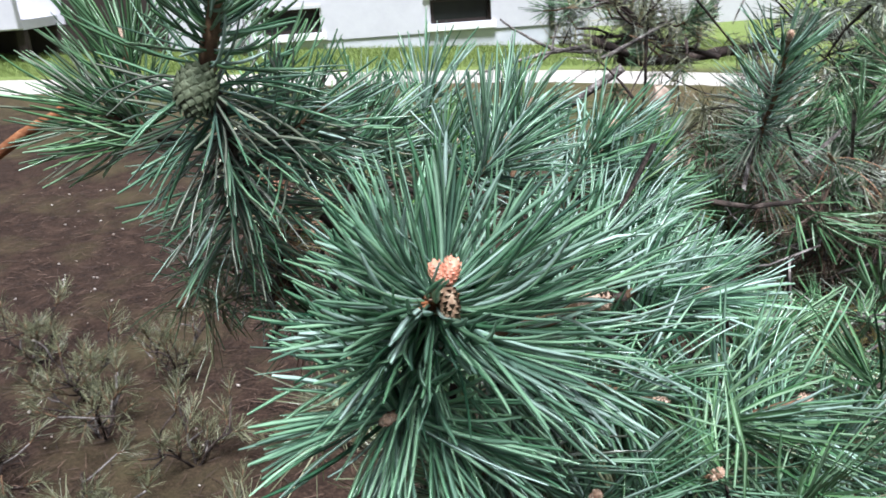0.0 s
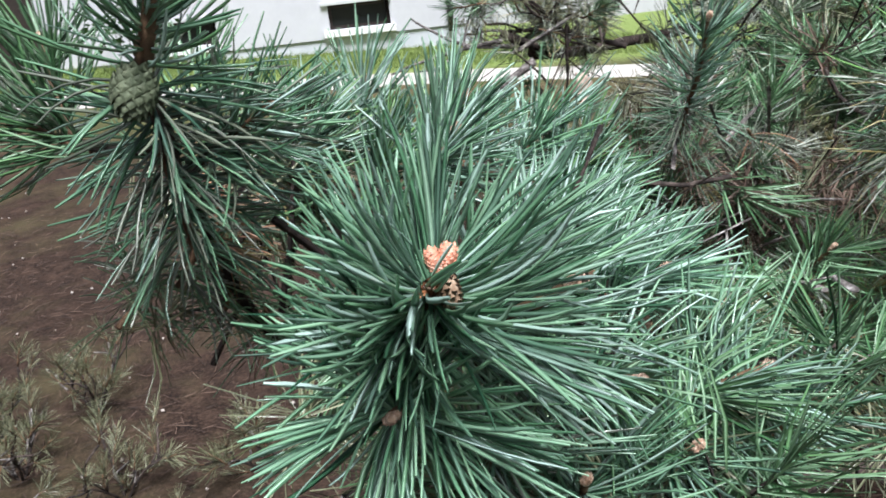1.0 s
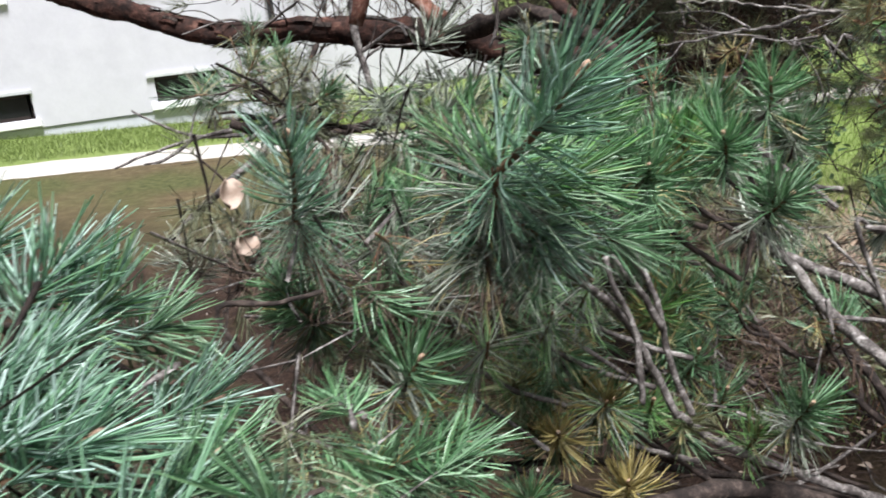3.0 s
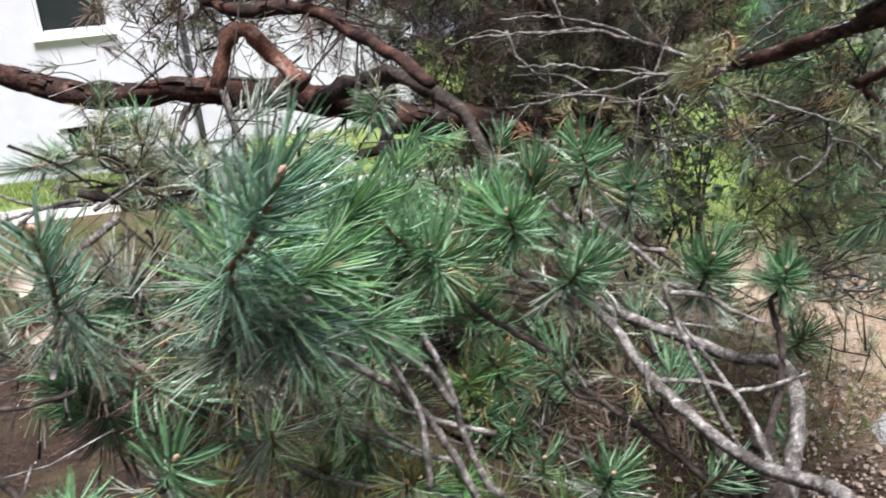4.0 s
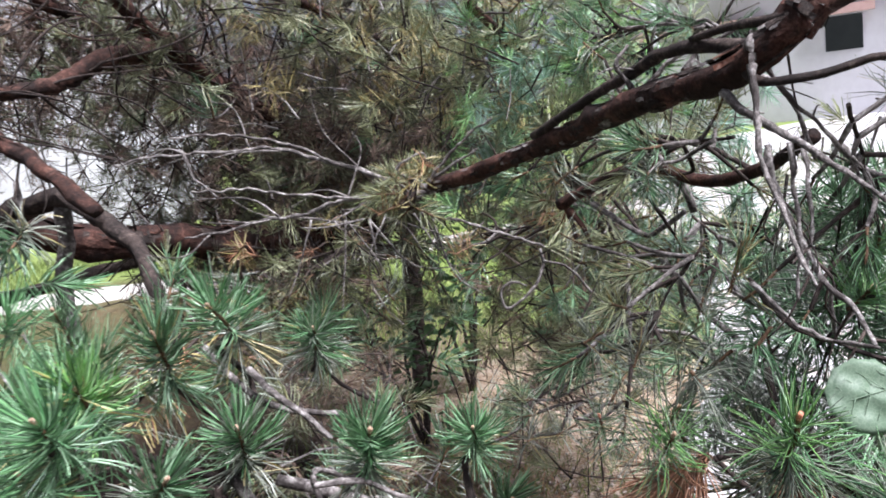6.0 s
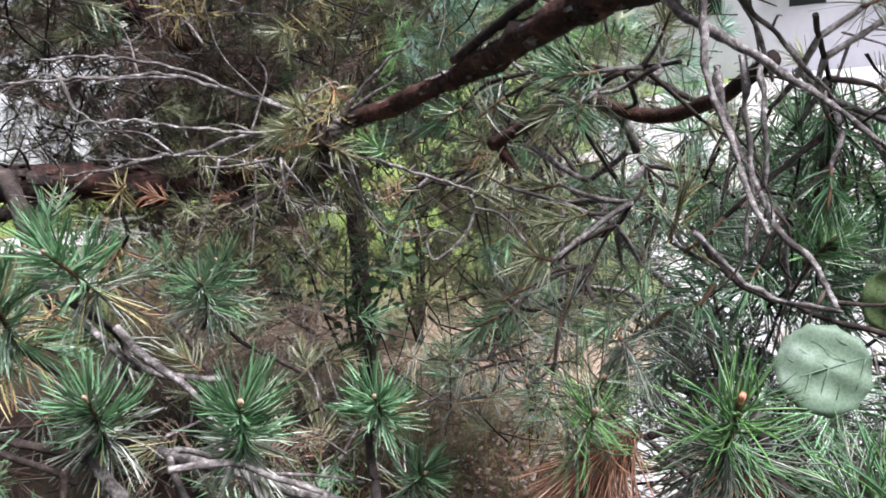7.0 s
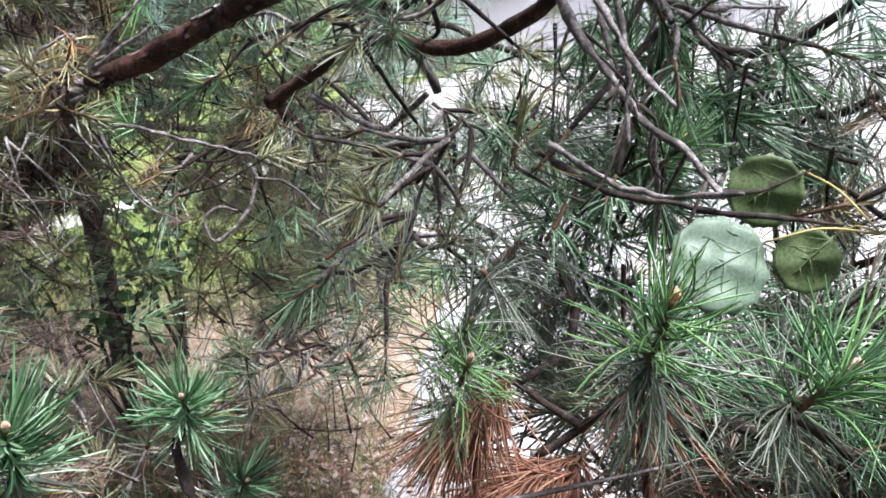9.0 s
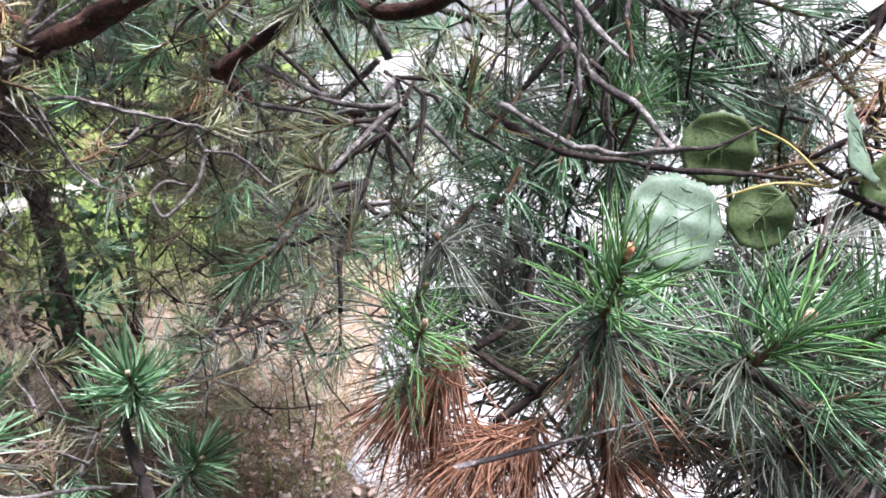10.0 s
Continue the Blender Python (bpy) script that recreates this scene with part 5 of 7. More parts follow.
branch(near_pine, [(1.3446, 1.3622, 1.2321), (1.3636, 1.2934, 1.1935), (1.3924, 1.2527, 1.1607), (1.4128, 1.2102, 1.1248)], 0.007, 0.004, BARK_GREY, "dead_twig")
branch(near_pine, [(1.2918, 1.0219, 1.1564), (1.3630, 1.0247, 1.1348), (1.4092, 1.0130, 1.1007), (1.4497, 0.9804, 1.0759)], 0.005, 0.003, BARK_GREY, "dead_twig")
branch(near_pine, [(0.5, 0.75, 0.95), (0.2933, 0.9218, 1.2438), (0.3601, 0.9209, 1.2626), (0.4113, 0.9194, 1.2676)], 0.005, 0.003, BARK_DARK)
side_twigs(near_pine, [(1.43, 0.97, 0.6), (1.1, 1.0, 0.85), (0.9, 1.05, 1.0)], 14, 0.25, 0.003, BARK_GREY, 5, 0.3)
bough(near_pine, [(1.43, 0.97, 0.6), (1.05, 1.05, 0.75), (0.7, 1.1, 0.85), (0.45, 1.0, 0.9)], 0.01, 0.004, 14, 0.2, ["green", "fresh", "olive", "yellow"], 11)
bough(near_pine, [(1.43, 0.97, 0.7), (1.2, 1.2, 0.95), (1.0, 1.35, 1.02)], 0.008, 0.004, 10, 0.16, ["green", "fresh", "yellow"], 12)
bough(near_pine, [(1.0, 1.35, 1.05), (0.8, 1.5, 1.1), (0.6, 1.5, 1.12)], 0.006, 0.003, 9, 0.16, ["old", "olive", "green"], 13)
bough(near_pine, [(0.60, 0.83, 1.33), (0.75, 1.15, 1.25), (0.9, 1.4, 1.3)], 0.005, 0.003, 9, 0.12, ["fresh", "green", "yellow"], 14)
bough(near_pine, [(1.0, 1.35, 1.05), (1.2, 1.6, 1.15), (1.45, 1.75, 1.25)], 0.006, 0.003, 14, 0.2, ["green", "olive", "yellow", "old"], 15)

bough(near_pine, [(1.43, 0.97, 0.62), (1.75, 1.6, 0.74), (2.0, 2.1, 0.82), (2.15, 2.45, 0.9)], 0.01, 0.004, 16, 0.2, ["old", "olive", "yellow", "green"], 16)
bough(near_pine, [(1.43, 0.97, 0.7), (1.6, 1.7, 0.92), (1.65, 2.2, 1.0), (1.6, 2.6, 1.05)], 0.01, 0.004, 14, 0.2, ["old", "olive", "green"], 17)

# ---- the big pine behind, with red limbs ----
big_pine = thing("pine_tree", (3.17, 3.8, 0), "large pine with dark red flaking limbs and dense canopy", "pine tree")
branch(big_pine, [(3.12, 3.8, -0.1), (3.16, 3.79, 0.8), (3.17, 3.8, 1.8), (3.05, 3.9, 3.2), (3.05, 3.9, 5.0)], 0.048, 0.032, BARK_DARK, "trunk", 14, 0.14, 0.01)
limb_a = [(3.17, 3.8, 1.35), (2.5597, 2.9120, 1.2137), (2.0483, 2.7211, 1.2323), (1.6299, 2.5612, 1.3159), (1.3541, 2.5287, 1.3730), (1.1404, 2.6459, 1.4527), (0.9148, 2.9246, 1.4967), (0.6887, 3.0599, 1.5402), (0.4578, 3.2135, 1.5369), (0.1248, 3.4415, 1.6691), (-0.1911, 3.6924, 1.7934)]
bark_flakes(branch(big_pine, limb_a, 0.052, 0.038, BARK_RED, "limb", 14, 0.24, 0.012), limb_a, 0.052, 0.038, 420, 4, (BARK_RED, BARK_DARK, BARK_RED))
limb_b = [(3.17, 3.8, 1.6), (2.6591, 2.9881, 1.3730), (2.2649, 2.8700, 1.5600), (1.9691, 2.7794, 1.7295), (1.7091, 2.6453, 1.9001), (1.5500, 2.5655, 2.0430), (1.4522, 2.5643, 2.1674)]
bark_flakes(branch(big_pine, limb_b, 0.042, 0.024, BARK_RED, "limb", 12, 0.2, 0.01), limb_b, 0.042, 0.024, 200, 5, (BARK_RED, BARK_DARK))
limb_c = [(0.8275, 2.3153, 1.9149), (1.0075, 2.3073, 1.8488), (1.1930, 2.4072, 1.7908), (1.3334, 2.4356, 1.8094), (1.4727, 2.5045, 1.8661), (1.7173, 2.6617, 1.9189)]
branch(big_pine, limb_c, 0.01, 0.034, BARK_RED, "limb", 10, 0.16, 0.006)
branch(big_pine, [(1.1163, 2.5992, 1.4586), (1.2471, 2.2728, 1.5165), (1.3087, 1.9625, 1.4472), (1.3343, 1.8722, 1.3684), (1.3273, 1.7513, 1.2693), (1.3224, 1.6861, 1.2111)], 0.03, 0.013, BARK_DARK, "limb", 10, 0.25, 0.01)
branch(big_pine, [(0.6859, 2.8181, 1.9359), (0.8197, 2.7254, 1.8310), (0.9107, 2.6247, 1.7561), (1.0864, 2.4057, 1.7251), (1.1779, 2.2903, 1.6461), (1.2247, 2.0748, 1.5679), (1.2693, 1.9562, 1.4900)], 0.022, 0.017, BARK_RED, "limb", 9, 0.25, 0.012)
branch(big_pine, [(0.7890, 2.4500, 1.5368), (0.8204, 2.4475, 1.6221), (0.8514, 2.4225, 1.6769), (0.9000, 2.4050, 1.6916), (0.9562, 2.4275, 1.6143), (1.0293, 2.3610, 1.5237)], 0.018, 0.028, BARK_CURL, "curled_limb", 12, 0.28, 0.008)
branch(big_pine, [(0.8995, 2.7893, 1.6835), (0.8493, 2.7763, 1.5977), (0.8406, 2.7446, 1.4888), (0.8615, 2.7094, 1.3198)], 0.016, 0.010, BARK_GREY, "dead_twig")
branch(big_pine, [(1.2594, 2.2691, 1.4985), (1.2496, 2.2842, 1.4008), (1.2281, 2.3030, 1.2687), (1.2235, 2.2143, 1.0792)], 0.02, 0.02, BARK_GREY, "limb", 9, 0.15)
for k, ln in enumerate(([(0.8307, 2.7428, 1.4346), (0.9640, 2.6780, 1.5108), (0.9862, 2.6223, 1.4819)], [(0.8536, 2.7452, 1.5605), (0.9670, 2.6780, 1.5286), (1.0662, 2.6039, 1.4263)], [(1.1679, 2.2770, 1.5711), (1.1643, 2.2753, 1.4913), (1.1390, 2.2782, 1.4296)], [(0.4815, 3.1631, 1.5087), (0.5987, 3.0639, 1.5714), (0.7015, 2.9597, 1.6359)])):
    branch(big_pine, ln, 0.008, 0.004, BARK_GREY, "dead_twig", 6)
side_twigs(big_pine, limb_a[1:9], 34, 0.35, 0.006, BARK_GREY, 21, -0.2)
side_twigs(big_pine, limb_b[1:6], 46, 0.6, 0.004, BARK_RED, 22, -0.1)
side_twigs(big_pine, [(0.7359, 2.7239, 1.8724), (0.9107, 2.6247, 1.7561), (1.0864, 2.4057, 1.7251), (1.2589, 2.2207, 1.5633)], 26, 0.45, 0.004, BARK_DARK, 23, 0.1)
side_twigs(big_pine, limb_c, 34, 0.55, 0.004, BARK_DARK, 24, -0.2)
side_twigs(big_pine, limb_a[3:9], 26, 0.4, 0.004, BARK_DARK, 25, 0.4)
limb_d = [(3.17, 3.8, 1.38), (2.86, 3.80, 1.50), (2.535, 3.764, 1.659), (2.024, 3.496, 1.902), (1.75, 3.36, 2.02), (1.45, 3.2, 2.16)]
bark_flakes(branch(big_pine, limb_d, 0.045, 0.022, BARK_RED, "limb", 12, 0.2, 0.01), limb_d, 0.045, 0.022, 200, 6, (BARK_RED, BARK_DARK))
limb_e = [(2.20, 3.59, 1.83), (1.822, 3.66, 1.96), (1.50, 3.60, 1.90), (1.15, 3.50, 1.86), (0.75, 3.3, 1.88)]
branch(big_pine, limb_e, 0.034, 0.014, BARK_RED, "limb", 10, 0.2, 0.01)
side_twigs(big_pine, limb_d[1:], 34, 0.5, 0.004, BARK_RED, 26, -0.2)
side_twigs(big_pine, limb_e, 30, 0.5, 0.004, BARK_DARK, 27, -0.1)
bough(big_pine, limb_d, 0, 0, 36, 0.4, ["olive", "green", "yellow"], 50, lift=0.6, first=0.3)
# low dead-twigged limb tip beside the lawn
low = [(3.08, 3.88, 0.9), (2.2, 3.3, 1.2), (0.6633, 2.4451, 1.2359), (0.4684, 2.2278, 1.2951), (0.3784, 2.1906, 1.3338)]
branch(big_pine, low, 0.03, 0.012, BARK_DARK, "limb", 9, 0.15)
branch(big_pine, [(0.4557, 2.1733, 1.2577), (0.3554, 2.1724, 1.1961), (0.2550, 2.2129, 1.1184), (0.1673, 2.2478, 1.0449)], 0.012, 0.007, BARK_GREY, "dead_twig")
for k, ln in enumerate(([(0.4028, 2.1847, 1.3013), (0.2867, 2.1938, 1.3160), (0.1807, 2.2012, 1.3733), (0.1427, 2.2027, 1.3997)], [(0.3760, 2.1892, 1.3193), (0.2257, 2.1934, 1.3021), (0.0752, 2.1845, 1.2655)], [(0.2867, 2.1938, 1.3160), (0.2051, 2.1890, 1.2684), (0.1460, 2.1872, 1.2622)], [(0.4005, 2.1830, 1.2868), (0.5291, 2.1749, 1.3454), (0.6345, 2.2120, 1.3893)])):
    branch(big_pine, ln, 0.006, 0.0025, BARK_GREY, "dead_twig", 6)
bough(big_pine, [(0.6474, 2.3495, 1.2656), (0.5437, 2.2732, 1.3348), (0.4706, 2.2390, 1.4075), (0.3946, 2.1983, 1.4338)], 0.008, 0.004, 20, 0.15, ["olive", "old", "green"], 31)
bough(big_pine, [(0.7132, 2.1937, 1.2645), (0.5450, 2.2495, 1.3198), (0.3972, 2.2826, 1.3309)], 0.008, 0.004, 12, 0.14, ["old", "olive"], 32)
bough(big_pine, [(0.7212, 2.8556, 1.4827), (0.6347, 2.7510, 1.3517), (0.5406, 2.6411, 1.2510)], 0.01, 0.005, 16, 0.18, ["olive", "old", "green"], 33)
# canopy
bough(big_pine, limb_b, 0, 0, 60, 0.55, ["olive", "olive", "yellow", "green"], 41, lift=0.35)
bough(big_pine, [(3.17, 3.8, 1.9), (2.7135, 2.7231, 1.7601), (2.2566, 2.4078, 1.8879), (1.9463, 2.2187, 1.9695)], 0.03, 0.012, 60, 0.5, ["olive", "olive", "yellow"], 42, BARK_RED)
bough(big_pine, [(3.17, 3.8, 2.0), (2.8303, 2.3861, 1.7349), (2.4900, 2.0114, 1.8181), (2.2339, 1.8200, 1.8900)], 0.03, 0.012, 60, 0.5, ["olive", "green", "yellow"], 43, BARK_RED)
bough(big_pine, [(3.17, 3.8, 2.2), (2.6, 3.4, 2.25), (1.9, 3.0, 2.2), (1.2, 2.7, 2.2)], 0.03, 0.01, 60, 0.5, ["olive", "green"], 44, BARK_RED)
bough(big_pine, [(3.17, 3.8, 1.4), (2.5425, 3.0320, 1.1761), (2.1320, 2.4572, 1.2227), (1.8928, 2.2312, 1.2003)], 0.02, 0.008, 36, 0.32, ["olive", "old", "yellow", "dead"], 45, lift=-0.2, first=0.45)
bough(big_pine, [(3.17, 3.8, 1.5), (3.0843, 2.5498, 1.3299), (2.7134, 1.9280, 1.2874), (2.4698, 1.5862, 1.2275)], 0.02, 0.008, 46, 0.36, ["olive", "green", "yellow"], 46, lift=0.0, first=0.5)
bough(big_pine, [(3.17, 3.8, 1.3), (3.3688, 2.7796, 1.1280), (2.9415, 2.0492, 1.0335), (2.6311, 1.7561, 0.9567)], 0.02, 0.008, 46, 0.4, ["olive", "green", "yellow", "old"], 47, lift=-0.1)
bough(big_pine, [(3.17, 3.8, 1.2), (2.4567, 3.1418, 1.0877), (2.1595, 2.8296, 1.0766), (1.9575, 2.6889, 1.0703)], 0.02, 0.008, 40, 0.4, ["olive", "old", "dead", "yellow"], 48, lift=-0.2)
bough(big_pine, [(3.17, 3.8, 2.4), (3.5, 3.4, 2.3), (4.0, 2.8, 2.2), (4.3, 2.3, 2.1)], 0.03, 0.01, 40, 0.6, ["olive", "green"], 49, BARK_RED)


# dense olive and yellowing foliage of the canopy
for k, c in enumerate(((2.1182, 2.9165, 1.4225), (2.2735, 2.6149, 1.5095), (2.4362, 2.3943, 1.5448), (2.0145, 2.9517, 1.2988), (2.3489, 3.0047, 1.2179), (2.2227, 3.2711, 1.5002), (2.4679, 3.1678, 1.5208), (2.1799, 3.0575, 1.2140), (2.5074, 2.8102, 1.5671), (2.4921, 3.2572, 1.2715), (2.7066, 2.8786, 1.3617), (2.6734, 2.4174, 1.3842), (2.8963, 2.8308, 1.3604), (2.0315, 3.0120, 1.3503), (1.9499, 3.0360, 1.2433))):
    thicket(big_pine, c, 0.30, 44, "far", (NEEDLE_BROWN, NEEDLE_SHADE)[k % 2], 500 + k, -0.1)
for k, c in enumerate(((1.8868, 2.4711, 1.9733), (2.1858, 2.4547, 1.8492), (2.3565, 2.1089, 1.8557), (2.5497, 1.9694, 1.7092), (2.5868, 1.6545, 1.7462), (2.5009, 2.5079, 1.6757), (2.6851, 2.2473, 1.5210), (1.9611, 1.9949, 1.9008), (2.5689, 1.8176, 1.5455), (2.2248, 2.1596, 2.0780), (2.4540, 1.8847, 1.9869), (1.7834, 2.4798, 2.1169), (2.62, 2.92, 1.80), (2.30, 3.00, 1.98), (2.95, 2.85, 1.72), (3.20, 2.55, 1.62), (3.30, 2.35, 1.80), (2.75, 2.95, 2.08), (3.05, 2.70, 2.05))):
    # inner tufts take the shaded olive, outer ones the lit tones
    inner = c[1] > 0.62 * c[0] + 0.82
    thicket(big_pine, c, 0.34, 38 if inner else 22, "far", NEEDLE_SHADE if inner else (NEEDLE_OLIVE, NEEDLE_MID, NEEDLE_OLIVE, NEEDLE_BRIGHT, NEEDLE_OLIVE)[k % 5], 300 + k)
for k, c in enumerate(((2.28, 2.30, 1.78), (2.45, 2.05, 1.66), (2.05, 2.30, 1.90), (2.60, 2.15, 1.46))):
    thicket(big_pine, c, 0.26, 16, "yellow", NEEDLE_YELLOW, 330 + k)
for k, c in enumerate(((1.8764, 2.3511, 1.2102), (2.0320, 2.3424, 0.9925), (2.4227, 1.7463, 1.1298), (2.3640, 1.4889, 1.0496), (2.3611, 1.6977, 0.8571), (1.8561, 2.1759, 0.9261), (2.2818, 1.1833, 1.2267), (2.7045, 2.0600, 1.2109), (2.3170, 2.6901, 1.1493), (1.9497, 2.6082, 1.2265), (2.2291, 2.7824, 0.9856), (1.8333, 2.3918, 0.9936), (2.2427, 2.7047, 0.7182), (2.6422, 2.0215, 0.9316), (2.5441, 1.7848, 0.8187), (2.7091, 2.2076, 0.5266), (2.7630, 1.8342, 1.1956), (2.6642, 2.2150, 1.3015), (2.8159, 2.1626, 1.0030), (2.3908, 1.9318, 0.8182))):
    thicket(big_pine, c, 0.30, 24, ("far", "old", "far", "far")[k % 4], (NEEDLE_OLIVE, NEEDLE_SHADE, NEEDLE_BROWN, NEEDLE_GREEN, NEEDLE_OLIVE, NEEDLE_BROWN, NEEDLE_OLIVE)[k % 7], 340 + k, -0.1)
for k, c in enumerate(((0.6764, 1.4542, 1.1320), (0.7236, 1.3101, 1.1083), (0.8927, 1.7066, 1.1703), (0.8507, 1.8593, 1.2849), (0.9820, 1.5757, 1.3240))):
    thicket(near_pine, c, 0.15, 11, ("old", "green", "olive")[k % 3], (NEEDLE_OLD, NEEDLE_MID, NEEDLE_OLIVE)[k % 3], 380 + k, -0.1)
for k, c in enumerate(((0.4274, 1.1690, 1.2526), (0.5474, 1.2181, 1.1978), (0.6605, 1.3609, 1.3044), (0.5412, 1.2536, 1.1240), (0.4072, 1.3182, 1.1806), (0.5584, 2.2517, 1.3563), (0.4433, 2.2736, 1.3336), (0.7078, 1.4629, 1.3914), (0.6273, 1.2108, 1.1138))):
    thicket(near_pine if k not in (5, 6) else big_pine, c, 0.12 if k not in (5, 6) else 0.14, 9, ("green", "fresh", "old")[k % 3], (NEEDLE_GREEN, NEEDLE_OLD, NEEDLE_SHADE)[k % 3], 480 + k, 0.1)

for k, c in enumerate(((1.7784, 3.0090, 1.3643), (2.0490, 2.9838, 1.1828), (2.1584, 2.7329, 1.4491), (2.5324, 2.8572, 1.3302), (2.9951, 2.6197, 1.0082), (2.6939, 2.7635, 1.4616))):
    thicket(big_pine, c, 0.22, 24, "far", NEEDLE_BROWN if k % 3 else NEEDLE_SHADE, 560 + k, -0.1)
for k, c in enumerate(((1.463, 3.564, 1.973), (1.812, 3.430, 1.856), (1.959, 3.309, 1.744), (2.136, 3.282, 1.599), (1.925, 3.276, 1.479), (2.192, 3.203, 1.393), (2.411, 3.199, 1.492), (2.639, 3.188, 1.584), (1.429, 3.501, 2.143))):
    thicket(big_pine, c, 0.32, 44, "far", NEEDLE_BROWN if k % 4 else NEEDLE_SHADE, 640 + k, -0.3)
for k, c in enumerate(((3.007, 2.631, 1.038), (3.151, 2.532, 0.874), (3.298, 2.364, 0.946), (3.273, 2.652, 1.108), (3.175, 2.252, 0.726), (3.207, 2.930, 1.130), (3.203, 2.524, 0.636), (3.371, 2.203, 0.821), (3.174, 2.783, 0.724))):
    thicket(big_pine, c, 0.24, 22, "far", (NEEDLE_OLIVE, NEEDLE_SHADE, NEEDLE_OLIVE, NEEDLE_GREEN)[k % 4], 660 + k, -0.1)
for k, c in enumerate(((1.679, 3.041, 1.514), (1.909, 3.092, 1.600), (1.557, 3.120, 1.640), (1.915, 2.825, 1.439), (2.454, 2.690, 1.259))):
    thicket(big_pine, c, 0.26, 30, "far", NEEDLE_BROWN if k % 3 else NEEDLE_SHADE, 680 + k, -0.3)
# old foliage behind the upright shoots, its tones darkened for the shade there
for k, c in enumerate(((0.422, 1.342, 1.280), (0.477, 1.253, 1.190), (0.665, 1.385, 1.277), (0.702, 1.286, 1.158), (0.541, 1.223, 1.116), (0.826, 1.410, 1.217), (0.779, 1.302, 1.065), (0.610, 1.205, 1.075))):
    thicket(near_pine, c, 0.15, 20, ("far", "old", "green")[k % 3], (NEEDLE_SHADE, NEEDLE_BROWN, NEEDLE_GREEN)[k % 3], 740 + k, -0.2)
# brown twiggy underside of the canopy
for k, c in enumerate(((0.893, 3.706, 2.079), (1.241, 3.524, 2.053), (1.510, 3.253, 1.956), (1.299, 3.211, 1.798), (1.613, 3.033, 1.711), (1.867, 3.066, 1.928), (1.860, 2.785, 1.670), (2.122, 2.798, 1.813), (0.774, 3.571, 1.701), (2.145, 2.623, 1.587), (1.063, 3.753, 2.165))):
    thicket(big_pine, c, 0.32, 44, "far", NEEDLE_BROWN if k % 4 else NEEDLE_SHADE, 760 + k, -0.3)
# the inside of the tree behind it, its shade put into dark needle colours
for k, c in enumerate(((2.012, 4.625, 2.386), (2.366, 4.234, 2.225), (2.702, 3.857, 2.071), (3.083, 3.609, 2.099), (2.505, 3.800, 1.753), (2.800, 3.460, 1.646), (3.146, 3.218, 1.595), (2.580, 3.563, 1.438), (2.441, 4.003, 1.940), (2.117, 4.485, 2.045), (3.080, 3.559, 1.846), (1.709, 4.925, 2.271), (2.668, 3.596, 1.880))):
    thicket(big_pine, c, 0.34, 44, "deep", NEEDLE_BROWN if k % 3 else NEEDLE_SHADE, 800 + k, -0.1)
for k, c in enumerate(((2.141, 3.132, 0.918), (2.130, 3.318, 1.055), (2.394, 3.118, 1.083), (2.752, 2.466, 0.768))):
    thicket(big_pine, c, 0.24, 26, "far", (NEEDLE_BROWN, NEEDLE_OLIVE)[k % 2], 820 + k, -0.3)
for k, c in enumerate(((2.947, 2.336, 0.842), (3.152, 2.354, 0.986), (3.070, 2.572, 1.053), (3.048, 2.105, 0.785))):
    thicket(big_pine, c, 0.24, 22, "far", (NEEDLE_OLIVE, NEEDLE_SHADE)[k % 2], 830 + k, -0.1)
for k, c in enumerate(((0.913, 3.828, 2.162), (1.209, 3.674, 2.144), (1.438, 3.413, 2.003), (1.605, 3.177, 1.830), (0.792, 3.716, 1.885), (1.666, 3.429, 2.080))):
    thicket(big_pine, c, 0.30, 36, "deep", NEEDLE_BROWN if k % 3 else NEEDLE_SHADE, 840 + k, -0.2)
for k, c in enumerate(((1.738, 3.153, 1.211), (1.884, 2.993, 1.077), (2.023, 2.695, 0.908), (2.109, 2.798, 1.027), (1.671, 3.020, 1.048))):
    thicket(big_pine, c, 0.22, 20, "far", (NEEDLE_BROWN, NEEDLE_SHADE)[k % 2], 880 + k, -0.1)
# lighter tufts on its outer side, paler needles standing in for light on them
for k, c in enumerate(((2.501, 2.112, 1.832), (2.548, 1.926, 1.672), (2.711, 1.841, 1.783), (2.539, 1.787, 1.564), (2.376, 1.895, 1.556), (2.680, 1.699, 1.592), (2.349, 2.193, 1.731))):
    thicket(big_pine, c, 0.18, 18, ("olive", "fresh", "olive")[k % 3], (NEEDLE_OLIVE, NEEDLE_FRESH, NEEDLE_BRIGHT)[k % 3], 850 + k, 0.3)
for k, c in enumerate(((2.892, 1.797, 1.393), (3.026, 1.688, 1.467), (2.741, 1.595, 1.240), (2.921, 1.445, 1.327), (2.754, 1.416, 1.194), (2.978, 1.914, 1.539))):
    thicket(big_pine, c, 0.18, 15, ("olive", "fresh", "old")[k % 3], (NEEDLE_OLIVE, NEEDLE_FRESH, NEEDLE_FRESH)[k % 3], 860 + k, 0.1)
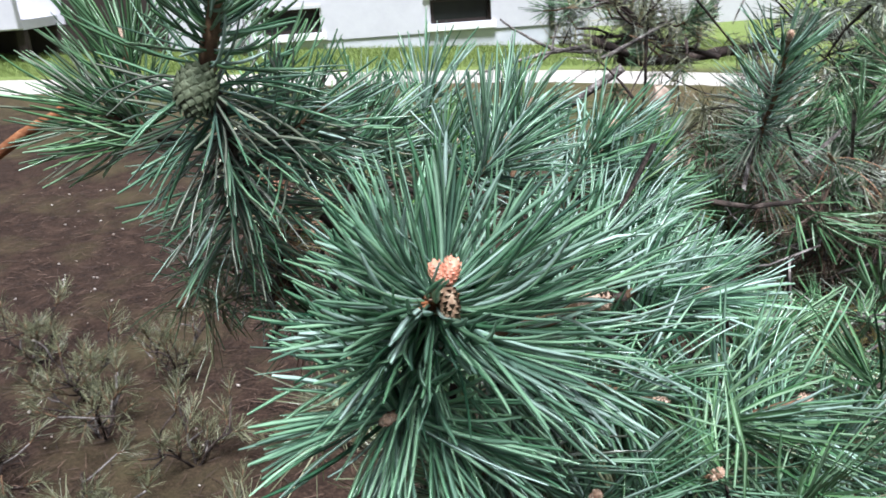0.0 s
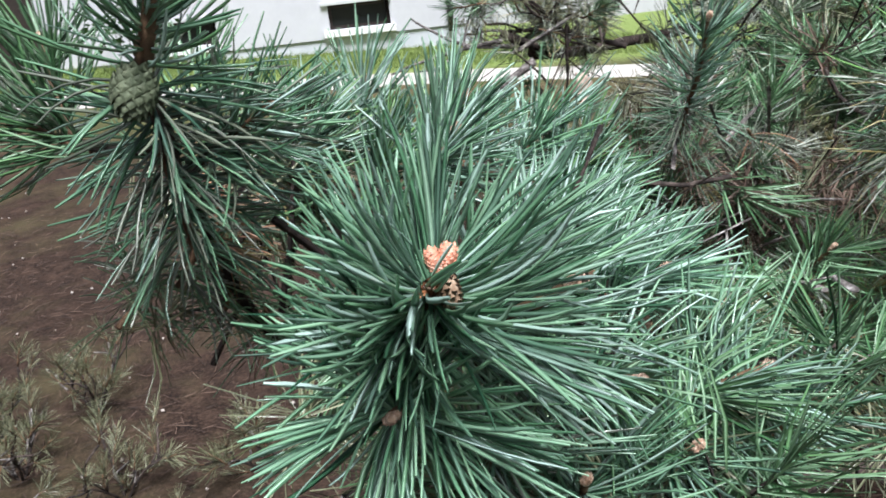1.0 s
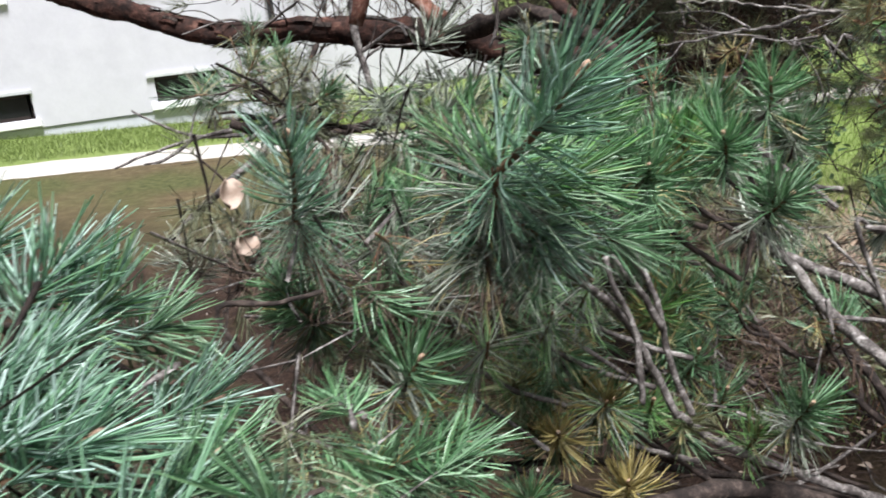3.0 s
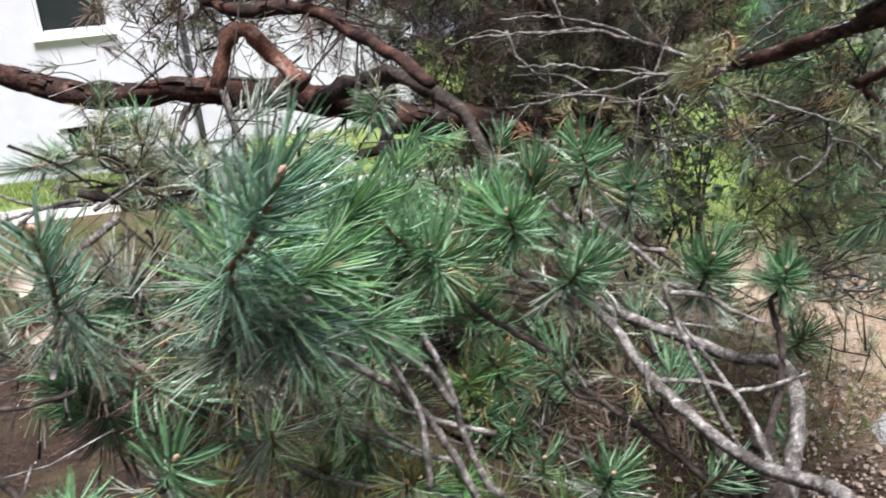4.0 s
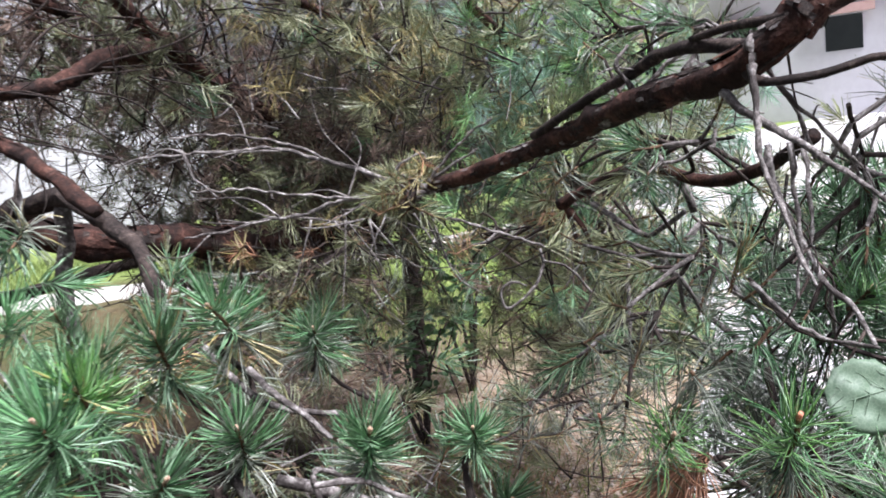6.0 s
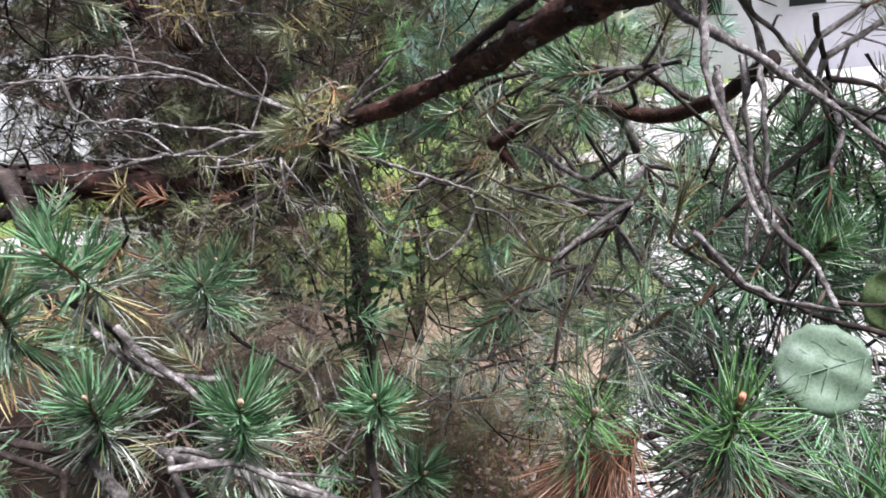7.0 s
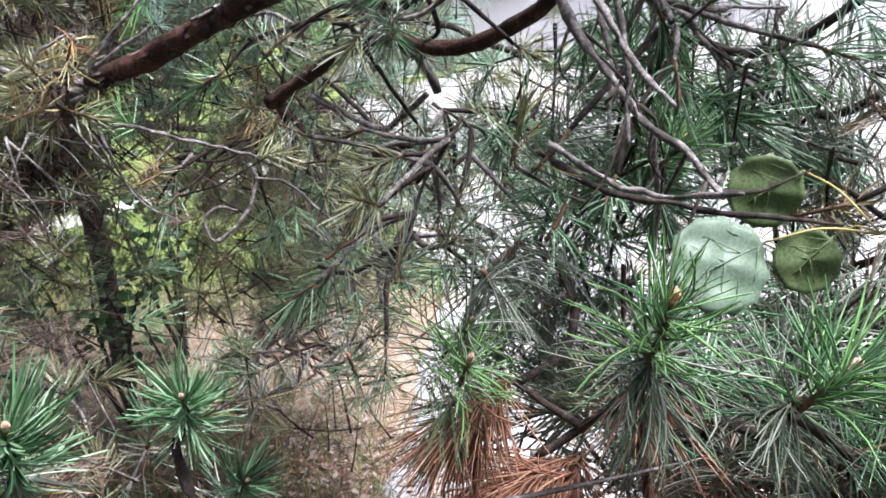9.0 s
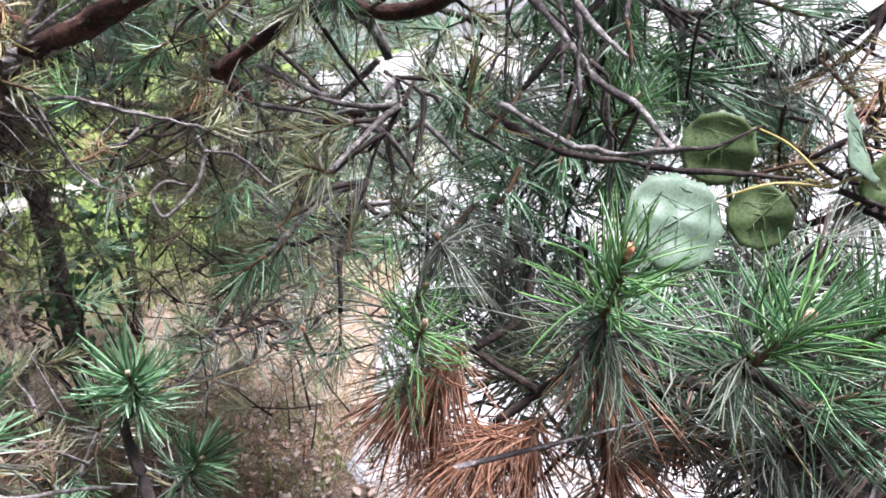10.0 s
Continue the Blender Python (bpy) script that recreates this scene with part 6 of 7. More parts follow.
# the rest of its crown, high above
for k in range(11):
    q = 2.4 * k
    z = 2.7 + 0.24 * k
    rch = 1.15 - 0.06 * k
    tip = (3.05 + math.cos(q) * rch, 3.9 + math.sin(q) * rch, z + 0.35)
    branch(big_pine, [(3.05, 3.92, z), (3.05 + math.cos(q) * rch * 0.5, 3.9 + math.sin(q) * rch * 0.5, z + 0.1), tip], 0.022, 0.006, BARK_RED, "limb", 7)
    for f in (0.4, 0.7, 1.0):
        thicket(big_pine, (3.05 + math.cos(q) * rch * f, 3.9 + math.sin(q) * rch * f, z + 0.1 + 0.25 * f), 0.40, 34, "crown", NEEDLE_CROWN, 700 + 3 * k + int(3 * f), 0.4)
thicket(big_pine, (3.05, 3.9, 5.1), 0.3, 40, "crown", NEEDLE_CROWN, 731, 0.8)

# ---- the hanging pine on the near side, with its long red branch ----
side_pine = thing("pine_tree", (2.45, 0.0, 0), "pine with a long red branch and hanging grey twigs", "pine tree")
branch(side_pine, [(2.45, 0.0, -0.1), (2.43, 0.02, 1.0), (2.45, -0.02, 2.2), (2.4, 0.0, 3.6)], 0.06, 0.035, BARK_RED, "trunk", 14, 0.14, 0.01)
big_branch = [(2.44, 0.0, 1.95), (1.8475, 0.5537, 1.7123), (1.7849, 0.6103, 1.6699), (1.7695, 0.6901, 1.6275), (1.7788, 0.7927, 1.6058), (1.8109, 0.9365, 1.5827), (1.8553, 1.1143, 1.5422), (1.8705, 1.3320, 1.4940), (1.8466, 1.4927, 1.4575)]
long_branch = branch(side_pine, big_branch, 0.0255, 0.0145, BARK_RED, "branch", 16, 0.26, 0.008, 0.35, "long dark red branch with flaking bark")
bark_flakes(long_branch, big_branch, 0.0255, 0.0145, 640, 3, (BARK_RED, BARK_DARK, BARK_RED, BARK_DARK, BARK_GREY))
# pale plates along the upper side paint the light on its top
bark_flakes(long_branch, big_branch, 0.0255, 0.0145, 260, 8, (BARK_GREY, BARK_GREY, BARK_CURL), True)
branch(side_pine, [(1.7890, 0.6791, 1.6480), (1.7853, 0.7839, 1.6587), (1.8015, 0.8886, 1.6362), (1.8258, 1.0350, 1.5923), (1.8411, 1.1545, 1.5554)], 0.010, 0.007, BARK_DARK, "branch", 8)
branch(side_pine, [(1.7677, 0.5995, 1.6749), (1.7700, 0.6871, 1.6732), (1.7785, 0.7598, 1.6665)], 0.008, 0.004, BARK_DARK, "branch", 8)
branch(side_pine, [(1.7690, 0.6870, 1.6260), (1.7500, 0.6450, 1.6070), (1.7732, 0.5931, 1.6068), (1.8004, 0.5448, 1.6144), (1.8146, 0.5166, 1.6159), (1.95, 0.40, 1.64)], 0.006, 0.003, BARK_DARK, "branch", 8)
# dead grey twigs round its upper fork
for ln in ([(1.8089, 0.8583, 1.6173), (1.8247, 0.8189, 1.6541), (1.8518, 0.7789, 1.6661), (1.8703, 0.7345, 1.6878)],
           [(1.8091, 0.7992, 1.6267), (1.8231, 0.7715, 1.6556), (1.8474, 0.7295, 1.6488), (1.8764, 0.6910, 1.6737)],
           [(1.8047, 0.7327, 1.6447), (1.8061, 0.6906, 1.6224), (1.8254, 0.6561, 1.5768), (1.8343, 0.6355, 1.5064)],
           [(1.8010, 0.6888, 1.6563), (1.7970, 0.6553, 1.5994), (1.8247, 0.6276, 1.5547), (1.8720, 0.5942, 1.4870)],
           [(1.8028, 0.8849, 1.6083), (1.7825, 0.8941, 1.6464), (1.7939, 0.8803, 1.6752)]):
    branch(side_pine, ln, 0.0042, 0.0018, BARK_GREY, "dead_twig", 7, 0.3, 0.008, 0.5)
    side_twigs(side_pine, ln, 3, 0.07, 0.0018, BARK_GREY, len(PLACE), -0.2)
# grey sprigs at its end
sprigs = []
sprigs.append([(1.8514, 1.4894, 1.4568), (1.7964, 1.5512, 1.4892), (1.7113, 1.6355, 1.5267), (1.6083, 1.7406, 1.5762), (1.5277, 1.7935, 1.5885), (1.4233, 1.8584, 1.5835), (1.3191, 1.9158, 1.5871)])
sprigs.append([(1.8398, 1.4959, 1.4466), (1.7489, 1.5752, 1.4543), (1.6496, 1.6476, 1.4452), (1.5297, 1.7392, 1.4265), (1.4041, 1.8200, 1.4067)])
sprigs.append([(1.8240, 1.5090, 1.4729), (1.7888, 1.5339, 1.5082), (1.8331, 1.5082, 1.5347), (1.8497, 1.4958, 1.5107)])
sprigs.append([(1.8335, 1.4794, 1.4775), (1.8685, 1.4359, 1.5302), (1.8989, 1.3911, 1.5704), (1.9225, 1.3482, 1.5877)])
sprigs.append([(1.8432, 1.4729, 1.4760), (1.8855, 1.4227, 1.5160), (1.9096, 1.3936, 1.5327)])
sprigs.append([(1.7113, 1.6355, 1.5267), (1.6371, 1.6846, 1.5803), (1.5571, 1.7294, 1.6042), (1.4984, 1.7617, 1.6272), (1.4165, 1.8087, 1.6251)])
sprigs.append([(1.4455, 1.8417, 1.5984), (1.4542, 1.8267, 1.5358), (1.4875, 1.8025, 1.4875)])
sprigs.append([(1.7489, 1.5752, 1.4543), (1.6245, 1.6400, 1.4738), (1.5299, 1.7038, 1.5063), (1.4178, 1.7632, 1.5119)])
sprigs.append([(1.8414, 1.4880, 1.3983), (1.9253, 1.4476, 1.3603), (2.0146, 1.3931, 1.3129), (2.0813, 1.3484, 1.2615)])
for k, ln in enumerate(sprigs):
    branch(side_pine, ln, 0.0062 if k < 2 else 0.0036, 0.0022, BARK_GREY, "dead_twig", 7, 0.2, 0.012)
branch(side_pine, [(2.0970, 1.4666, 1.2792), (2.0978, 1.4589, 1.2459), (2.0732, 1.4568, 1.2073), (2.0319, 1.4673, 1.1727), (2.0024, 1.4859, 1.1594), (2.0017, 1.4977, 1.2010), (2.0267, 1.4831, 1.2175), (2.0488, 1.4626, 1.2042)], 0.004, 0.0025, BARK_GREY, "dead_twig", 6)
branch(side_pine, [(2.0991, 1.4590, 1.2512), (2.1231, 1.4078, 1.2362), (2.1362, 1.3542, 1.1858), (2.1447, 1.3228, 1.1580)], 0.003, 0.002, BARK_GREY, "dead_twig", 6)
side_twigs(side_pine, sprigs[0], 6, 0.22, 0.0028, BARK_GREY, 51)
side_twigs(side_pine, sprigs[1], 8, 0.24, 0.0028, BARK_GREY, 52, -0.3)
side_twigs(side_pine, [(1.7447, 1.9508, 1.3916), (1.8027, 1.7072, 1.3905), (1.8868, 1.5480, 1.4040)], 16, 0.3, 0.003, BARK_GREY, 53, -0.8)
bough(side_pine, [(1.8211, 1.5089, 1.4554), (1.7968, 1.5016, 1.4654), (1.7737, 1.4906, 1.4517)], 0, 0, 9, 0.06, ["yellow", "olive"], 54, size=0.8)
bough(side_pine, [(1.8422, 1.5763, 1.4321), (1.8175, 1.5452, 1.4495)], 0, 0, 7, 0.05, ["yellow", "olive"], 55, size=0.8)
# arching red twig and its grey ends
arch = [(2.1011, 1.3861, 1.3825), (2.1107, 1.3121, 1.4154), (2.0986, 1.1987, 1.4533), (2.0916, 1.1172, 1.4678), (2.1045, 1.0848, 1.4492), (2.1119, 1.0562, 1.4164), (2.1145, 1.0469, 1.3765)]
branch(side_pine, arch[:4] + [(2.0812, 1.0337, 1.4485), (2.0708, 0.9460, 1.4436), (2.0380, 0.8335, 1.4716), (1.9934, 0.7301, 1.5166)], 0.012, 0.010, BARK_RED, "branch", 9)
branch(side_pine, arch[3:], 0.010, 0.007, BARK_GREY, "branch", 8)
branch(side_pine, [(2.0965, 1.2814, 1.3919), (2.0973, 1.2027, 1.3512), (2.1092, 1.1545, 1.3249), (2.1226, 1.1267, 1.3409), (2.1224, 1.0695, 1.3760)], 0.006, 0.005, BARK_GREY, "dead_twig", 7)
branch(side_pine, [(2.1099, 1.2561, 1.4130), (2.1085, 1.2091, 1.3732), (2.1114, 1.1681, 1.3293)], 0.004, 0.003, BARK_DARK, "dead_twig", 6)
branch(side_pine, [(2.0831, 1.1009, 1.2978), (2.0937, 1.0711, 1.2409), (2.1017, 1.0268, 1.1950), (2.0927, 0.9509, 1.1579)], 0.006, 0.005, BARK_GREY, "dead_twig", 7)
branch(side_pine, [(2.0744, 1.1549, 1.2895), (2.0991, 1.1137, 1.2990), (2.1036, 1.0934, 1.3028)], 0.008, 0.006, BARK_RED, "twig", 7)
branch(side_pine, [(2.0364, 1.1384, 1.2979), (2.0054, 1.1198, 1.2236), (1.9763, 1.0964, 1.1603), (1.9518, 1.0772, 1.0971)], 0.0045, 0.003, BARK_GREY, "dead_twig", 7, 0.2)
branch(side_pine, [(2.1026, 1.3564, 1.3732), (2.0966, 1.3147, 1.3330), (2.0905, 1.2828, 1.2838)], 0.007, 0.004, BARK_RED, "dead_twig", 7)
branch(side_pine, [(2.1029, 1.3705, 1.3786), (2.0940, 1.3432, 1.3234), (2.0827, 1.3323, 1.2846)], 0.006, 0.004, BARK_RED, "dead_twig", 7)
# hanging twigs in front of the paving
hang = []
hang.append([(1.7589, 0.7044, 1.5996), (1.7391, 0.6434, 1.5608), (1.7280, 0.5828, 1.5312), (1.7116, 0.5251, 1.5026), (1.7108, 0.4703, 1.4640)])
hang.append([(1.8470, 0.7059, 1.5223), (1.8318, 0.6910, 1.4788), (1.8195, 0.6682, 1.4462), (1.8082, 0.6406, 1.4173), (1.7948, 0.6132, 1.3875), (1.7787, 0.5905, 1.3651), (1.7763, 0.5597, 1.3437), (1.7668, 0.5418, 1.3220), (1.7569, 0.5265, 1.3061)])
hang.append([(1.9019, 0.6893, 1.5169), (1.8853, 0.6746, 1.4609), (1.8643, 0.6609, 1.4065), (1.8441, 0.6597, 1.3532)])
hang.append([(1.7871, 0.5946, 1.3607), (1.7926, 0.5929, 1.3334), (1.8046, 0.5944, 1.2979)])
hang.append([(2.0068, 0.7031, 1.5063), (1.9998, 0.6685, 1.4726), (2.0025, 0.6328, 1.4480), (1.9915, 0.5937, 1.4022), (1.9885, 0.5617, 1.3778), (1.9814, 0.5350, 1.3495)])
hang.append([(2.0018, 0.6632, 1.4658), (1.9956, 0.6686, 1.4177), (1.9982, 0.6747, 1.3732), (2.0009, 0.6805, 1.3402)])
hang.append([(1.9936, 0.5831, 1.3895), (1.9894, 0.5790, 1.3543), (1.9854, 0.5927, 1.3060)])
hang.append([(1.8662, 0.7566, 1.3346), (1.8079, 0.6892, 1.3198), (1.7693, 0.6268, 1.3106), (1.7574, 0.5781, 1.3058), (1.7619, 0.5357, 1.2979), (1.7656, 0.4914, 1.2940), (1.7679, 0.4382, 1.2875)])
hang.append([(1.9985, 0.6434, 1.4523), (2.0484, 0.5956, 1.4480), (2.0848, 0.5438, 1.4410)])
hang.append([(1.7643, 0.6611, 1.6631), (1.7409, 0.6438, 1.6274), (1.7233, 0.6320, 1.5714), (1.7122, 0.6215, 1.5094), (1.6979, 0.5944, 1.4618), (1.6754, 0.5622, 1.4311), (1.6451, 0.5209, 1.4031)])
hang.append([(1.7311, 0.5977, 1.5375), (1.7250, 0.5939, 1.4760), (1.7209, 0.5840, 1.4266), (1.7109, 0.5882, 1.3579)])
hang.append([(1.7861, 0.6971, 1.3549), (1.7576, 0.6335, 1.3265), (1.7321, 0.5698, 1.3160), (1.7147, 0.4985, 1.3236)])
for k, ln in enumerate(hang):
    branch(side_pine, ln, (0.0055, 0.0056, 0.0038, 0.0034, 0.0058, 0.0036, 0.0038, 0.0042, 0.0034, 0.0046, 0.0036, 0.0036)[k], 0.0018, BARK_GREY if k != 7 else BARK_DARK, "hanging_twig", 9, 0.32, 0.006, 0.5)
side_twigs(side_pine, hang[1], 10, 0.12, 0.0025, BARK_DARK, 61, -0.6)
side_twigs(side_pine, hang[4], 10, 0.14, 0.0025, BARK_DARK, 62, -0.6)
# shoots round the big leaf
shoot(side_pine, (1.6098, 0.5427, 1.2274), (1.5899, 0.5152, 1.2811), 0.070, 144, "fan", NEEDLE_BRIGHT, bud=2, size=0.009, bud_mat=BUD_ORANGE, w=0.0017, segs=4, extra=NEEDLE_MID, share=0.3, wild=2.2)
shoot(side_pine, (1.6221, 0.5555, 1.1948), (1.6071, 0.5363, 1.2392), 0.085, 190, "spread", NEEDLE_OLD, bud=0, w=0.0016, segs=5, extra=NEEDLE_MID, share=0.25, wild=3.0)
shoot(side_pine, (1.6807, 0.7776, 1.1679), (1.6822, 0.7372, 1.2118), 0.080, 122, "star", NEEDLE_OLD, bud=0, segs=4, extra=NEEDLE_BRIGHT, share=0.3, wild=2.2)
shoot(side_pine, (1.7196, 0.7346, 1.2285), (1.7036, 0.7343, 1.2519), 0.080, 86, "droop", NEEDLE_OLD, bud=0, segs=4, wild=2.2)
shoot(side_pine, (1.6492, 0.7399, 1.1588), (1.6479, 0.7254, 1.1835), 0.060, 79, "star", NEEDLE_BRIGHT, bud=1, segs=4, extra=NEEDLE_OLD, share=0.3, wild=2.2)
shoot(side_pine, (1.6551, 0.4512, 1.1798), (1.6558, 0.4192, 1.2153), 0.075, 151, "fan", NEEDLE_BRIGHT, bud=2, size=0.009, w=0.0017, segs=4, extra=NEEDLE_MID, share=0.5, wild=2.2)
shoot(side_pine, (1.6793, 0.4856, 1.1537), (1.6674, 0.4535, 1.1824), 0.080, 170, "spread", NEEDLE_OLD, bud=0, segs=4, extra=NEEDLE_MID, share=0.4, wild=2.2)
shoot(side_pine, (1.7000, 0.4016, 1.1633), (1.6995, 0.3662, 1.2027), 0.075, 136, "fan", NEEDLE_MID, bud=0, segs=4, extra=NEEDLE_BRIGHT, share=0.4, wild=2.2)
shoot(side_pine, (1.7306, 0.4380, 1.1029), (1.7449, 0.3906, 1.1175), 0.080, 144, "star", NEEDLE_MID, bud=0, segs=4, extra=NEEDLE_GREEN, share=0.5, wild=2.2)
shoot(side_pine, (1.7435, 0.4723, 1.0571), (1.7288, 0.4384, 1.0617), 0.080, 122, "droop", NEEDLE_OLD, bud=0, segs=4, extra=NEEDLE_OLD, share=0.4, wild=2.2)
shoot(side_pine, (1.7452, 0.5243, 1.0810), (1.7137, 0.5262, 1.0708), 0.080, 108, "droop", NEEDLE_OLD, bud=0, segs=4, extra=NEEDLE_DEAD, share=0.3, wild=2.2)
shoot(side_pine, (1.7866, 0.4024, 1.0327), (1.7827, 0.3762, 1.0236), 0.080, 108, "droop", NEEDLE_OLD, bud=0, segs=4, wild=2.2)
shoot(side_pine, (1.9946, 0.6726, 1.2950), (2.0022, 0.6436, 1.3844), 0.066, 122, "fan", NEEDLE_BRIGHT, bud=1, segs=3, wild=2.2)
shoot(side_pine, (1.8994, 0.6367, 1.2998), (1.8984, 0.6055, 1.3310), 0.066, 93, "fan", NEEDLE_BRIGHT, bud=1, segs=3, extra=NEEDLE_MID, share=0.4, wild=2.2)
shoot(side_pine, (1.8330, 0.7657, 1.3227), (1.8547, 0.7550, 1.3931), 0.060, 64, "fan", NEEDLE_YELLOW, bud=0, extra=NEEDLE_GREEN, share=0.6, wild=2.2)
shoot(side_pine, (1.8507, 0.7169, 1.2765), (1.8123, 0.7241, 1.2489), 0.070, 86, "droop", NEEDLE_MID, bud=0, wild=2.2)
shoot(side_pine, (1.8208, 0.7583, 1.2443), (1.7922, 0.7882, 1.2156), 0.075, 93, "droop", NEEDLE_OLD, bud=0, wild=2.2)
shoot(side_pine, (1.9042, 1.1094, 0.9926), (1.8953, 1.1086, 1.0285), 0.062, 86, "star", NEEDLE_GREEN, bud=1, bud_mat=BUD_ORANGE, extra=NEEDLE_OLD, share=0.3, wild=2.2)
shoot(side_pine, (1.7489, 0.7866, 1.1180), (1.7286, 0.7848, 1.1531), 0.060, 79, "star", NEEDLE_BRIGHT, bud=1, bud_mat=BUD_ORANGE, extra=NEEDLE_OLD, share=0.3, wild=2.2)
# dead rust-coloured bunches
D = dict(bud=0, segs=4, w=0.0017)
shoot(side_pine, (1.7397, 0.7462, 1.1235), (1.6997, 0.7573, 1.1138), 0.115, 260, "hang", NEEDLE_DEAD, **D, wild=2.6)
shoot(side_pine, (1.7412, 0.7410, 1.1201), (1.7092, 0.7901, 1.0788), 0.110, 200, "hang", NEEDLE_DEAD, **D, wild=2.6)
shoot(side_pine, (1.7507, 0.6867, 1.0392), (1.7056, 0.7096, 1.0328), 0.100, 220, "hang", NEEDLE_DEAD, **D, wild=2.6)
shoot(side_pine, (1.7583, 0.6772, 1.0429), (1.7216, 0.6749, 1.0264), 0.100, 190, "hang", NEEDLE_DEAD, **D, wild=2.6)
shoot(side_pine, (1.7497, 0.7144, 1.0218), (1.6935, 0.7568, 1.0214), 0.100, 170, "hang", NEEDLE_DEAD, **D, wild=2.6)
shoot(side_pine, (1.7063, 0.5844, 1.1805), (1.7024, 0.5858, 1.1504), 0.100, 110, "hang", NEEDLE_DEAD, **D, wild=2.6)
shoot(side_pine, (1.7270, 0.5986, 1.0557), (1.7172, 0.5862, 1.0340), 0.080, 130, "hang", NEEDLE_DEAD, **D, wild=2.6)
branch(side_pine, [(1.6903, 0.5639, 1.1793), (1.7234, 0.6176, 1.1251), (1.7538, 0.6716, 1.0720), (1.7340, 0.7168, 1.0405)], 0.006, 0.004, BARK_DARK, "twig", 7)
branch(side_pine, [(1.7538, 0.6716, 1.0720), (1.7412, 0.7410, 1.1201)], 0.005, 0.003, BARK_DARK, "twig", 7)
branch(side_pine, [(1.6894, 0.5773, 1.1886), (1.7125, 0.5960, 1.1109), (1.7243, 0.5980, 1.0514), (1.7165, 0.5942, 1.0022)], 0.006, 0.004, BARK_DARK, "twig", 7)
branch(side_pine, [(1.6863, 0.5635, 1.2209), (1.7024, 0.5467, 1.1443), (1.7407, 0.4934, 1.0994), (1.7662, 0.4221, 1.0416), (1.7858, 0.3516, 1.0268), (2.44, 0.0, 1.15)], 0.006, 0.012, BARK_DARK, "branch", 8)
branch(side_pine, [(1.8732, 0.7468, 1.2020), (1.8489, 0.7169, 1.1592), (1.8088, 0.7160, 1.1235), (1.7440, 0.7361, 1.1194)], 0.006, 0.004, BARK_DARK, "twig", 7)
branch(side_pine, [(1.6697, 0.4584, 1.1669), (1.7179, 0.4357, 1.1205), (1.7662, 0.4221, 1.0416)], 0.004, 0.006, BARK_DARK, "twig", 7)
# its crown above
for k in range(7):
    q = -0.9 + 2.4 * k
    z = 2.45 + 0.17 * k
    rch = 0.95 - 0.08 * k
    tip = (2.42 + math.cos(q) * rch, math.sin(q) * rch, z + 0.25)
    branch(side_pine, [(2.42, 0.0, z), (2.42 + math.cos(q) * rch * 0.5, math.sin(q) * rch * 0.5, z + 0.06), tip], 0.016, 0.005, BARK_RED, "limb", 7)
    thicket(side_pine, (2.42 + math.cos(q) * rch * 0.8, math.sin(q) * rch * 0.8, z + 0.25), 0.3, 12, "crown", NEEDLE_CROWN, 740 + k, 0.5)
thicket(side_pine, (2.4, 0.0, 3.65), 0.22, 30, "crown", NEEDLE_CROWN, 751, 0.8)
# foliage hanging over the paving
bough(side_pine, [(2.44, 0.0, 1.75), (2.1541, 0.4398, 1.3441), (2.2307, 0.5801, 1.3199), (2.2921, 0.7151, 1.2734)], 0.009, 0.004, 9, 0.22, ["green", "old", "old"], 71, lift=-0.3, size=0.8)
bough(side_pine, [(2.44, 0.0, 1.95), (2.3011, 0.5206, 1.4201), (2.4366, 0.7972, 1.3989), (2.4507, 1.0144, 1.3655)], 0.010, 0.005, 6, 0.2, ["green", "olive", "old"], 72, lift=-0.3)
bough(side_pine, [(2.44, 0.0, 1.4), (2.0751, 0.3984, 1.1876), (2.1411, 0.5343, 1.1173), (2.1485, 0.6837, 1.0950)], 0.007, 0.004, 14, 0.2, ["green", "old", "fresh"], 73, lift=-0.1, size=0.85)
bough(side_pine, [(2.44, 0.0, 1.1), (1.9712, 0.3880, 0.9483), (1.9153, 0.4968, 0.9761), (1.9051, 0.5836, 0.9961)], 0.010, 0.005, 16, 0.14, ["green", "old", "olive"], 74, lift=-0.2)
bough(side_pine, [(2.2071, 1.1196, 1.3498), (2.1517, 1.0161, 1.3118), (2.0880, 0.9995, 1.2542)], 0.003, 0.002, 10, 0.16, ["green", "old", "fresh"], 75, lift=-0.2)
bough(side_pine, [(2.3209, 1.5831, 1.3053), (2.2752, 1.6876, 1.2891), (2.2020, 1.8058, 1.2772)], 0.003, 0.002, 14, 0.2, ["olive", "yellow", "green"], 76, lift=-0.1)
bough(side_pine, [(2.2990, 0.9946, 1.4060), (2.3140, 1.1587, 1.4739), (2.2888, 1.3482, 1.5144), (2.2290, 1.5474, 1.4948)], 0.006, 0.004, 5, 0.2, ["green", "olive", "fresh"], 77, lift=0.0)
bough(side_pine, [(1.9666, 0.8385, 1.5257), (1.9815, 0.9804, 1.5116), (1.9892, 1.1181, 1.4846)], 0.003, 0.002, 16, 0.2, ["green", "olive", "old"], 78, lift=-0.1, size=0.8)
bough(side_pine, [(1.9983, 0.9274, 1.3585), (1.9391, 0.9686, 1.2714), (1.8616, 0.9454, 1.1987)], 0.003, 0.002, 16, 0.2, ["green", "old", "olive"], 79, lift=-0.1, size=0.8)
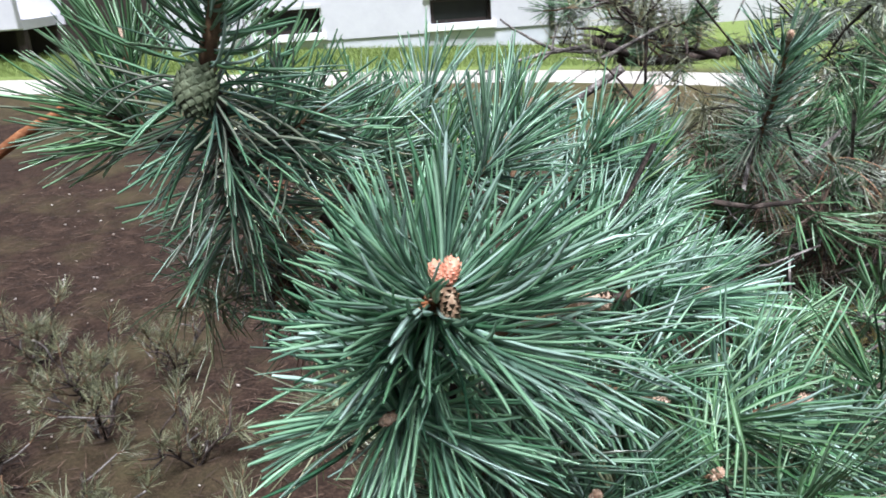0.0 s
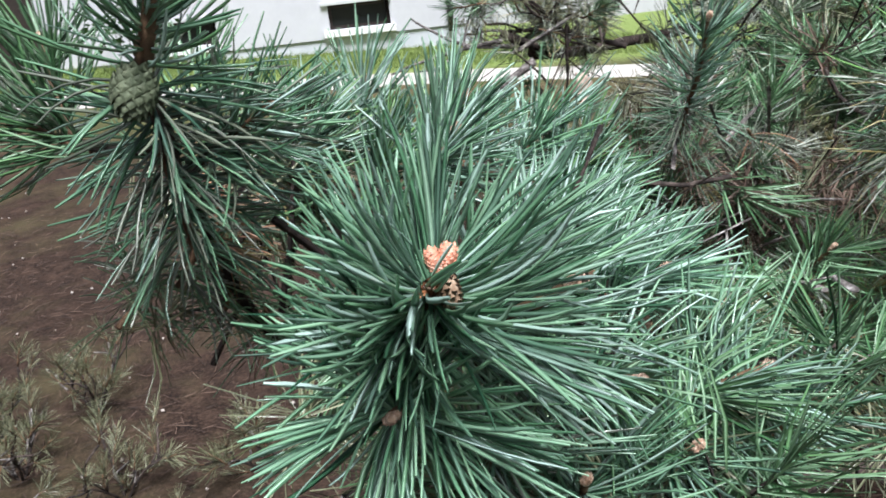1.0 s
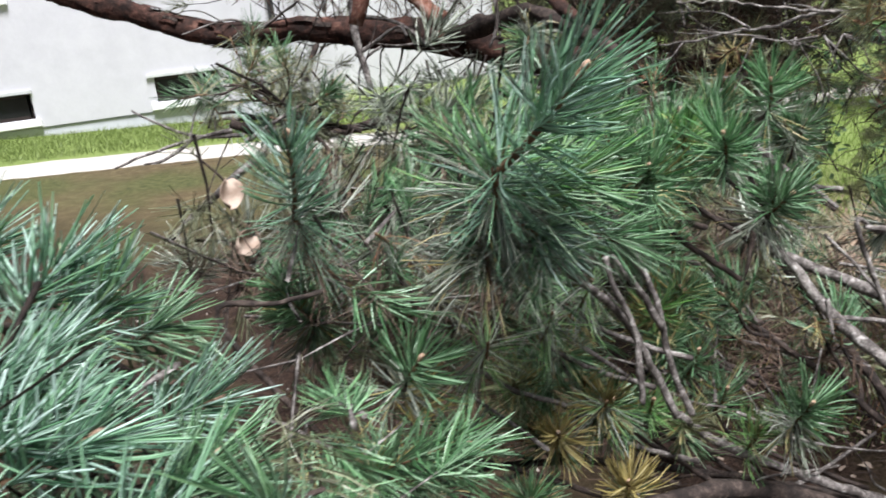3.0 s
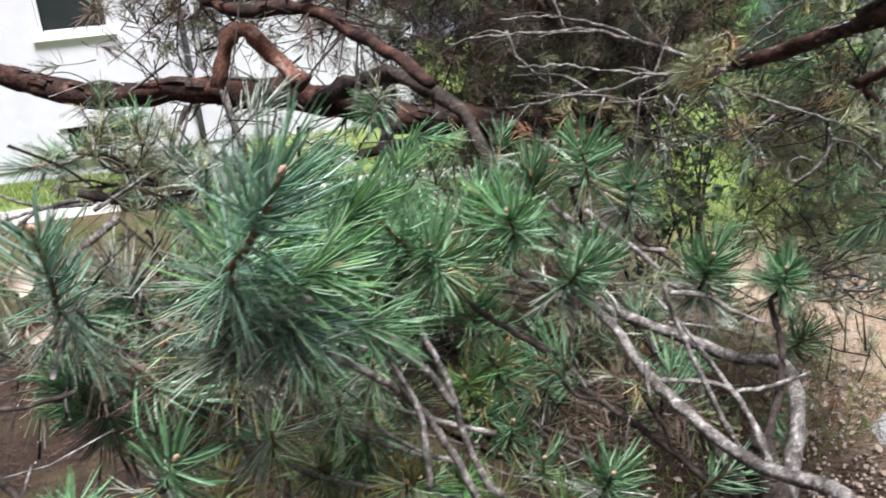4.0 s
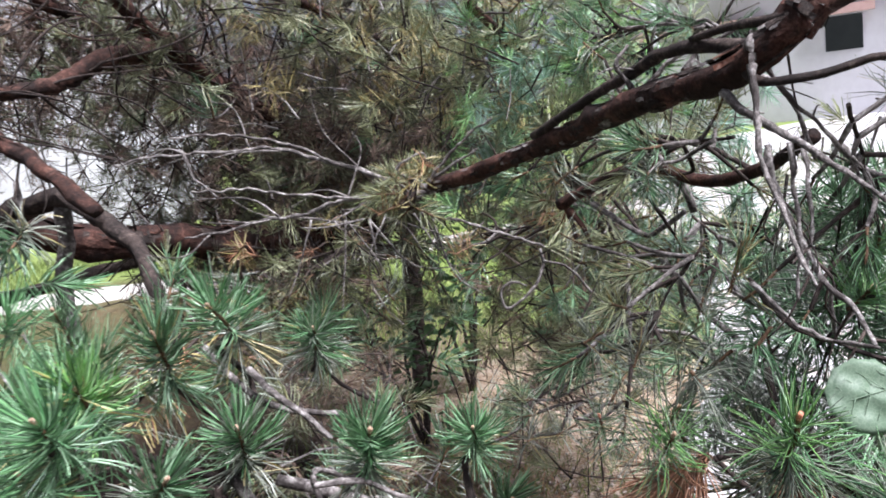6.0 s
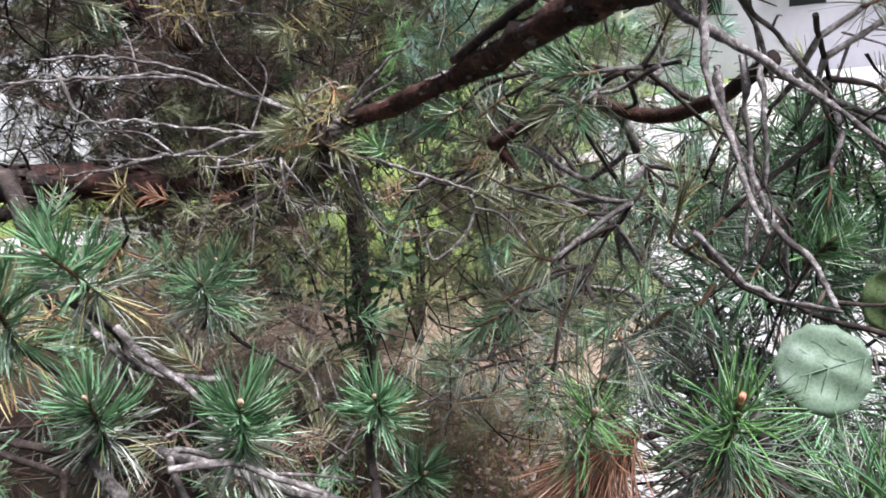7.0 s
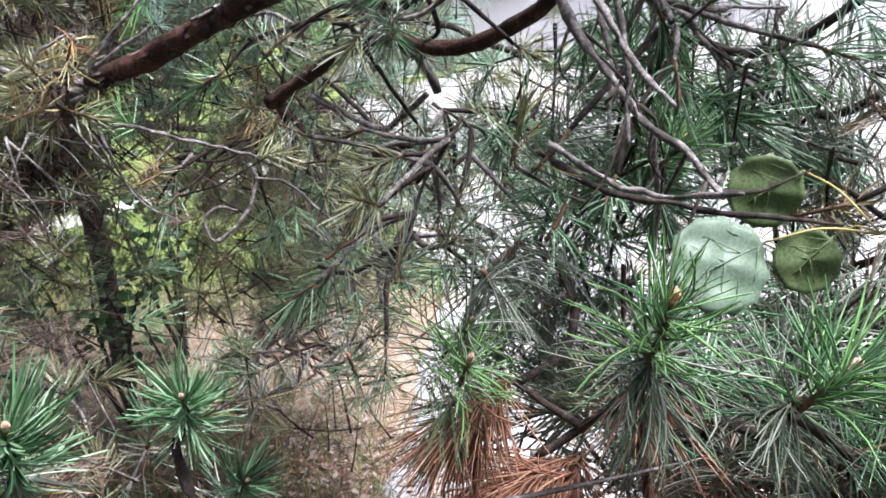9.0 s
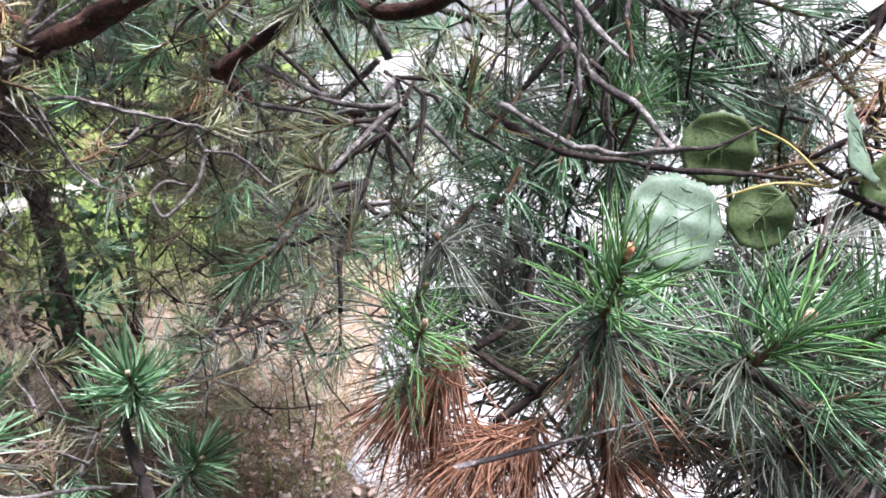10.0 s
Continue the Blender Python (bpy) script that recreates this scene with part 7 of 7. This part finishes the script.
bough(side_pine, [(2.3993, 1.0959, 1.6897), (2.4153, 1.3192, 1.7462), (2.4033, 1.5565, 1.7428)], 0.005, 0.003, 22, 0.24, ["green", "fresh", "olive"], 80, lift=0.1, size=0.85)
bough(side_pine, [(1.8757, 0.6131, 1.5674), (1.9643, 0.6432, 1.4728), (1.9595, 0.6217, 1.3842)], 0.003, 0.002, 12, 0.18, ["green", "old"], 81, lift=-0.1, size=0.75)
bough(side_pine, [(2.1521, 1.7007, 0.8241), (2.1784, 1.5649, 0.8664), (2.1474, 1.4337, 0.8383)], 0.003, 0.002, 14, 0.2, ["old", "olive", "green"], 82, lift=0.0)
bough(side_pine, [(2.0416, 0.4284, 1.2707), (2.0454, 0.4080, 1.2806), (2.0374, 0.3966, 1.2406)], 0.004, 0.003, 8, 0.08, ["yellow", "dead"], 83)


for k, c in enumerate(((2.9297, 1.8921, 1.2357), (2.3174, 0.6386, 1.2961), (2.2931, 0.5210, 1.3202), (2.1993, 0.4321, 1.2982), (2.1920, 0.6754, 1.0545), (2.0928, 0.4630, 1.0999), (2.7633, 1.8865, 1.0454), (2.6837, 1.6205, 0.9119), (2.6217, 1.4134, 1.0349))):
    thicket(side_pine, c, 0.20, 7, ("green", "old", "fresh")[k % 3], (NEEDLE_GREEN, NEEDLE_SHADE, NEEDLE_FRESH, NEEDLE_SHADE)[k % 4], 420 + k, -0.3)
for k, c in enumerate(((1.9586, 0.5668, 0.9769), (1.9697, 0.4773, 0.9624), (1.9753, 0.4045, 0.9569))):
    thicket(side_pine, c, 0.10, 8, ("green", "old")[k % 2], (NEEDLE_GREEN, NEEDLE_OLD, NEEDLE_SHADE)[k % 3], 440 + k, -0.3)

for k, c in enumerate(((1.9332, 0.7529, 1.0651), (1.9780, 0.8163, 1.1037), (1.9175, 0.7230, 1.0073), (1.8399, 0.5881, 1.0959), (1.8207, 0.5224, 1.0880), (1.8601, 0.4686, 1.0748), (1.8740, 0.4113, 1.0866), (1.9422, 0.8384, 1.0536), (1.9151, 0.5215, 1.0934))):
    thicket(side_pine, c, 0.11, 11, ("old", "green")[k % 2], (NEEDLE_OLD, NEEDLE_MID, NEEDLE_OLD)[k % 3], 540 + k, -0.4)

for k, c in enumerate(((2.0652, 0.6792, 1.3959), (2.0514, 0.5445, 1.3427), (2.1198, 0.6544, 1.3314), (2.1140, 0.8915, 1.3188), (2.0462, 0.7874, 1.2719), (2.0297, 0.6899, 1.2441), (2.0290, 0.5722, 1.2776), (2.1834, 0.5052, 1.2583), (2.2527, 0.8935, 1.1668), (2.3417, 0.8701, 1.2747), (2.4103, 1.0593, 1.2336))):
    thicket(side_pine, c, 0.11, 7, ("green", "old", "fresh")[k % 3], (NEEDLE_GREEN, NEEDLE_OLD, NEEDLE_MID)[k % 3], 760 + k, -0.3)

for k, c in enumerate(((1.8448, 0.5681, 1.0703), (1.8756, 0.5161, 1.0157), (1.8806, 0.4523, 1.0035), (1.8581, 0.6402, 1.0548), (1.8193, 0.4148, 1.0907))):
    thicket(side_pine, c, 0.07, 9, ("old", "green")[k % 2], (NEEDLE_SHADE, NEEDLE_BROWN, NEEDLE_OLD)[k % 3], 790 + k, -0.5)

for k, c in enumerate(((2.626, 0.825, 1.284), (2.850, 0.739, 1.346), (2.732, 0.644, 1.174), (2.948, 0.816, 1.424))):
    thicket(side_pine, c, 0.14, 9, ("green", "old")[k % 2], (NEEDLE_GREEN, NEEDLE_OLD, NEEDLE_MID)[k % 3], 780 + k, -0.1)

# ---- aspen twig with round leaves ----
aspen = thing("aspen_sapling", (2.05, -0.25, 0), "slender aspen twig with round green leaves on yellow stalks", "sapling")
branch(aspen, [(2.05, -0.25, -0.05), (2.03, -0.22, 0.5), (2.06, -0.15, 1.0), (1.8177, 0.3502, 1.2294), (1.8025, 0.3808, 1.2515), (1.7945, 0.4119, 1.2686)], 0.008, 0.0026, BARK_DARK, "stem", 8)


def round_leaf(at, edge, face, width, mat, bend=0.15, stalk=None, label=""):
    """A round toothed leaf: at its middle, edge towards its tip, face its normal; its yellow stalk runs to stalk."""
    y = (Vector(edge) - Vector(at)).normalized()
    z = (Vector(face) - y * y.dot(Vector(face))).normalized()
    x = y.cross(z)
    rings, n = 7, 44
    verts, faces = [(0, 0, 0)], []
    for i in range(1, rings + 1):
        f = i / rings
        for k in range(n):
            a = 2 * math.pi * k / n
            r = width / 2 * f * (1 + (0.06 * (k % 4 == 0) - 0.02) * (f > 0.95)) * (1.0 + 0.08 * math.cos(a - math.pi / 2))
            px, py = r * math.cos(a), r * math.sin(a)
            verts.append((px, py, -bend * abs(px) * 0.8 + bend * 0.8 * py * py / width + 0.003 * math.sin(px * 160) * math.sin(py * 130) + 0.0008 * math.cos(5 * a) * f))
    for k in range(n):
        faces.append((0, 1 + k, 1 + (k + 1) % n))
    for i in range(rings - 1):
        for k in range(n):
            a, b = 1 + i * n + k, 1 + i * n + (k + 1) % n
            faces.append((a, a + n, b + n, b))
    m = Matrix.Translation(at) @ Matrix((x, y, z)).transposed().to_4x4()
    me = mesh_of("leaf", verts, faces, mat)
    leaf = part("leaf", me, aspen, m, label)
    mod = leaf.modifiers.new("thickness", "SOLIDIFY")
    mod.thickness = 0.0006
    rib, rm = tube("midrib", [Vector(at) - y * width * 0.5, Vector(at) + z * 0.0006, Vector(at) + y * width * 0.46], 0.0011, 0.0004, mat, 5, 0.0, 0.01)
    part("midrib", rib, leaf, rm)
    for k in range(4):
        for sgn in (-1, 1):
            p0 = Vector(at) + y * width * (-0.42 + 0.2 * k)
            p1 = p0 + (x * sgn * 0.8 + y * 0.6) * width * (0.42 - 0.05 * abs(k - 1))
            p1 -= z * bend * 0.8 * abs((p1 - Vector(at)).dot(x)) * 0.9
            vn, vm = tube("vein", [p0 + z * 0.0005, (p0 + p1) / 2 + z * 0.0006, p1 + z * 0.0005], 0.0006, 0.0003, mat, 4, 0.0, 0.012)
            part("vein", vn, leaf, vm)
    if stalk:
        b = Vector(at) - y * width * 0.5
        mid = (b + Vector(stalk)) / 2 + Vector((0, 0, 0.008))
        st, sm = tube("stalk", [stalk, mid, b], 0.0011, 0.0009, PETIOLE, 6, 0.0, 0.008)
        part("stalk", st, leaf, sm, "yellow leaf stalk")
    return leaf


NODE = (1.7947, 0.4159, 1.2709)
round_leaf((1.7326, 0.5220, 1.2611), (1.7060, 0.5442, 1.2529), (-0.85, -0.35, 0.35), 0.082, LEAF_PALE, 0.10, NODE, "pale green leaf underside")
round_leaf((1.8556, 0.5145, 1.2914), (1.8448, 0.5420, 1.2763), (-0.7, -0.5, 0.2), 0.068, LEAF_DEEP, 0.12, NODE, "deep green round leaf")
round_leaf((1.7902, 0.4686, 1.2483), (1.7797, 0.4874, 1.2290), (-0.7, -0.4, 0.4), 0.054, LEAF_DEEP, 0.12, NODE)
round_leaf((1.7950, 0.3955, 1.3043), (1.8001, 0.4046, 1.3320), (0.02, -0.9, 0.35), 0.066, LEAF_PALE, 0.2, NODE, "leaf seen edge on")
round_leaf((1.8167, 0.3702, 1.2620), (1.8227, 0.3632, 1.2831), (-0.6, -0.4, 0.5), 0.06, LEAF_DEEP, 0.12, (1.8025, 0.3808, 1.2515))

# ---- broadleaf shrub beside the big pine's trunk ----


def leafy_shrub(at, height, spread, count, seed, mat, leaf, label, stems=5):
    rng = random.Random(seed)
    s = thing("shrub", at, label, "shrub")
    ends = []
    for k in range(stems):
        a = 6.28 * k / stems + rng.uniform(-0.4, 0.4)
        top = Vector(at) + Vector((math.cos(a) * spread * rng.uniform(0.3, 0.9), math.sin(a) * spread * rng.uniform(0.3, 0.9), height * rng.uniform(0.7, 1.05)))
        mid = (Vector(at) + top) / 2 + Vector((rng.uniform(-0.06, 0.06), rng.uniform(-0.06, 0.06), 0.05))
        branch(s, [Vector(at) + Vector((0, 0, -0.03)), mid, top], 0.012, 0.004, BARK_DARK, "stem", 7)
        ends.append((mid, top))
    verts, faces = [], []
    for i in range(count):
        a, b = rng.choice(ends)
        c = a.lerp(b, rng.uniform(-0.2, 1.1)) + Vector((rng.gauss(0, spread * 0.28), rng.gauss(0, spread * 0.28), rng.gauss(0, height * 0.1)))
        q = Euler((rng.uniform(-0.9, 0.9), rng.uniform(-0.9, 0.9), rng.uniform(0, 6.28))).to_matrix()
        w = leaf * rng.uniform(0.6, 1.2)
        base = len(verts)
        for px, py, pz in ((0, -0.6, 0), (0.4, -0.2, 0.08), (0.42, 0.2, 0.08), (0, 0.7, 0), (-0.42, 0.2, 0.08), (-0.4, -0.2, 0.08), (0, 0, -0.03)):
            verts.append(tuple(c - Vector(at) + q @ Vector((px * w, py * w, pz * w))))
        for k in range(6):
            faces.append((base + k, base + (k + 1) % 6, base + 6))
    part("crown", mesh_of("crown", verts, faces, mat), s, Matrix.Translation(at))
    return s


leafy_shrub((3.45, 3.75, 0.0), 1.05, 0.34, 380, 5, LEAF_SHRUB, 0.05, "dark-leaved shrub beside the pine trunk")
leafy_shrub((2.85, 3.35, 0.0), 0.75, 0.35, 240, 6, LEAF_SHRUB, 0.040, "low dark-leaved shrub under the pine")
leafy_shrub((7.4, 6.6, 0.0), 2.8, 0.9, 700, 7, LEAF_LIME, 0.09, "tall light green shrub beyond the lawn", 7)

leafy_shrub((-3.2, 12.7, rise(-3.2, 12.7)), 0.95, 0.6, 150, 8, LEAF_SHRUB, 0.10, "sparse dark-leaved shrub against the house wall")

# ---- seedlings, litter and grass ----
for k, (x, y, h) in enumerate(((-0.95, 2.35, 0.14), (-1.35, 2.55, 0.18), (-1.9, 3.2, 0.2), (-0.75, 1.75, 0.12), (-1.15, 1.95, 0.16), (-1.2, 2.95, 0.2), (-0.5, 2.4, 0.11), (0.6, 3.2, 0.16), (-1.65, 2.3, 0.15), (-1.55, 2.85, 0.17), (-0.95, 1.5, 0.1))):
    z0 = rise(x, y)
    s = thing("pine_seedling", (x, y, z0), "low bushy pine seedling spreading over the soil", "seedling", "pine seedlings")
    for j in range(3):
        dx, dy = 0.16 * math.cos(2.1 * j + k), 0.16 * math.sin(2.1 * j + k)
        bough(s, [(x, y, z0 - 0.02), (x + dx * 0.5, y + dy * 0.5, z0 + h * 0.6), (x + dx, y + dy, z0 + h)], 0.005, 0.002, 7, 0.15, ["far"], 200 + 7 * k + j, lift=0.25, first=0.1)

stick = thing("fallen_stick", (-0.8405, 1.4522, 1.2703), "thick orange-brown bare stick leaning in the soil", "stick")
branch(stick, [(-1.5, 1.3, -0.04), (-1.2179, 1.4894, 1.0226), (-0.9714, 1.4702, 1.1891), (-0.8403, 1.4527, 1.2723), (-0.7534, 1.4536, 1.3238), (-0.6813, 1.4395, 1.3571)], 0.013, 0.010, BARK_ORANGE, "stick", 10)


def scatter(name, count, box, seed, shape, material, label, kind_of):
    """Small loose things over the ground, too many to count."""
    rng = random.Random(seed)
    verts, faces = [], []
    for i in range(count):
        x, y = rng.uniform(box[0], box[1]), rng.uniform(box[2], box[3])
        shape(rng, verts, faces, Vector((x, y, rise(x, y) + 0.004)))
    ob = new(name, mesh_of(name, verts, faces, material))
    return tagged(ob, label, kind_of, kind="stuff")


def fallen_needle(rng, verts, faces, c):
    a, ln = rng.uniform(0, 6.28), rng.uniform(0.02, 0.045)
    d = Vector((math.cos(a), math.sin(a), rng.uniform(-0.1, 0.3))) * ln
    s = Vector((-math.sin(a), math.cos(a), 0)) * 0.0012
    u = Vector((0, 0, 0.008))
    b = len(verts)
    for v in (c - d + s + u, c - d - s + u, c + d - s + u, c + d + s + u, c + u * 1.3):
        verts.append(tuple(v))
    faces.extend([(b, b + 1, b + 4), (b + 1, b + 2, b + 4), (b + 2, b + 3, b + 4), (b + 3, b, b + 4)])


def pebble(rng, verts, faces, c):
    r = rng.uniform(0.004, 0.012)
    b = len(verts)
    q = Euler((rng.uniform(0, 6), rng.uniform(0, 6), 0)).to_matrix()
    for v in ((1, 0, 0), (-1, 0, 0), (0, 1, 0), (0, -1, 0), (0, 0, 0.7), (0, 0, -0.7)):
        verts.append(tuple(c + Vector((0, 0, r * 0.6)) + q @ Vector(v) * r * rng.uniform(0.7, 1.2)))
    for f in ((0, 2, 4), (2, 1, 4), (1, 3, 4), (3, 0, 4), (2, 0, 5), (1, 2, 5), (3, 1, 5), (0, 3, 5)):
        faces.append(tuple(b + i for i in f))


def fallen_leaf(rng, verts, faces, c):
    w = rng.uniform(0.007, 0.02)
    q = Euler((rng.uniform(-0.5, 0.5), rng.uniform(-0.5, 0.5), rng.uniform(0, 6.28))).to_matrix()
    b = len(verts)
    for px, py, pz in ((0, -1, 0), (0.6, -0.3, 0.25), (0.55, 0.4, 0.2), (0, 1, 0.1), (-0.55, 0.4, 0.25), (-0.6, -0.3, 0.2), (0, 0, 0)):
        verts.append(tuple(c + Vector((0, 0, 0.012)) + q @ Vector((px * w, py * w, pz * w))))
    for k in range(6):
        faces.append((b + k, b + (k + 1) % 6, b + 6))


def grass_blade(rng, verts, faces, c):
    h, a = rng.uniform(0.03, 0.09), rng.uniform(0, 6.28)
    s = Vector((math.cos(a), math.sin(a), 0)) * 0.004
    lean = Vector((rng.gauss(0, 0.3), rng.gauss(0, 0.3), 1)) * h
    b = len(verts)
    for v in (c - s, c + s, c + lean * 0.6 + s * 0.7, c + lean * 0.6 - s * 0.7, c + lean):
        verts.append(tuple(v))
    faces.extend([(b, b + 1, b + 2, b + 3), (b + 3, b + 2, b + 4)])


scatter("needle_litter", 7000, (-3.5, 3.2, 1.0, 6.0), 1, fallen_needle, NEEDLE_BROWN, "rust-brown fallen pine needles on the soil", "litter")
def dry_blade(rng, verts, faces, c):
    h, a = rng.uniform(0.04, 0.13), rng.uniform(0, 6.28)
    s = Vector((math.cos(a), math.sin(a), 0)) * 0.0018
    lean = Vector((rng.gauss(0, 0.5), rng.gauss(0, 0.5), 1)) * h
    b = len(verts)
    for v in (c - s, c + s, c + lean * 0.6 + s * 0.8, c + lean * 0.6 - s * 0.8, c + lean + Vector((rng.gauss(0, 0.03), rng.gauss(0, 0.03), -0.02))):
        verts.append(tuple(v))
    faces.extend([(b, b + 1, b + 2, b + 3), (b + 3, b + 2, b + 4)])


scatter("dry_grass", 520, (2.25, 3.1, 2.0, 3.3), 6, dry_blade, NEEDLE_YELLOW, "tuft of dry yellow-brown grass under the pines", "grass")
scatter("dry_grass", 260, (2.3, 3.0, 2.0, 3.0), 7, dry_blade, NEEDLE_DEAD, "rust-brown withered grass under the pines", "grass")
scatter("grass", 2200, (1.9, 3.4, 1.9, 4.2), 8, dry_blade, GRASS_LAWN, "thin yellow-green grass on the soil under the pines", "grass")
scatter("pebbles", 700, (-5, 3.3, 1.2, 7.5), 2, pebble, PEBBLE, "small pale stones scattered over the soil", "pebbles")
scatter("fallen_leaves", 700, (1.6, 3.4, 1.2, 4.5), 3, fallen_leaf, DRY_LEAF, "dry pale leaves lying under the pines", "leaves")
scatter("pebbles", 1500, (2.35, 3.2, 0.3, 2.6), 12, pebble, PEBBLE, "pale gravel and grit along the edge of the paving", "pebbles")
scatter("fallen_leaves", 420, (2.2, 3.3, 0.3, 2.6), 13, fallen_leaf, DRY_LEAF, "dry leaves blown against the paving", "leaves")
scatter("needle_litter", 2600, (2.2, 3.2, 0.3, 2.6), 14, fallen_needle, NEEDLE_BROWN, "brown fallen needles along the paving", "litter")
scatter("grass", 26000, (-9, 4.5, 10.7, 13.4), 4, grass_blade, GRASS_LAWN, "short bright grass along the house", "grass")
scatter("grass", 16000, (3.5, 9, 4.0, 9.5), 5, grass_blade, LEAF_LIME, "bright lawn grass behind the pines", "grass")
for k, (a, b) in enumerate((((0.3281, 1.2864, 1.3274), (0.3216, 1.2910, 1.3456)), ((0.3355, 1.2678, 1.2519), (0.3292, 1.2736, 1.2701)))):
    c = Vector(a)
    verts, faces = [], []
    for i in range(9):
        for j in range(7):
            u, v = i / 8 - 0.5, j / 6 - 0.5
            wdt = 0.022 * math.cos(v * 2.6)
            verts.append((u * wdt * 2, v * 0.05, 0.03 * u * u * 4 * 0.4 + 0.006 * math.sin(v * 6)))
    for i in range(8):
        for j in range(6):
            p = i * 7 + j
            faces.append((p, p + 1, p + 8, p + 7))
    dl = tagged(put(new("dry_leaf", mesh_of("dry_leaf", verts, faces, DRY_LEAF)), None, Matrix.Translation(c) @ pose(0, 0, 0, 60, 20 + 50 * k, 30)), "pale curled dry leaf caught among the needles", "leaf", "caught leaves")
    dl.modifiers.new("thickness", "SOLIDIFY").thickness = 0.0006
